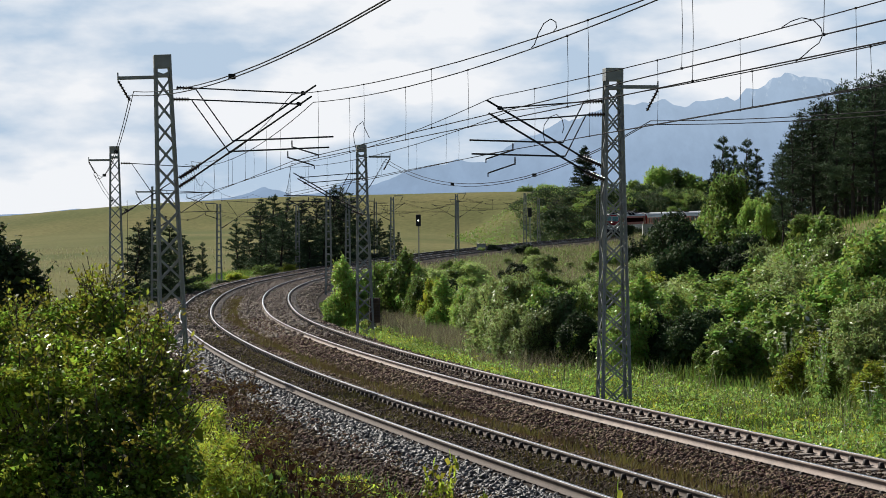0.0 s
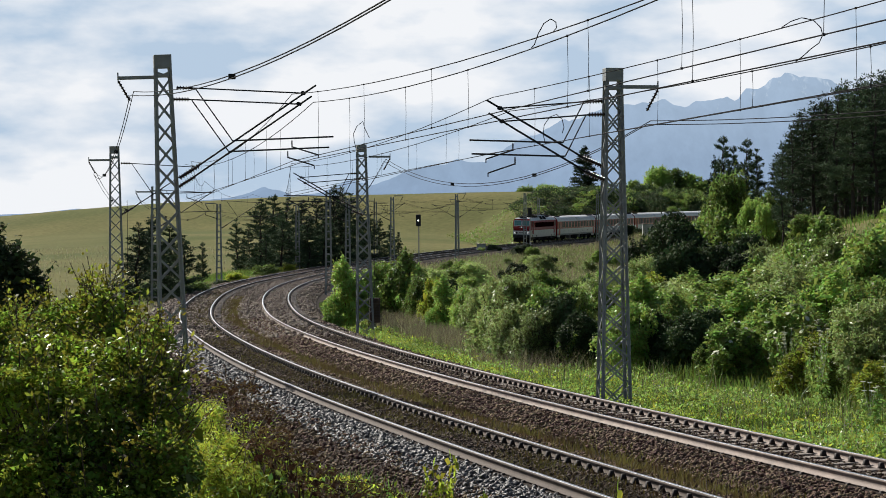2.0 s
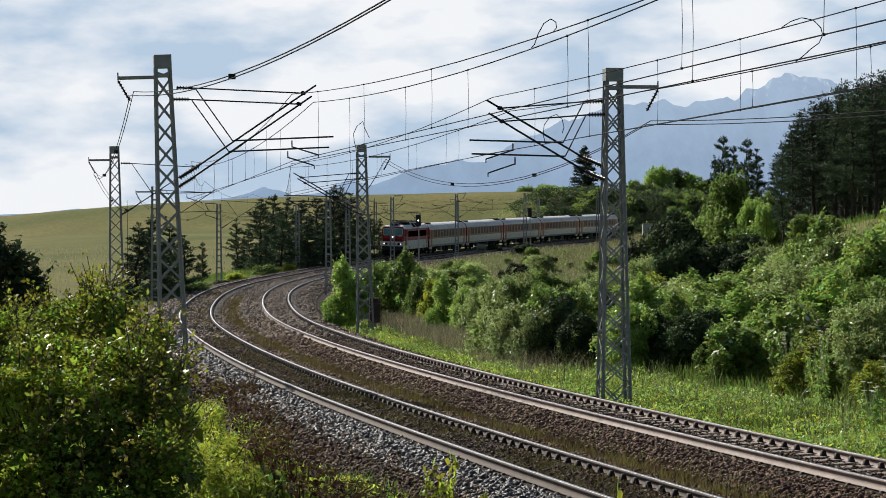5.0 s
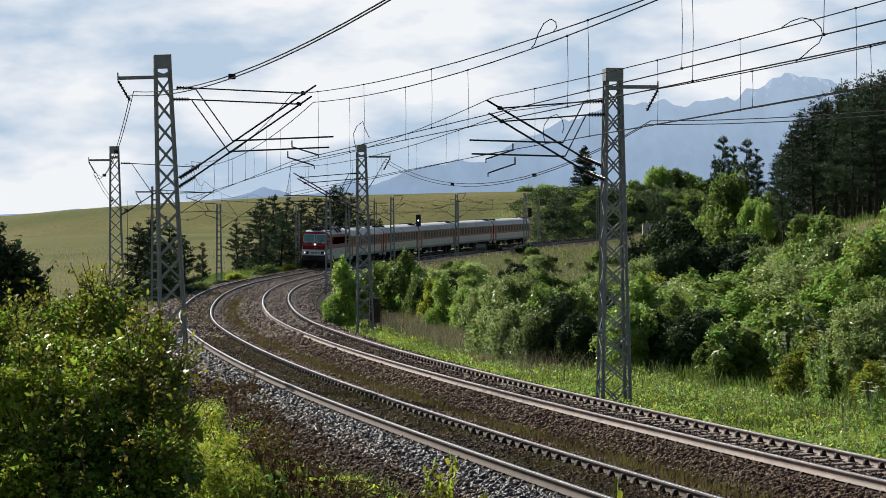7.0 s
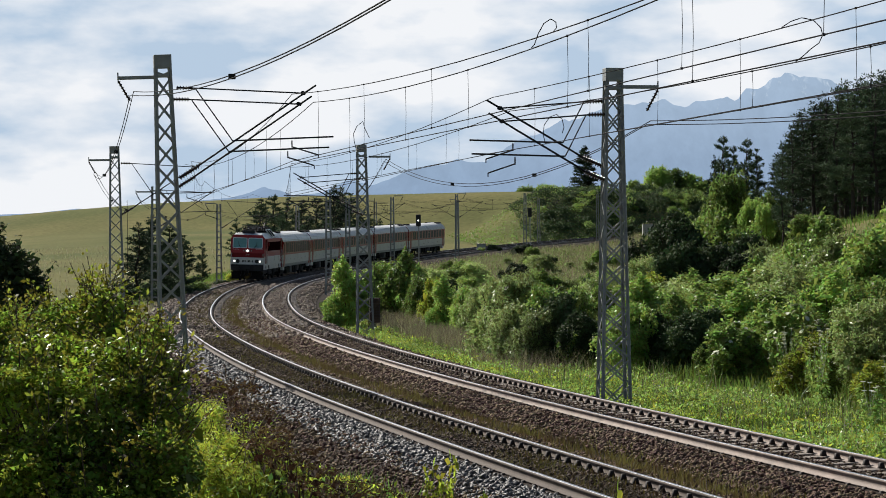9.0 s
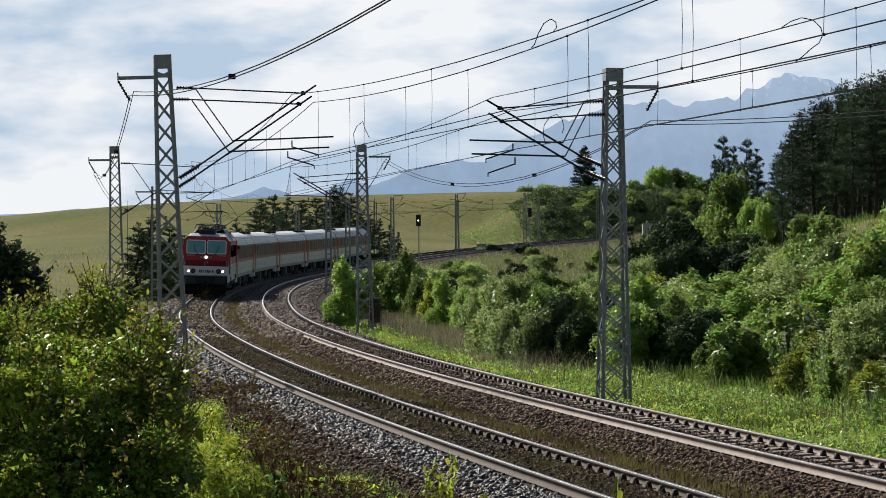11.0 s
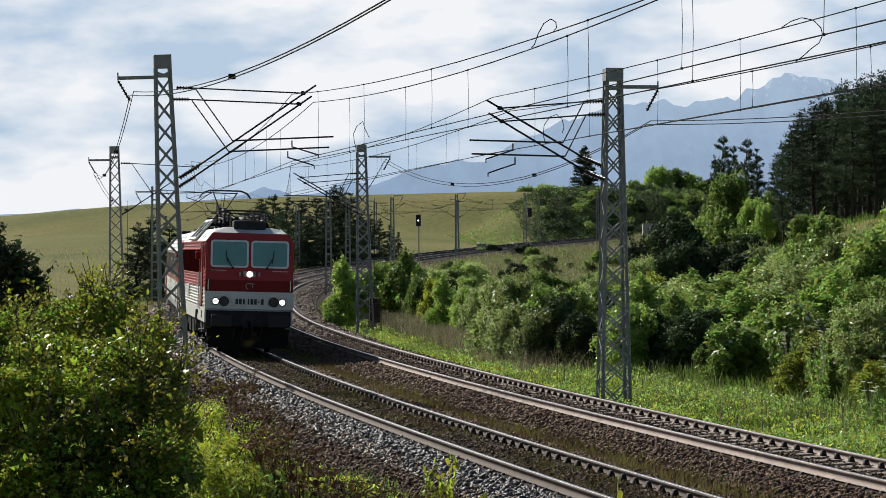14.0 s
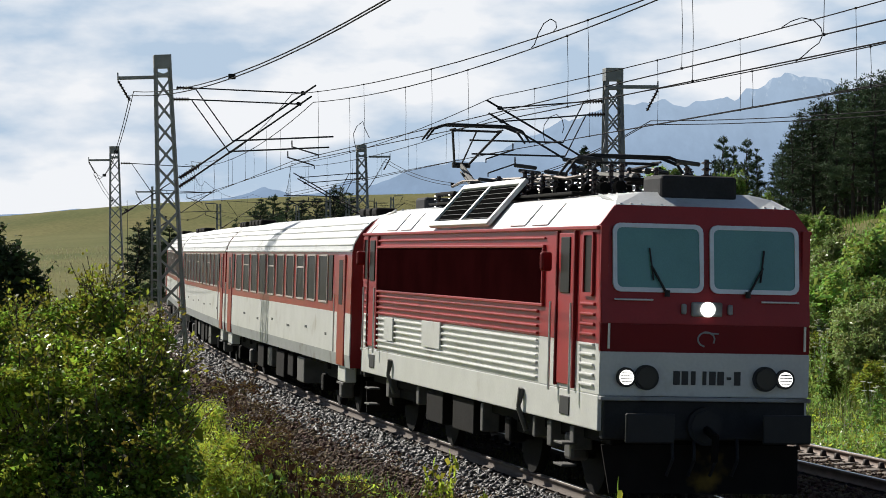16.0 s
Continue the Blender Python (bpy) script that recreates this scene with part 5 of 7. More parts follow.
    # slack loops that join neighbouring wires
    for pts in ([(1.42, 39.7, 6.32), (1.47, 39.7, 6.38), (1.53, 39.7, 6.55), (1.62, 39.7, 6.71), (1.73, 39.7, 6.78), (1.81, 39.7, 6.73), (1.82, 39.7, 6.64), (1.76, 39.7, 6.57)],
                [(5.50, 40.5, 6.68), (5.65, 40.5, 6.78), (5.83, 40.5, 6.84), (6.02, 40.5, 6.80), (6.14, 40.5, 6.68), (6.17, 40.5, 6.56), (6.11, 40.5, 6.43), (5.97, 40.5, 6.33), (5.84, 40.5, 6.21), (5.73, 40.5, 6.13)],
                [(2.23, 54, 5.15), (2.18, 54, 5.34), (2.20, 54, 5.56), (2.32, 54, 5.73), (2.47, 54, 5.79), (2.59, 54, 5.68), (2.63, 54, 5.51), (2.59, 54, 5.38)],
                [(-1.87, 54, 5.07), (-1.91, 54, 5.24), (-1.92, 54, 5.40), (-1.85, 54, 5.55), (-1.72, 54, 5.66), (-1.68, 54, 5.51), (-1.58, 54, 5.30)]):
        tagged(wire("jumper_loop", [Vector(q) for q in pts], 0.009), "dark looped jumper cable between wires", "cable", group="jumper loops")

    # twin feeder cables
    def feeder(sup, label, dips):
        e = thing("feeder_cable", label, "cable", group="feeder cables")
        for k, ((s0, l0, h0), (s1, l1, h1)) in enumerate(zip(sup, sup[1:])):
            dip = dips[min(k, len(dips) - 1)]
            a, b = line(s0, 0), line(s1, 0)
            x, y = line_xy(np.array([s0, s1]), np.array([l0, l1]))
            a, b = Vector((x[0], y[0], a.z + h0)), Vector((x[1], y[1], b.z + h1))
            for off in (-0.045, 0.045):
                wire("conductor", sag(a + Vector((off, 0, off)), b + Vector((off, 0, off)), dip, 18), 0.011, e)
            for t in (0.3, 0.62):
                bm = bmesh.new()
                c = a.lerp(b, t) - Vector((0, 0, 4 * dip * t * (1 - t)))
                box(bm, c, (0.13, 0.06, 0.10), 0.01)
                part("spacer_clamp", bm, M_FITTING, e)
    feeder([(-18, LEFT + 0.9, 7.0), (30.5, LEFT + 1.05, 7.2), (78, 3.55 + 0.95, 6.6)] + [(s, l + 0.85, h - 1.7) for s, l, _, h in LEFT_MASTS[2:]], "twin feeder cable outside the curve", (0.8, 0.9, 1.0))
    feeder([(-22, RIGHT - 0.9, 6.0), (26, RIGHT - 0.9, 6.25), (75.3, RIGHT - 0.9, 7.05)] + [(s, l - 0.85, h - 1.7) for s, l, _, h in RIGHT_MASTS[3:]], "twin feeder cable inside the curve", (0.55, 1.3, 1.0))


build_overhead()


# ---------------------------------------------------------------- signals and lineside boxes
M_SIGLIGHT = material("white_signal_light", (0.9, 0.9, 0.9), 0.4, emit=((1.0, 1.0, 0.95), 4.0))
M_SIGPOST = material("pale_signal_post", (0.45, 0.45, 0.43), 0.6, 0.2, 0.15)


def signal(s, lat, top, lit):
    e = thing("railway_signal", "black light signal on a slim pale post", "signal", mast_spot(s, lat))
    e.matrix_basis = Matrix.Translation(mast_spot(s, lat).translation)
    bm = bmesh.new()
    tube(bm, (0, 0, 0), (0, 0, top), 0.07, 10)
    part("post", bm, M_SIGPOST, e)
    bm = bmesh.new()
    box(bm, (-0.05, -0.12, top - 0.55), (0.58, 0.16, 1.35), 0.12)
    part("backboard", bm, M_BLACK, e, "black signal head with rounded ends")
    for k in range(3):
        z = top - 0.95 + 0.4 * k
        bm = bmesh.new()
        tube(bm, (-0.05, -0.20, z), (-0.05, -0.38, z), 0.12, 12, 0.13)
        part("lamp_hood", bm, M_BLACK, e)
    if lit:
        bm = bmesh.new()
        tube(bm, (-0.05, -0.385, top - 0.55), (-0.05, -0.40, top - 0.55), 0.085, 12)
        part("lamp", bm, M_SIGLIGHT, e, "lit white lamp")
    return e


signal(253, RIGHT + 0.6, 6.0, True)
signal(329, RIGHT + 0.6, 6.3, False)


def lineside_box(u, d, w, h, dep, label):
    x = (u - 784) / 4416 * d
    z = ground_at(x, d)
    e = thing("relay_cabinet", label, "cabinet", Matrix.Translation((x, d, z)))
    bm = bmesh.new()
    box(bm, (0, 0, h / 2), (w, dep, h), 0.03)
    part("body", bm, M_SIGPOST, e)
    bm = bmesh.new()
    box(bm, (0, 0, h + 0.04), (w + 0.16, dep + 0.16, 0.09), 0.02)
    part("lid", bm, M_SLEEPER, e)
    bm = bmesh.new()
    box(bm, (0, -dep / 2 - 0.012, h / 2), (w * 0.86, 0.025, h * 0.84), 0.01)
    part("door", bm, M_SIGPOST, e)


lineside_box(1146, 400, 1.6, 1.9, 1.2, "small grey lineside cabinet beside the cutting")
lineside_box(852, 345, 1.3, 1.5, 0.8, "pale lineside cabinet beside the far track")

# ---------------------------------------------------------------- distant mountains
# Haze is painted in: the range glows pale blue, lighter towards the crest.
def haze_glow_material(name, low, high, snow):
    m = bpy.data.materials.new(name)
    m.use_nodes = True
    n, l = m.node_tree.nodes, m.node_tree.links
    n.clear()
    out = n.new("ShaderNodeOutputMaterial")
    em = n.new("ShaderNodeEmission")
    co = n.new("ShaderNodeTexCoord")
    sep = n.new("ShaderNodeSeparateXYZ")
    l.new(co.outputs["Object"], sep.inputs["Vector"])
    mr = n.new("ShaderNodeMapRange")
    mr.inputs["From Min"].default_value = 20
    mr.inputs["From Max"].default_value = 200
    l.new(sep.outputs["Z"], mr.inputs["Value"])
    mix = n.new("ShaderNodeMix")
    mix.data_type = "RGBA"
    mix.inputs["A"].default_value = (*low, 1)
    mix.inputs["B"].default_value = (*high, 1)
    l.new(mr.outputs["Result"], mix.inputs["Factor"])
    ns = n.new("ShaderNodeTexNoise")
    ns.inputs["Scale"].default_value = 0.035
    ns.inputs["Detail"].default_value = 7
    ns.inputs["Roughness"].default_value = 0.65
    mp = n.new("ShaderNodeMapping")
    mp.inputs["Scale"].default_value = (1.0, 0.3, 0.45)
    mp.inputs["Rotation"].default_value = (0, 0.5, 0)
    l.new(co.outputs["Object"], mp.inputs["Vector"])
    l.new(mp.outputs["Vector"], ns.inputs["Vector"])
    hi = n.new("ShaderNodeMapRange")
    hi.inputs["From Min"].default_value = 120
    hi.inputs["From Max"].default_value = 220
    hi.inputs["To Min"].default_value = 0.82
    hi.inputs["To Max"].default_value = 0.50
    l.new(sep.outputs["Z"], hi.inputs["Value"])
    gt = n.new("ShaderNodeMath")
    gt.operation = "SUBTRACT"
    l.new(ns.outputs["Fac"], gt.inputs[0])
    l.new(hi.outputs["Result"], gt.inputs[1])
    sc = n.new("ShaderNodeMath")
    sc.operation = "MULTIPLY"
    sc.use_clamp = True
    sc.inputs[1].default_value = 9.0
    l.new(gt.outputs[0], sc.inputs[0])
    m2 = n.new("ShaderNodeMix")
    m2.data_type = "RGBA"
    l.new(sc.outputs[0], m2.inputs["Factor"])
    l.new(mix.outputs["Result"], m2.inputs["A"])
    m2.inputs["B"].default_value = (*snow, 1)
    # shading of ribs and gullies, painted as streaks in the glow's strength
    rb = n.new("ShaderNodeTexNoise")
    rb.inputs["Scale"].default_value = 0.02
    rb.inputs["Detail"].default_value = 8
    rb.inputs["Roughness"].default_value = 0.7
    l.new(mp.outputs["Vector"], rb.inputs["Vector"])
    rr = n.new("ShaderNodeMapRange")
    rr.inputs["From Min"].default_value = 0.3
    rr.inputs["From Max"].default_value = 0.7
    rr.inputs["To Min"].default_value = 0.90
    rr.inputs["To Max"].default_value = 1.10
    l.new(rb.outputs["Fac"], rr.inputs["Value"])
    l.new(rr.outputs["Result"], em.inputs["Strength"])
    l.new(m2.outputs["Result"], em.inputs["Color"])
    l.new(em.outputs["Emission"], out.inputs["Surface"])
    return m


def ridge(name, label, crest, dist, rough, mat, seed):
    """A far mountain range: a crest line in columns of the view, with spurs running down towards us."""
    rng = np.random.default_rng(seed)
    u = np.linspace(-900, 2500, 500)
    v = np.interp(u, [c[0] for c in crest], [c[1] for c in crest])
    jag = np.zeros_like(u)
    for k, a in ((7, 1.0), (15, 0.6), (31, 0.35), (67, 0.2)):
        jag += a * np.interp(u, np.linspace(-900, 2500, k * 6), rng.normal(size=k * 6))
    v = v + jag * rough * np.clip((372 - v) / 120, 0, 1)
    x = (u - 784) / 4416 * dist
    z = CAM_H + (365 - v) / 4416 * dist
    rows = 14
    co = []
    for r in range(rows):
        t = r / (rows - 1)
        spur = 1 + 0.12 * np.sin(u / 37.0 + 3 * t) * t * (1 - t) * 4
        co.append(np.stack([x * (1 - 0.05 * t), np.full_like(x, dist - 500 * t) + 40 * np.sin(u / 29.0) * t, -60 + (z + 60) * (1 - t) ** 1.25 * spur], 1))
    co = np.concatenate(co)
    i = np.arange(rows * len(u)).reshape(rows, len(u))
    f = np.stack([i[:-1, :-1], i[1:, :-1], i[1:, 1:], i[:-1, 1:]], -1).reshape(-1, 4)
    return tagged(from_arrays(name, co, f, mat, smooth=True), label, "mountains", kind="structure")


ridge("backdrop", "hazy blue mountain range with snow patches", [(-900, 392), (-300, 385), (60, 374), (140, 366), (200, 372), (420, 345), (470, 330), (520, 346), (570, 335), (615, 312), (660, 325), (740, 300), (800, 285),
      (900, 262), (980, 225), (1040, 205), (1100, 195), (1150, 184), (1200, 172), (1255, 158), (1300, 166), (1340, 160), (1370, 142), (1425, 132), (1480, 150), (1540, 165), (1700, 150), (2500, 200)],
      4300, 9.0, haze_glow_material("hazy_mountain_glow", (0.205, 0.285, 0.405), (0.275, 0.36, 0.475), (0.42, 0.50, 0.59)), 3)

# ---------------------------------------------------------------- the train
RUN = ((-1.0, 430.0), (1.0, 377.04), (2.0, 350.7), (3.0, 324.43), (7.0, 220.62), (9.0, 168.2), (12.5, 81.93), (14.5, 31.57), (16.0, -3.29), (17.0, -26.2))


def train_s(t):
    """Place of the locomotive's front along the line at t seconds."""
    k = RUN
    i = max(j for j in range(len(k) - 1) if k[j][0] <= t)
    def slope(j):
        j0, j1 = max(j - 1, 0), min(j + 1, len(k) - 1)
        return (k[j1][1] - k[j0][1]) / (k[j1][0] - k[j0][0])
    (t0, s0), (t1, s1) = k[i], k[i + 1]
    h = t1 - t0
    a = (t - t0) / h
    return ((2 * a ** 3 - 3 * a ** 2 + 1) * s0 + (a ** 3 - 2 * a ** 2 + a) * h * slope(i) + (-2 * a ** 3 + 3 * a ** 2) * s1 + (a ** 3 - a ** 2) * h * slope(i + 1))


def vehicle_pose(s_front, length, pivots):
    """Pose of a vehicle whose front is at s_front; its own +y points ahead and its origin is at its middle on the rail heads."""
    a, b = line(s_front + length / 2 - pivots / 2), line(s_front + length / 2 + pivots / 2)
    ahead = (a - b).normalized()
    out = line(s_front + length / 2, 0.7) - line(s_front + length / 2, -0.7)
    right = -out.normalized()
    # seen from the driver, the outside of the curve is on his right
    right = -right
    up = right.cross(ahead).normalized()
    right = ahead.cross(up)
    m = Matrix((right, ahead, up)).transposed().to_4x4()
    return Matrix.Translation((a + b) / 2) @ m


VEHICLES = []


M_COACHRED = material("coach_red_paint", (0.37, 0.028, 0.020), 0.3, 0, 0.12, 1.5, 0, 25, coat=0.25)
M_GREYSILL = material("grey_sill_paint", (0.33, 0.34, 0.34), 0.5, 0, 0.15, 2, 0, 25, stain=((0.16, 0.13, 0.10), 2.0, 0.6))
# The sky's reflection is put into this opaque blue-green base.
M_GLASS_TEAL = material("sky_toned_windscreen", (0.130, 0.320, 0.300), 0.08, 0, 0.15, 1.2, spec=0.5, coat=0.3)
M_GLASS_DARK = material("dark_window_glass", (0.026, 0.022, 0.017), 0.35, 0, 0.3, 0.8, spec=0.1)
M_GRILLE = material("dark_maroon_grille", (0.016, 0.0025, 0.003), 0.5, 0.0, 0.3, 1.5, 0, 80, spec=0.0)
M_ALU = material("bright_window_frame", (0.62, 0.62, 0.60), 0.35, 0.6, 0.1)
M_FRAME = material("pale_window_frame", (0.46, 0.40, 0.36), 0.6, 0.0, 0.15)
# Black gear, taken darker so the shadow under the train is in its colour.
M_UNDER = material("shade_dark_underframe", (0.010, 0.009, 0.008), 0.9, 0.0, 0.3, 4, 0.2, 40, spec=0.12)
M_PALEBOX = material("dusty_grey_gear", (0.10, 0.096, 0.088), 0.7, 0.1, 0.3, 4)
M_PLOUGH = material("dirty_snowplough", (0.014, 0.011, 0.009), 0.9, 0.0, 0.3, 4, stain=((0.16, 0.10, 0.02), 1.5, 0.62), spec=0.15)
M_HEADLAMP = material("lit_headlamp", (0.9, 0.9, 0.9), 0.3, emit=((1.0, 0.98, 0.92), 1.2))
M_LAMPDARK = material("unlit_lamp_glass", (0.008, 0.008, 0.009), 0.3)
M_BEAM = material("grimy_buffer_beam", (0.040, 0.040, 0.042), 0.75, 0, 0.25, 3, 0, 30, spec=0.15)
M_COPPER = material("roof_busbar", (0.10, 0.075, 0.06), 0.5, 0.5, 0.2)
M_DEPTH = material("black_louvre_depth", (0.007, 0.007, 0.007), 0.95, spec=0.0)
M_NUMBER = material("dark_marking_paint", (0.03, 0.03, 0.032), 0.5)


def plate(bm, pts, thick, way):
    """A flat plate from its outline, given thickness along way."""
    vs = [bm.verts.new(p) for p in pts]
    f = bm.faces.new(vs)
    r = bmesh.ops.extrude_face_region(bm, geom=[f])
    nv = [g for g in r["geom"] if isinstance(g, bmesh.types.BMVert)]
    bmesh.ops.translate(bm, verts=nv, vec=Vector(way) * thick)
    bmesh.ops.recalc_face_normals(bm, faces=bm.faces[:])
    return bm


def extrude_y(bm, prof, y0, y1, closed=True, mi=0):
    """A profile in x and z drawn from y0 to y1, with end caps when closed."""
    a = [bm.verts.new((x, y0, z)) for x, z in prof]
    b = [bm.verts.new((x, y1, z)) for x, z in prof]
    n = len(prof)
    for k in range(n if closed else n - 1):
        f = bm.faces.new((a[k], a[(k + 1) % n], b[(k + 1) % n], b[k]))
        f.material_index = mi
    if closed:
        bm.faces.new(a[::-1])
        bm.faces.new(b)
    bmesh.ops.recalc_face_normals(bm, faces=bm.faces[:])
    return bm


def solid(name, prof, y0, y1, mat, parent, label="", bevel=0.0):
    bm = extrude_y(bmesh.new(), prof, y0, y1)
    if bevel:
        bmesh.ops.bevel(bm, geom=bm.edges[:], offset=bevel, segments=2, affect="EDGES", clamp_overlap=True)
    return part(name, bm, mat, parent, label)


def block(name, c, size, mat, parent, label="", bevel=0.01, rot=None):
    return part(name, box(bmesh.new(), c, size, bevel, rot), mat, parent, label)


def rod(name, a, b, r, mat, parent, label="", sides=10, r2=None):
    return part(name, tube(bmesh.new(), a, b, r, sides, r2), mat, parent, label)


def framed(bm, w, h, t, b, m, rc=0.06):
    """A rounded rectangular frame in the plane of x and z, mapped by m."""
    def ring(w, h, r):
        pts = []
        for cx, cz, a0 in ((w / 2 - r, h / 2 - r, 0), (-w / 2 + r, h / 2 - r, 90), (-w / 2 + r, -h / 2 + r, 180), (w / 2 - r, -h / 2 + r, 270)):
            for k in range(4):
                a = radians(a0 + 30 * k)
                pts.append((cx + r * math.cos(a), cz + r * math.sin(a)))
        return pts
    o, i = ring(w, h, rc), ring(w - 2 * t, h - 2 * t, max(rc - t * 0.6, 0.012))
    n = len(o)
    rows = []
    for pts, y in ((o, 0), (o, -b), (i, -b), (i, 0)):
        rows.append([bm.verts.new(m @ Vector((x, y, z))) for x, z in pts])
    for r in range(4):
        p, q = rows[r], rows[(r + 1) % 4]
        for k in range(n):
            bm.faces.new((p[k], p[(k + 1) % n], q[(k + 1) % n], q[k]))
    bmesh.ops.recalc_face_normals(bm, faces=bm.faces[:])
    return bm


def bogie(parent, y, wheel_r=0.62, base=3.2, boxes=True):
    b = new("bogie")
    b.parent = parent
    b.location = (0, y, 0)
    for sx in (-1, 1):
        block("side_frame", (sx * 1.02, 0, 0.72), (0.14, base + 1.1, 0.26), M_UNDER, b, bevel=0.04)
        for sy in (-1, 1):
            w = part("wheel", tube(tube(bmesh.new(), (sx * 0.69, sy * base / 2, wheel_r), (sx * 0.82, sy * base / 2, wheel_r), wheel_r, 28),
                                   (sx * 0.82, sy * base / 2, wheel_r), (sx * 0.95, sy * base / 2, wheel_r), 0.16, 14), M_UNDER, b, "dark steel wheel")
            block("axle_box", (sx * 1.06, sy * base / 2, wheel_r), (0.26, 0.34, 0.36), M_PALEBOX if boxes and sy > 0 else M_UNDER, b, "dusty axle box", bevel=0.05)
            rod("spring", (sx * 1.06, sy * (base / 2 - 0.45), 0.75), (sx * 1.06, sy * (base / 2 - 0.45), 1.05), 0.10, M_UNDER, b)
    for sy in (-1, 1):
        rod("axle", (-0.75, sy * base / 2, wheel_r), (0.75, sy * base / 2, wheel_r), 0.09, M_UNDER, b)
    return b


def buffers(parent, yend, way):
    for sx in (-1, 1):
        rod("buffer_stock", (sx * 0.875, yend, 1.03), (sx * 0.875, yend + way * 0.42, 1.03), 0.12, M_UNDER, parent)
        block("buffer_head", (sx * 0.875, yend + way * 0.56, 1.03), (0.62, 0.05, 0.36), M_BLACK, parent, "broad black buffer plate", bevel=0.02)
        rod("buffer_stem", (sx * 0.875, yend + way * 0.38, 1.03), (sx * 0.875, yend + way * 0.55, 1.03), 0.09, M_UNDER, parent)


def pantograph(parent, y, up, bend):
    p = new("pantograph")
    p.parent = parent
    p.location = (0, y, 0)
    z0 = 4.16
    for sx in (-1, 1):
        for sy in (-0.55, 0.55):
            bm = bmesh.new()
            insulator(bm, (sx * 0.5, sy, 3.92), (sx * 0.5, sy, z0), 0.085, 4)
            part("insulator", bm, M_INSUL, p, "dark ribbed roof insulator")
    bm = bmesh.new()
    for sx in (-1, 1):
        tube(bm, (sx * 0.5, -0.7, z0), (sx * 0.5, 0.7, z0), 0.035, 8)
    for sy in (-0.6, 0.0, 0.6):
        tube(bm, (-0.5, sy, z0), (0.5, sy, z0), 0.03, 8)
    part("base_frame", bm, M_UNDER, p)
    knee = Vector((0, -bend * (1.05 if up > 0.7 else 1.35), z0 + (up * 0.47 if up > 0.7 else 0.12)))
    head = Vector((0, 0.05 * bend, z0 + up))
    bm = bmesh.new()
    tube(bm, (0, bend * 0.45, z0 + 0.03), knee, 0.055, 8, 0.045)
    tube(bm, (0, bend * 0.25, z0 + 0.0), knee + Vector((0, 0, -0.12)), 0.02, 6)
    part("lower_arm", bm, M_PALEBOX, p, "pale grey lower arm")
    bm = bmesh.new()
    for sx in (-1, 1):
        tube(bm, knee + Vector((sx * 0.12, 0, 0)), head + Vector((sx * 0.42, 0, -0.06)), 0.022, 7)
    tube(bm, knee, head + Vector((0, 0, -0.08)), 0.014, 6)
    tube(bm, knee + Vector((-0.16, 0, 0)), knee + Vector((0.16, 0, 0)), 0.05, 8)
    tube(bm, head + Vector((-0.45, 0, -0.06)), head + Vector((0.45, 0, -0.06)), 0.02, 6)
    part("upper_arm", bm, M_FITTING, p)
    for sy in (-0.17, 0.17):
        bm = bmesh.new()
        c = head + Vector((0, sy, 0))
        tube(bm, c + Vector((-0.55, 0, 0.03)), c + Vector((0.55, 0, 0.03)), 0.025, 8)
        for sx in (-1, 1):
            tube(bm, c + Vector((sx * 0.55, 0, 0.03)), c + Vector((sx * 0.78, 0, -0.05)), 0.024, 8)
            tube(bm, c + Vector((sx * 0.78, 0, -0.05)), c + Vector((sx * 0.92, 0, -0.24)), 0.022, 8, 0.016)
        part("contact_strip", bm, M_FITTING, p, "dark curved contact strip")
    bm = bmesh.new()
    for sx in (-1, 1):
        tube(bm, head + Vector((sx * 0.42, -0.2, -0.04)), head + Vector((sx * 0.42, 0.2, -0.04)), 0.016, 6)
        tube(bm, head + Vector((sx * 0.75, -0.17, -0.05)), head + Vector((sx * 0.75, 0.17, -0.05)), 0.012, 6)
    part("head_carrier", bm, M_FITTING, p)
    return p


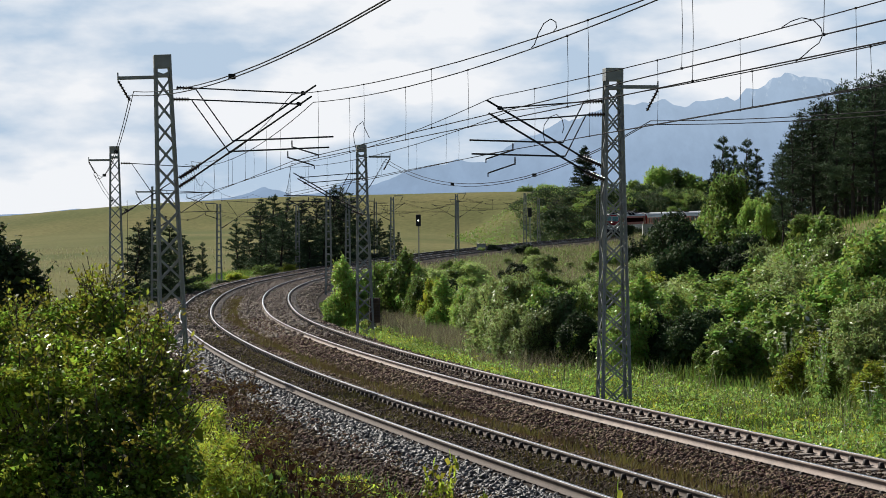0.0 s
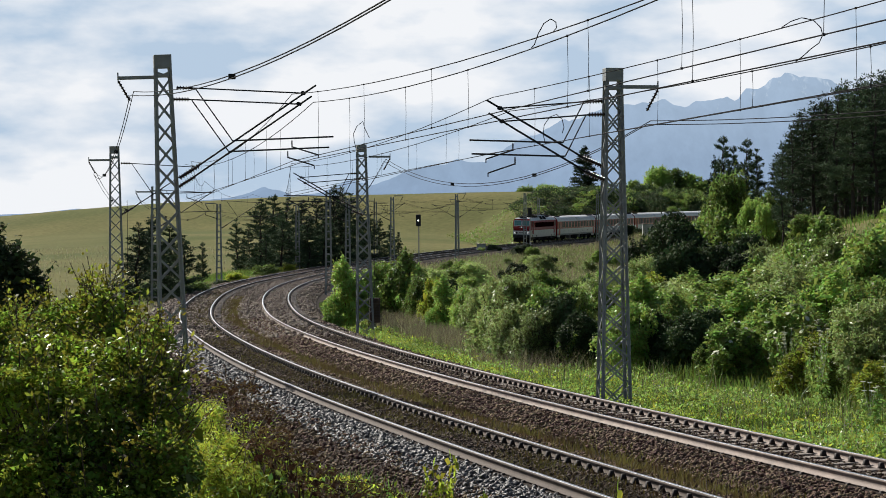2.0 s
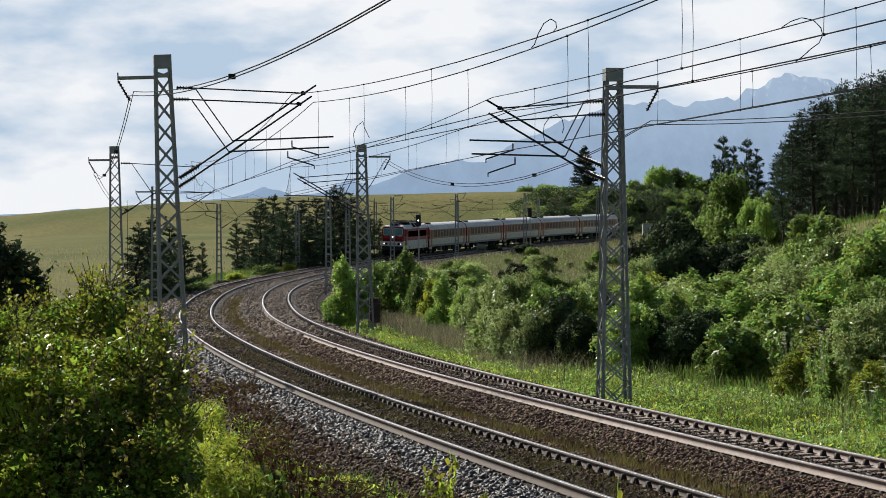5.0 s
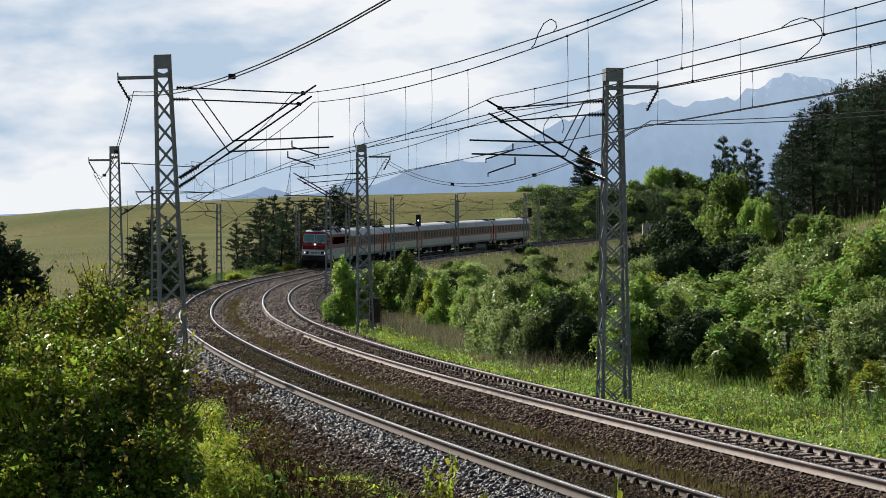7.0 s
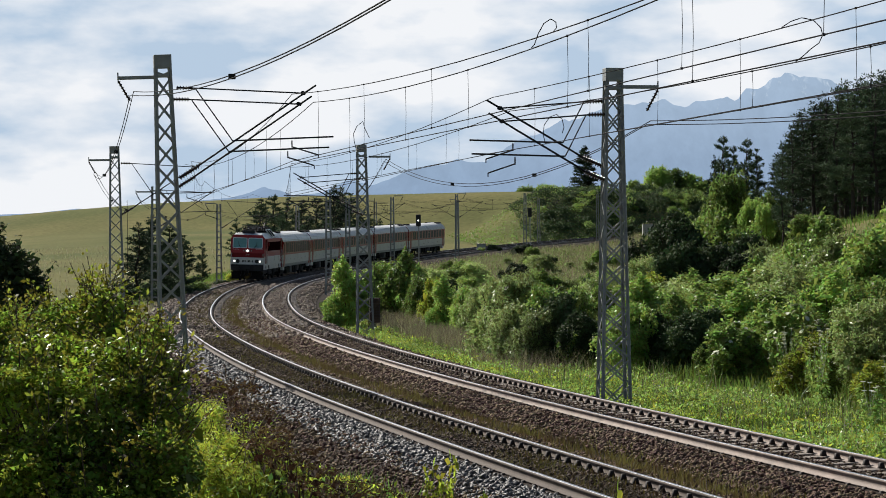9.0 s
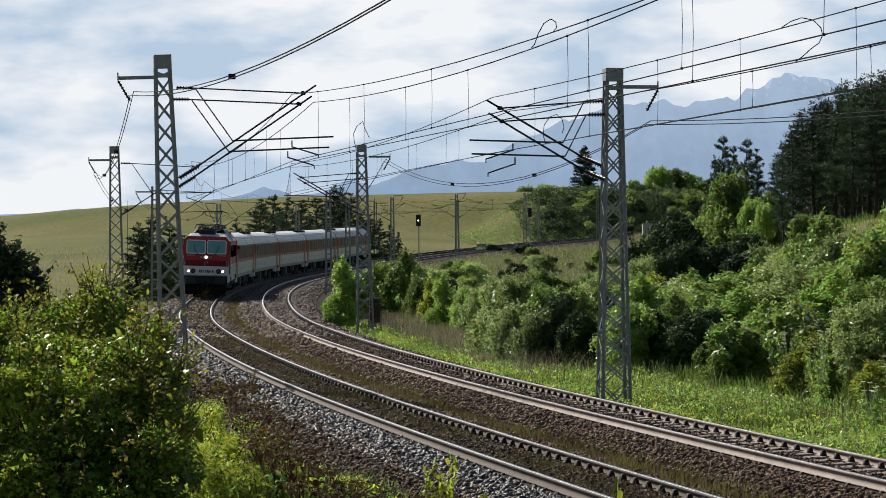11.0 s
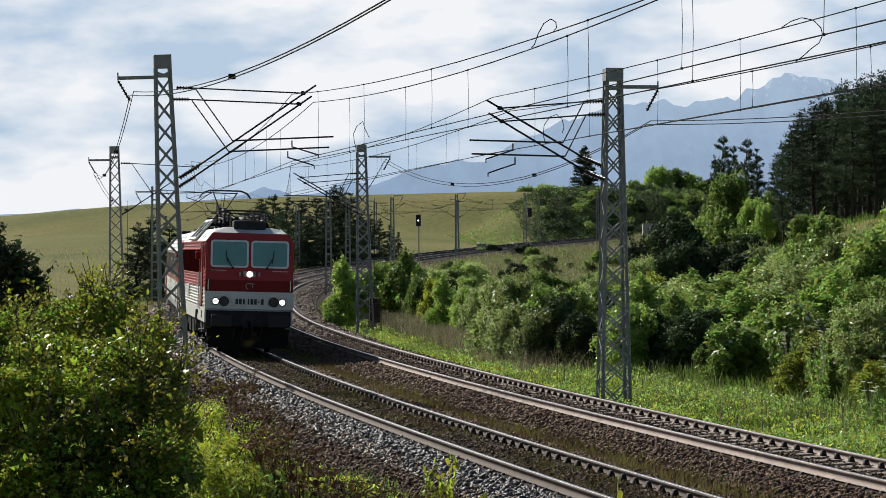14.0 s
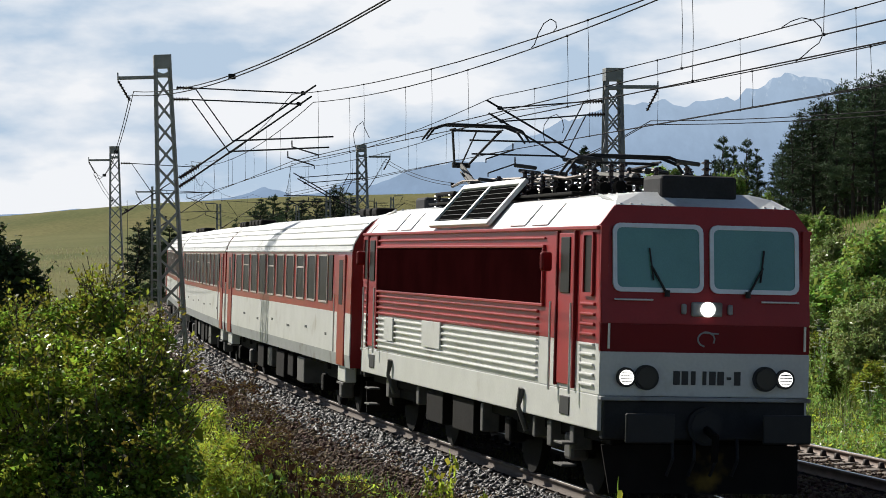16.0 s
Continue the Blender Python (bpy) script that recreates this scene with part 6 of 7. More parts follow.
def build_loco():
    e = thing("electric_locomotive", "red and pale grey electric locomotive hauling coaches, headlamps lit", "locomotive")
    F, HW = 7.75, 1.36                     # half length, half width
    zs, zw, zr, zg = 0.95, 1.39, 2.02, 3.47  # sill foot, white foot, red foot, gutter
    # underframe
    block("underframe", (0, 0, 1.02), (2.3, 2 * F - 0.3, 0.5), M_UNDER, e, bevel=0.03)
    for sx in (-1, 1):
        block("sill", (sx * (HW - 0.05), 0, (zs + zw) / 2), (0.10, 2 * F - 0.1, zw - zs), M_WHITE, e, "pale grey sill", bevel=0.015)
        block("white_side_panel", (sx * (HW - 0.045), 0, (zw + zr) / 2), (0.09, 2 * F - 0.12, zr - zw), M_WHITE, e, "pale grey ribbed side panel", bevel=0.006)
        block("red_side_panel", (sx * (HW - 0.05), 0, (zr + zg) / 2), (0.10, 2 * F - 0.12, zg - zr), M_RED, e, "red upper side panel", bevel=0.006)
        x = sx * (HW + 0.012)
        for k in range(10):
            z = 1.47 + k * 0.098
            mat = M_WHITE if z < zr - 0.01 else M_RED
            bm = bmesh.new()
            box(bm, (x, -0.75, z), (0.045, 11.1, 0.038), 0.014)
            part("side_rib", bm, mat, e)
        for k in range(9):
            z = 1.50 + k * 0.125
            block("cab_rib", (x, F - 0.55, z), (0.04, 0.62, 0.04), M_WHITE if z < zr else M_RED, e, bevel=0.013)
            block("cab_rib", (x, -F + 0.45, z), (0.04, 0.45, 0.04), M_WHITE if z < zr else M_RED, e, bevel=0.013)
        # long dark grille window with a pale frame
        block("grille_window", (sx * (HW + 0.008), -0.62, 2.83), (0.03, 11.25, 0.74), M_GRILLE, e, "long dark maroon glazed grille", bevel=0.008)
        bm = bmesh.new()
        for z in (2.44, 3.22):
            box(bm, (x, -0.62, z), (0.06, 11.4, 0.045), 0.012)
        for y in (-6.28, 5.04):
            box(bm, (x, y, 2.83), (0.06, 0.05, 0.74), 0.012)
        part("grille_frame", bm, M_RED, e)
        block("gutter", (sx * (HW + 0.01), 0, zg - 0.02), (0.07, 2 * F - 0.25, 0.05), M_RED, e, bevel=0.012)
        block("upper_bead", (x, -0.6, 3.33), (0.035, 11.4, 0.03), M_RED, e, bevel=0.01)
        # service hatches
        block("hatch", (sx * (HW + 0.035), -1.7, 1.82), (0.03, 1.35, 0.42), M_WHITE, e, bevel=0.006)
        block("hatch", (sx * (HW + 0.035), -5.1, 1.80), (0.03, 0.75, 0.40), M_WHITE, e, bevel=0.006)
        # cab doors, recessed between dark jambs
        for y0 in (F - 1.55, -F + 1.05):
            d = block("cab_door", (sx * (HW + 0.012), y0, 2.42), (0.03, 0.72, 1.94), M_RED, e, "red cab door", bevel=0.01)
            block("door_window", (sx * 0.022, 0.0, 0.0), (0.02, 0.42, 0.72), M_GLASS_DARK, d, bevel=0.03)
            d.data.transform(Matrix.Translation((0, 0, 0)))
            w = [c for c in d.children][0]
            w.location = (sx * (HW + 0.012), y0, 2.98)
            block("door_jamb", (sx * (HW + 0.02), y0 - 0.42, 2.42), (0.05, 0.06, 2.0), M_DARKRED, e, bevel=0.01)
            block("door_jamb", (sx * (HW + 0.02), y0 + 0.42, 2.42), (0.05, 0.06, 2.0), M_DARKRED, e, bevel=0.01)
            for dy in (-0.50, 0.50):
                rod("handrail", (sx * (HW + 0.09), y0 + dy, 1.35), (sx * (HW + 0.09), y0 + dy, 2.5), 0.017, M_ALU, e, "bright handrail")
            # no hollow is cut: a flat black plate paints the recess's shade
            block("step_recess", (sx * (HW + 0.004), y0, 1.18), (0.02, 0.45, 0.24), M_BLACK, e, bevel=0.01)
            for z in (0.42, 0.70):
                block("step", (sx * (HW - 0.02), y0, z), (0.20, 0.42, 0.03), M_PALEBOX, e, bevel=0.006)
            block("mirror", (sx * (HW + 0.13), y0 - 0.62, 3.02), (0.16, 0.10, 0.26), M_DARKRED, e, "dark red side mirror", bevel=0.04)
        for y0 in (F - 0.55, -F + 0.4):
            bm = framed(bmesh.new(), 0.46, 0.80, 0.045, 0.03, Matrix.Translation((sx * (HW + 0.005), y0, 3.0)) @ Matrix.Rotation(radians(90 * sx), 4, "Z"), 0.05)
            fr = part("cab_side_window", bm, M_RED, e)
            block("pane", (sx * (HW + 0.006), y0, 3.0), (0.015, 0.40, 0.74), M_GLASS_DARK, fr, bevel=0.004)
        # small gear under the sill
        for y, h, w_, m_ in ((5.2, 0.34, 0.22, M_PALEBOX), (4.4, 0.28, 0.14, M_PALEBOX), (1.4, 0.42, 0.16, M_PALEBOX), (-3.1, 0.30, 0.2, M_PALEBOX), (-5.6, 0.32, 0.25, M_PALEBOX), (0.2, 0.5, 1.4, M_UNDER), (-1.8, 0.5, 1.2, M_UNDER), (6.3, 0.3, 0.2, M_PALEBOX)):
            block("equipment_box", (sx * 1.16, y, 0.92 - h / 2), (0.26, w_, h), m_, e, bevel=0.02)
        for y in (4.1, -4.9):
            bm = bmesh.new()
            tube(bm, (sx * (HW + 0.03), y, 1.28), (sx * (HW + 0.06), y - 0.05, 1.02), 0.05, 8, 0.03)
            tube(bm, (sx * (HW + 0.06), y - 0.05, 1.02), (sx * (HW - 0.05), y, 0.7), 0.035, 8)
            part("sand_pipe", bm, M_PALEBOX, e)
    # fronts: lower white plate, deep red band, upper part leaning back
    for way in (1, -1):
        y = way * F
        c = e

        def pl(name, pts, mat, label="", t=0.08, own=c):
            bm = plate(bmesh.new(), [Vector(q) for q in pts], t, (0, -way, 0))
            bmesh.ops.bevel(bm, geom=bm.edges[:], offset=0.012, segments=2, affect="EDGES", clamp_overlap=True)
            return part(name, bm, mat, own, label)
        pl("white_front_panel", [(-HW, y, zw), (HW, y, zw), (HW, y, 1.93), (-HW, y, 1.93)], M_WHITE, "pale grey lower front")
        pl("red_front_band", [(-HW, y, 1.93), (HW, y, 1.93), (HW, y, 2.28), (-HW, y, 2.28)], M_DARKRED, "deep red front band")
        lean = 0.16
        zt = 3.74

        def yl(z):
            return y - way * lean * (z - 2.28) / (zt - 2.28)
        # the sky's reflection is put in as a lighter red than the band
        pl("upper_front", [(-HW, y, 2.28), (HW, y, 2.28), (HW, yl(3.48), 3.48), (HW - 0.20, yl(zt), zt), (-HW + 0.20, yl(zt), zt), (-HW, yl(3.48), 3.48)], M_RED, "red upper front with two windscreens")
        tilt = Matrix.Rotation(way * math.atan2(lean, zt - 2.28), 4, "X")
        for sx in (-1, 1):
            zc = 3.09
            m = Matrix.Translation((sx * 0.625, yl(zc) + way * 0.004, zc)) @ tilt @ Matrix.Rotation(0 if way < 0 else math.pi, 4, "Z")
            fr = part("windscreen", framed(bmesh.new(), 1.17, 0.85, 0.055, 0.035, m, 0.10), M_ALU, c, "windscreen with bright rounded frame")
            bm = bmesh.new()
            box(bm, (0, -0.012, 0), (1.10, 0.02, 0.78), 0.006)
            bmesh.ops.transform(bm, matrix=m, verts=bm.verts[:])
            part("pane", bm, M_GLASS_TEAL, fr, "blue-green glass with the sky's reflection painted in")
            bm = bmesh.new()
            a = m @ Vector((sx * way * 0.10, -0.06, -0.45))
            b_ = m @ Vector((sx * way * -0.10, -0.06, -0.10))
            b2 = m @ Vector((sx * way * -0.12, -0.05, 0.12))
            tube(bm, a, b_, 0.016, 6)
            tube(bm, m @ Vector((sx * way * -0.07, -0.05, -0.28)), b2, 0.012, 6)
            tube(bm, a + Vector((0, 0, -0.03)), a + Vector((0, 0, 0.05)), 0.035, 8)
            part("wiper", bm, M_BLACK, c, "black windscreen wiper")
            block("front_rail", (sx * 0.95, yl(2.58) + way * 0.05, 2.575), (0.50, 0.03, 0.025), M_ALU, c, bevel=0.008)
            rod("handrail", (sx * 1.27, y + way * 0.06, 1.97), (sx * 1.27, y + way * 0.06, 2.28), 0.016, M_ALU, c)
            # lamps
            for xx, r, mat, lab in ((1.03, 0.092, M_HEADLAMP if way > 0 else M_LAMPDARK, "lit round headlamp"), (0.77, 0.125, M_LAMPDARK, "dark round tail lamp")):
                lamp = rod("lamp_ring", (sx * xx, y - way * 0.01, 1.62), (sx * xx, y + way * 0.055, 1.62), r + 0.03, M_BLACK, c, "black lamp ring", 24)
                rod("lens", (sx * xx, y + way * 0.05, 1.62), (sx * xx, y + way * 0.068, 1.62), r, mat, lamp, lab, 24)
                if mat == M_HEADLAMP:
                    for dz in (-0.054, -0.018, 0.018, 0.054):
                        block("lens_rib", (sx * xx, y + way * 0.069, 1.62 + dz), (2 * math.sqrt(r * r - dz * dz) - 0.02, 0.006, 0.011), M_BEAM, lamp, bevel=0.002)
            block("marker_lamp", (sx * 0.30, yl(2.47) + way * 0.03, 2.47), (0.06, 0.07, 0.13), M_GREYSILL, c, bevel=0.02)
        # top lamp
        block("lamp_box", (0, yl(2.47) + way * 0.015, 2.47), (0.40, 0.07, 0.18), M_GREYSILL, c, "grey box of the top lamp", bevel=0.025)
        rod("top_lamp", (0, yl(2.47) + way * 0.045, 2.47), (0, yl(2.47) + way * 0.075, 2.47), 0.095, M_HEADLAMP if way > 0 else M_LAMPDARK, c, "lit round top lamp", 24)
        # emblem and fleet marking as plain shapes
        bm = bmesh.new()
        for k in range(9):
            a0, a1 = radians(210 - 32 * k), radians(210 - 32 * (k + 1))
            tube(bm, (0.11 * math.cos(a0), y + way * 0.006, 2.10 + 0.09 * math.sin(a0)), (0.11 * math.cos(a1), y + way * 0.006, 2.10 + 0.09 * math.sin(a1)), 0.011, 6)
        tube(bm, (-0.16 * way, y + way * 0.006, 2.17), (0.02, y + way * 0.006, 2.18), 0.010, 6)
        part("emblem", bm, M_GREYSILL, c, "plain looped grey emblem")
        for xx, ww in ((-0.345, 0.085), (-0.245, 0.085), (-0.145, 0.06), (-0.01, 0.05), (0.085, 0.085), (0.185, 0.085), (0.285, 0.06), (0.385, 0.085)):
            hh = 0.035 if xx == 0.285 else 0.17
            block("marking_bar", (way * -xx * 1.08, y + way * 0.006, 1.62), (ww, 0.008, hh), M_NUMBER, c, bevel=0.002)
        # buffer beam, apron and plough
        block("step_plate", (0, y + way * 0.03, zw - 0.03), (2 * HW, 0.12, 0.05), M_GREYSILL, c, "grey step over the buffer beam", bevel=0.012)
        block("buffer_beam", (0, y - way * 0.06, 1.10), (2 * HW - 0.1, 0.16, 0.50), M_BEAM, c, "grey buffer beam", bevel=0.03)
        rod("coupling_ring", (0, y, 1.03), (0, y + way * 0.10, 1.03), 0.24, M_BEAM, c, sides=20)
        rod("coupling_pocket", (0, y + way * 0.08, 1.03), (0, y + way * 0.115, 1.03), 0.205, M_BLACK, c, sides=8)
        bm = bmesh.new()
        tube(bm, (0, y + way * 0.05, 1.0), (0, y + way * 0.45, 0.92), 0.05, 8)
        tube(bm, (0, y + way * 0.45, 0.95), (0, y + way * 0.42, 0.62), 0.045, 8)
        part("coupling_hook", bm, M_UNDER, c)
        for k in range(4):
            xx = -0.42 + 0.28 * k
            bm = bmesh.new()
            tube(bm, (xx, y + way * 0.03, 0.88), (xx + 0.03, y + way * 0.16, 0.62), 0.022, 7)
            tube(bm, (xx + 0.03, y + way * 0.16, 0.62), (xx + 0.08, y + way * 0.08, 0.42), 0.022, 7)
            part("air_hose", bm, M_BLACK, c, "black air hose")
        bm = plate(bmesh.new(), [Vector((-1.28, y - way * 0.12, 0.78)), Vector((1.28, y - way * 0.12, 0.78)), Vector((1.22, y + way * 0.06, 0.20)), Vector((-1.22, y + way * 0.06, 0.20))], 0.03, (0, -way, 0))
        part("snowplough", bm, M_PLOUGH, c, "dirty dark plough with yellow edge")
        buffers(c, y, way)
    # roof: sloping shoulders and a flat top
    prof = [(-HW, zg), (-1.02, 3.86), (-0.7, 3.92), (0.7, 3.92), (1.02, 3.86), (HW, zg)]
    solid("roof", [(-HW, zg - 0.02)] + prof[1:-1] + [(HW, zg - 0.02)], -F + 0.55, F - 0.55, M_ROOFWHITE, e, "white painted roof with sloping shoulders")
    for way in (1, -1):
        bm = bmesh.new()
        a = [bm.verts.new((x, way * (F - 0.55), z)) for x, z in prof]
        b = [bm.verts.new((x, way * (F - 0.17), z)) for x, z in ((-HW, zg), (-1.17, 3.72), (-0.7, 3.735), (0.7, 3.735), (1.17, 3.72), (HW, zg))]
        for k in range(5):
            bm.faces.new((a[k], a[k + 1], b[k + 1], b[k]))
        bmesh.ops.recalc_face_normals(bm, faces=bm.faces[:])
        part("cab_roof", bm, M_ROOFWHITE, e, "white ribbed cab roof")
        for sx in (-1, 1):
            for k in range(5):
                xx = sx * (0.55 + 0.13 * k)
                bar_ = bar(bmesh.new(), (xx * 0.97, way * (F - 1.3), 3.925 - 0.01 * k), (xx, way * (F - 0.22), 3.75), 0.03, 0.03)
                part("roof_rib", bar_, M_ROOFWHITE, e)
        block("air_conditioner", (0, way * (F - 0.80), 3.98), (1.0, 0.8, 0.32), M_BEAM, e, "dark roof air conditioner", bevel=0.05)
    for sx in (-1, 1):
        slope = math.atan2(3.86 - zg, HW - 1.02)
        # louvre panel leaning on the shoulder
        lv = new("louvre_panel")
        lv.parent = e
        lv.matrix_basis = Matrix.Translation((sx * 1.09, -0.1, 3.875)) @ Matrix.Rotation(sx * slope, 4, "Y")
        for dy in (-1.9, 0.0, 1.9):
            block("frame_bar", (0, dy, 0), (0.86, 0.12, 0.07), M_ROOFWHITE, lv, bevel=0.01)
        for dx in (-0.40, 0.40):
            block("frame_bar", (dx, 0, 0), (0.10, 3.9, 0.07), M_ROOFWHITE, lv, bevel=0.01)
        # flat black sheet: painted shade for the depth between the slats
        block("backing", (0, 0, -0.02), (0.78, 3.7, 0.03), M_DEPTH, lv, bevel=0)
        for dy in (-0.95, 0.95):
            for k in range(7):
                block("louvre_slat", (-0.30 + 0.1 * k, dy, 0.004), (0.012, 1.72, 0.006), M_BEAM, lv, bevel=0.002)
        for yy in (3.4, 4.6, -4.2, -5.4):
            q = block("roof_hatch", (0, 0, 0), (0.40, 0.8, 0.02), M_ROOFWHITE, e, bevel=0.008)
            q.matrix_basis = Matrix.Translation((sx * 1.20, yy, 3.657)) @ Matrix.Rotation(sx * slope, 4, "Y")
    # roof gear: insulators, switches, busbars, resistors
    rng = np.random.default_rng(4)
    for k in range(26):
        y = -3.4 + 0.37 * k
        for sx in (-1, 1):
            if rng.random() < 0.18:
                continue
            h = rng.uniform(0.26, 0.5)
            x = sx * rng.uniform(0.25, 0.66)
            bm = bmesh.new()
            insulator(bm, (x, y, 3.9), (x, y, 3.92 + h), 0.075, 6)
            part("insulator", bm, M_INSUL, e, "dark ribbed roof insulator")
            if k % 3 == 0:
                rod("terminal_bar", (x - 0.16, y, 3.95 + h), (x + 0.22, y + 0.25, 3.97 + h), 0.03, M_BLACK, e)
        if k % 2:
            rod("cable_drum", (0.62, y, 4.02), (0.62, y + 0.16, 4.02), 0.075, M_DEPTH, e, "black round roof fitting", 14)
            rod("cable_drum", (-0.62, y, 4.02), (-0.62, y + 0.16, 4.02), 0.075, M_DEPTH, e, "black round roof fitting", 14)
    for sx in (-0.45, 0.0, 0.45):
        bm = bmesh.new()
        pts = [Vector((sx, -4.6, 4.28))] + [Vector((sx + rng.uniform(-0.12, 0.12), -4.6 + 1.1 * (k + 1), 4.26 + rng.uniform(-0.06, 0.10))) for k in range(8)]
        loops = [[bm.verts.new(q + Vector((math.cos(k * 1.0472) * 0.024, 0, math.sin(k * 1.0472) * 0.024))) for k in range(6)] for q in pts]
        for u, v in zip(loops, loops[1:]):
            for k in range(6):
                bm.faces.new((u[k], u[(k + 1) % 6], v[(k + 1) % 6], v[k]))
        part("busbar", bm, M_COPPER, e, "dull copper roof busbar")
    for y, h, w_ in ((1.9, 0.34, 0.5), (0.6, 0.28, 0.7), (-1.2, 0.30, 0.6), (2.9, 0.22, 0.5)):
        block("switch_box", (rng.uniform(-0.2, 0.2), y, 3.93 + h / 2), (0.55, w_, h), M_UNDER, e, bevel=0.04)
    for sx in (-1, 1):
        block("walkway", (sx * 0.78, 0.2, 3.955), (0.28, 9.0, 0.04), M_UNDER, e, "dark roof walkway", bevel=0.008)
    pantograph(e, 4.15, 0.30, 1)
    pantograph(e, -4.85, 1.16, 1)
    bogie(e, 4.15)
    bogie(e, -4.15)
    return e


def build_coach():
    L, HW = 22.35, 1.36
    e = thing("passenger_coach", "red and pale grey passenger coach with a white ribbed roof", "coach", group="coaches of the train")
    H = L / 2
    for sx in (-1, 1):
        solid("lower_side_panel", [(sx * (HW - 0.10), 0.92), (sx * (HW - 0.02), 0.94), (sx * HW, 1.18), (sx * (HW - 0.08), 1.18)], -H + 0.05, H - 0.05, M_GREYSILL, e, "grey lower side")
        solid("white_side_panel", [(sx * (HW - 0.08), 1.18), (sx * HW, 1.18), (sx * HW, 1.97), (sx * (HW - 0.08), 1.97)], -H + 0.05, H - 0.05, M_WHITE, e, "pale grey side")
        solid("red_side_panel", [(sx * (HW - 0.08), 1.97), (sx * HW, 1.97), (sx * (HW - 0.01), 3.14), (sx * (HW - 0.09), 3.14)], -H + 0.05, H - 0.05, M_COACHRED, e, "red window band")
        # tall windows in bright frames
        for k in range(10):
            y = -7.95 + 1.72 * k
            w = new("window")
            w.parent = e
            m = Matrix.Translation((sx * (HW - 0.005), y, 2.60)) @ Matrix.Rotation(radians(90 * sx), 4, "Z")
            part("window_frame", framed(bmesh.new(), 1.22, 0.96, 0.035, 0.025, m, 0.05), M_FRAME, w, "pale window frame")
            block("pane", (sx * (HW - 0.002), y, 2.60), (0.016, 1.17, 0.91), M_GLASS_DARK, w, "dark window glass", bevel=0.003)
            if k % 3 == 1:
                block("transom", (sx * (HW + 0.008), y, 2.80), (0.02, 1.16, 0.035), M_FRAME, w, bevel=0.004)
        block("small_window", (sx * (HW + 0.002), 8.55, 2.62), (0.02, 0.5, 0.9), M_GLASS_DARK, e, "narrow window", bevel=0.01)
        block("small_window", (sx * (HW + 0.002), -9.35, 2.62), (0.02, 0.5, 0.9), M_GLASS_DARK, e, "narrow window", bevel=0.01)
        for y in (H - 1.15, -H + 1.15):
            d = block("door", (sx * (HW + 0.004), y, 2.02), (0.04, 0.86, 2.12), M_COACHRED, e, "red folding door", bevel=0.02)
            block("door_window", (sx * (HW + 0.022), y, 2.55), (0.016, 0.46, 0.86), M_GLASS_DARK, d, bevel=0.006)
            rod("handrail", (sx * (HW + 0.07), y - 0.52, 1.2), (sx * (HW + 0.07), y - 0.52, 2.3), 0.016, M_ALU, e, "bright handrail")
            block("step", (sx * (HW - 0.12), y, 0.62), (0.24, 0.8, 0.04), M_PALEBOX, e, bevel=0.008)
            block("step_box", (sx * (HW - 0.14), y, 0.80), (0.22, 0.95, 0.30), M_WHITE, e, bevel=0.02)
        for k in range(6):
            y = 8.0 - 2.9 * k
            block("side_marking", (sx * (HW + 0.004), y, 1.5 + 0.06 * (k % 2)), (0.006, 0.22 + 0.1 * (k % 3), 0.05), M_NUMBER, e, bevel=0.001)
        block("gutter", (sx * (HW + 0.005), 0, 3.15), (0.05, L - 0.1, 0.04), M_ROOFWHITE, e, bevel=0.01)
        # ribs along the roof's shoulder
        for a, b in ((1.335, 3.27), (1.265, 3.42), (1.165, 3.56), (1.045, 3.68)):
            block("roof_rib", (sx * a, 0, b), (0.03, L - 0.25, 0.03), M_ROOFWHITE, e, bevel=0.008)
    prof = [(1.36, 3.14), (1.33, 3.28), (1.25, 3.44), (1.14, 3.58), (1.0, 3.71), (0.75, 3.84), (0.4, 3.92), (0, 3.95)]
    full = prof + [(-x, z) for x, z in prof[-2::-1]]
    part("roof", extrude_y(bmesh.new(), full, -H + 0.04, H - 0.04), M_ROOFWHITE, e, "white curved roof", smooth=False)
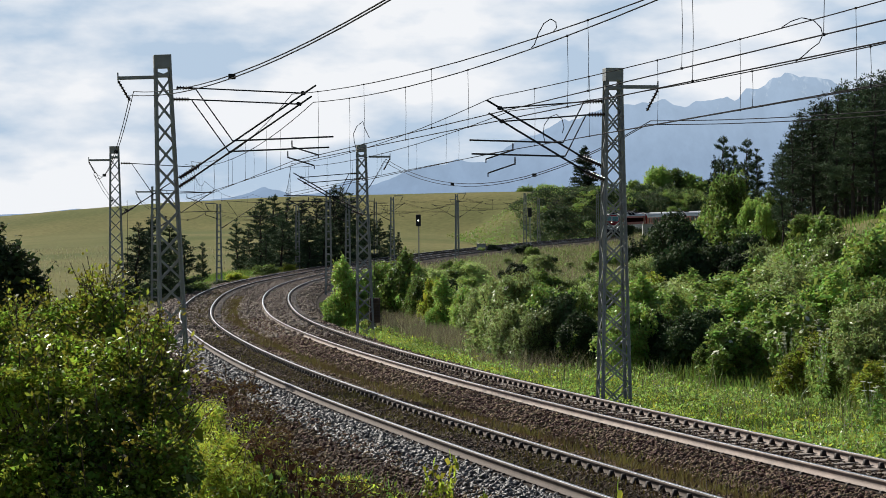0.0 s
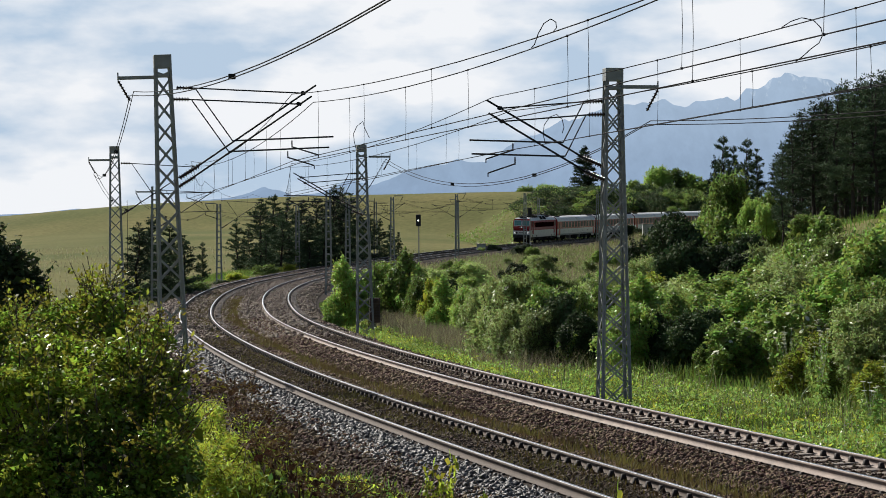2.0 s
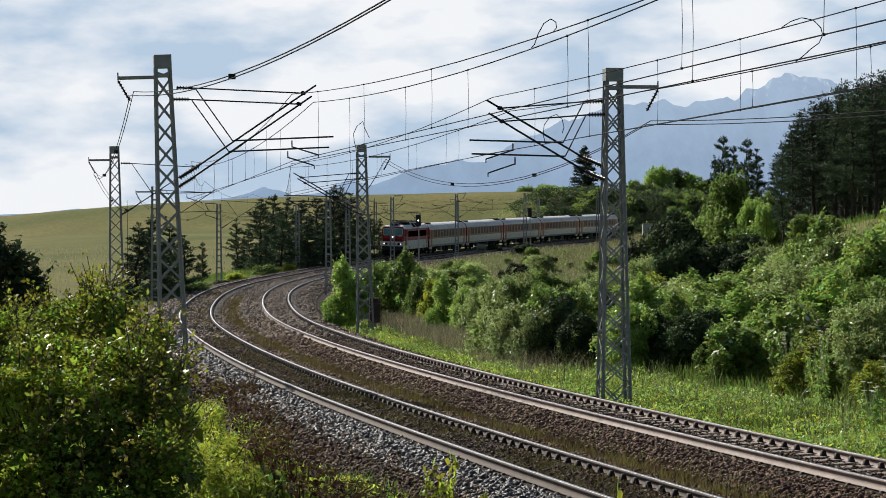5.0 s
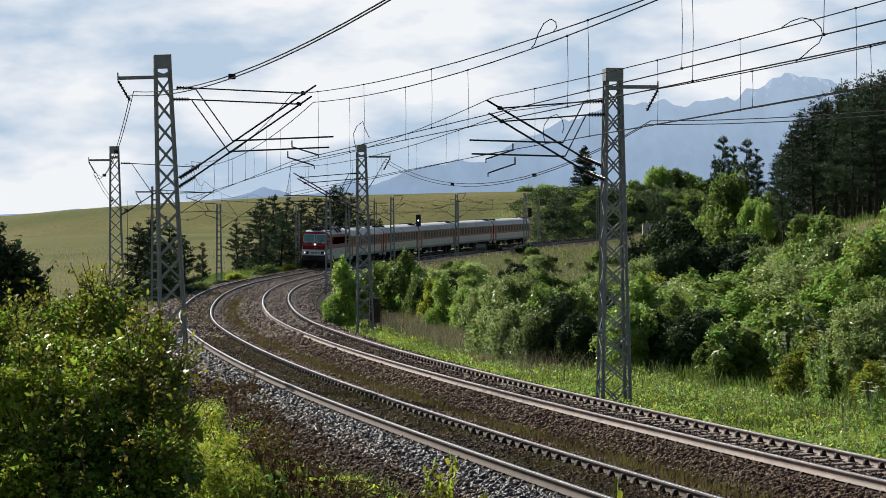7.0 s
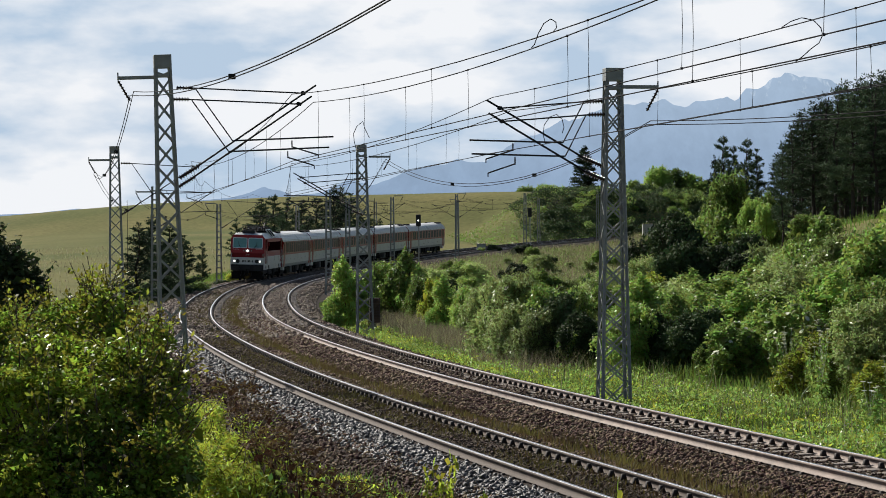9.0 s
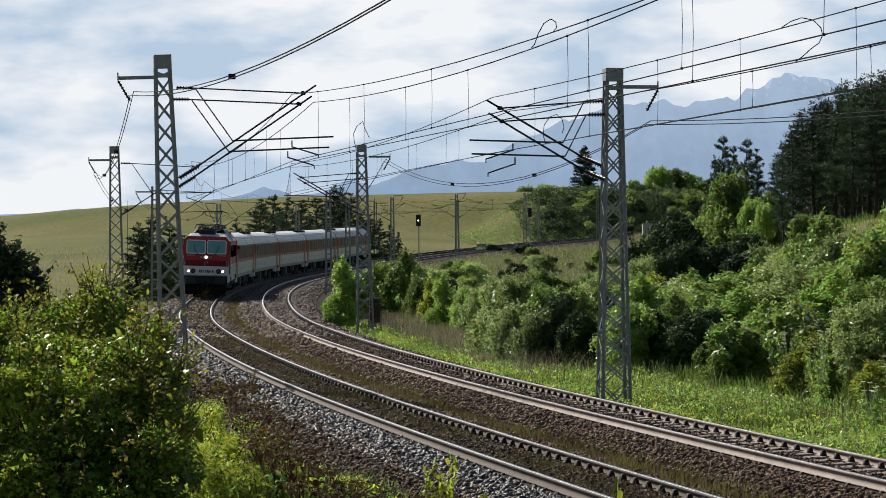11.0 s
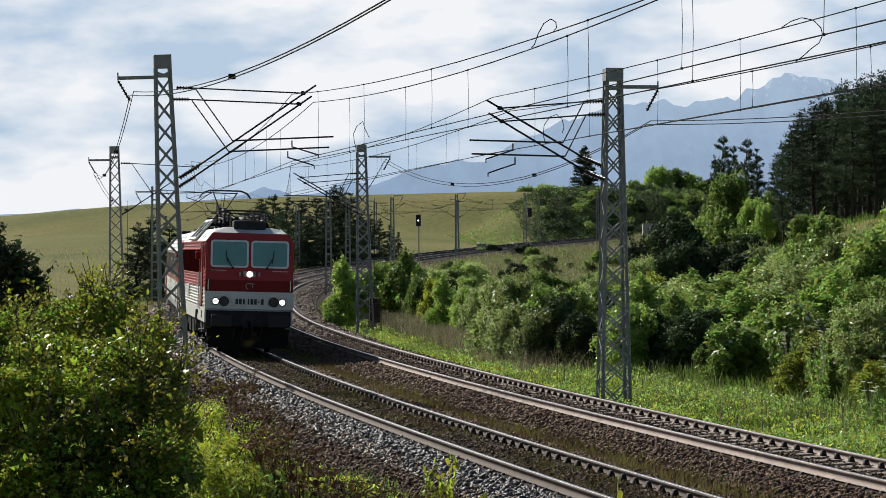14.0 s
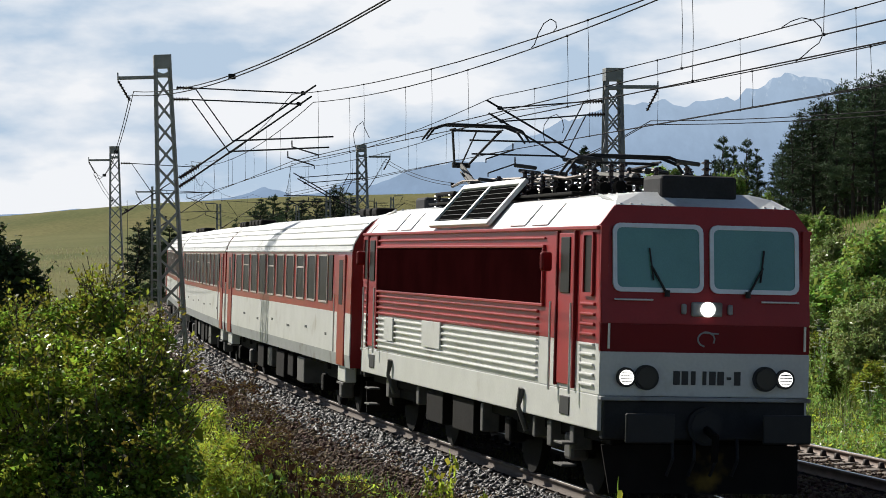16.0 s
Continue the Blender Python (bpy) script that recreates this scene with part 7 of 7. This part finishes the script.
    for way in (1, -1):
        y = way * (H - 0.03)
        bm = plate(bmesh.new(), [Vector((-1.34, y, 0.95)), Vector((1.34, y, 0.95)), Vector((1.34, y, 3.14))] + [Vector((x * 0.985, y, z - 0.012)) for x, z in full[1:-1]] + [Vector((-1.34, y, 3.14))], 0.05, (0, -way, 0))
        part("end_wall", bm, M_DARKRED, e, "dark red end wall")
        for k in range(5):
            block("gangway_bellows", (0, y + way * (0.04 + 0.085 * k), 2.15), (1.15 + 0.12 * (k % 2), 0.075, 2.25 + 0.1 * (k % 2)), M_BLACK, e, "black rubber gangway bellows", bevel=0.03)
        buffers(e, y, way * 0.55)
    # roof vents and coolers
    for y, n in ((H - 1.3, 3), (-H + 2.4, 4)):
        for k in range(n):
            block("roof_vent", (0.55, y - 0.75 * k, 3.92), (0.42, 0.55, 0.16), M_UNDER, e, "dark roof ventilator", bevel=0.05)
            block("roof_vent", (-0.55, y - 0.75 * k, 3.92), (0.42, 0.55, 0.16), M_UNDER, e, "dark roof ventilator", bevel=0.05)
    # underframe
    block("underframe", (0, 0, 0.93), (2.2, L - 0.4, 0.24), M_UNDER, e, bevel=0.02)
    for y, w_, h, m_ in ((3.6, 1.1, 0.55, M_PALEBOX), (1.9, 0.9, 0.5, M_UNDER), (0.1, 1.4, 0.6, M_UNDER), (-1.9, 0.8, 0.45, M_PALEBOX), (-3.7, 1.2, 0.55, M_UNDER)):
        for sx in (-1, 1):
            block("equipment_box", (sx * 1.0, y, 0.86 - h / 2), (0.5, w_, h), m_, e, "underfloor equipment box", bevel=0.03)
    bogie(e, 7.75, 0.46, 2.5)
    bogie(e, -7.75, 0.46, 2.5)
    return e


VEHICLES.append((build_loco(), 0.0, 15.5, 8.3))
_coach = build_coach()
for _k in range(5):
    _c = _coach if _k == 0 else copy_thing(_coach, Matrix())
    VEHICLES.append((_c, 16.3 + 22.83 * _k + 0.24, 22.35, 15.5))


def motions():
    for veh, behind, length, pivots in VEHICLES:
        walk(veh, [(t / 4, vehicle_pose(train_s(t / 4) + behind, length, pivots)) for t in range(0, 65)])


motions()
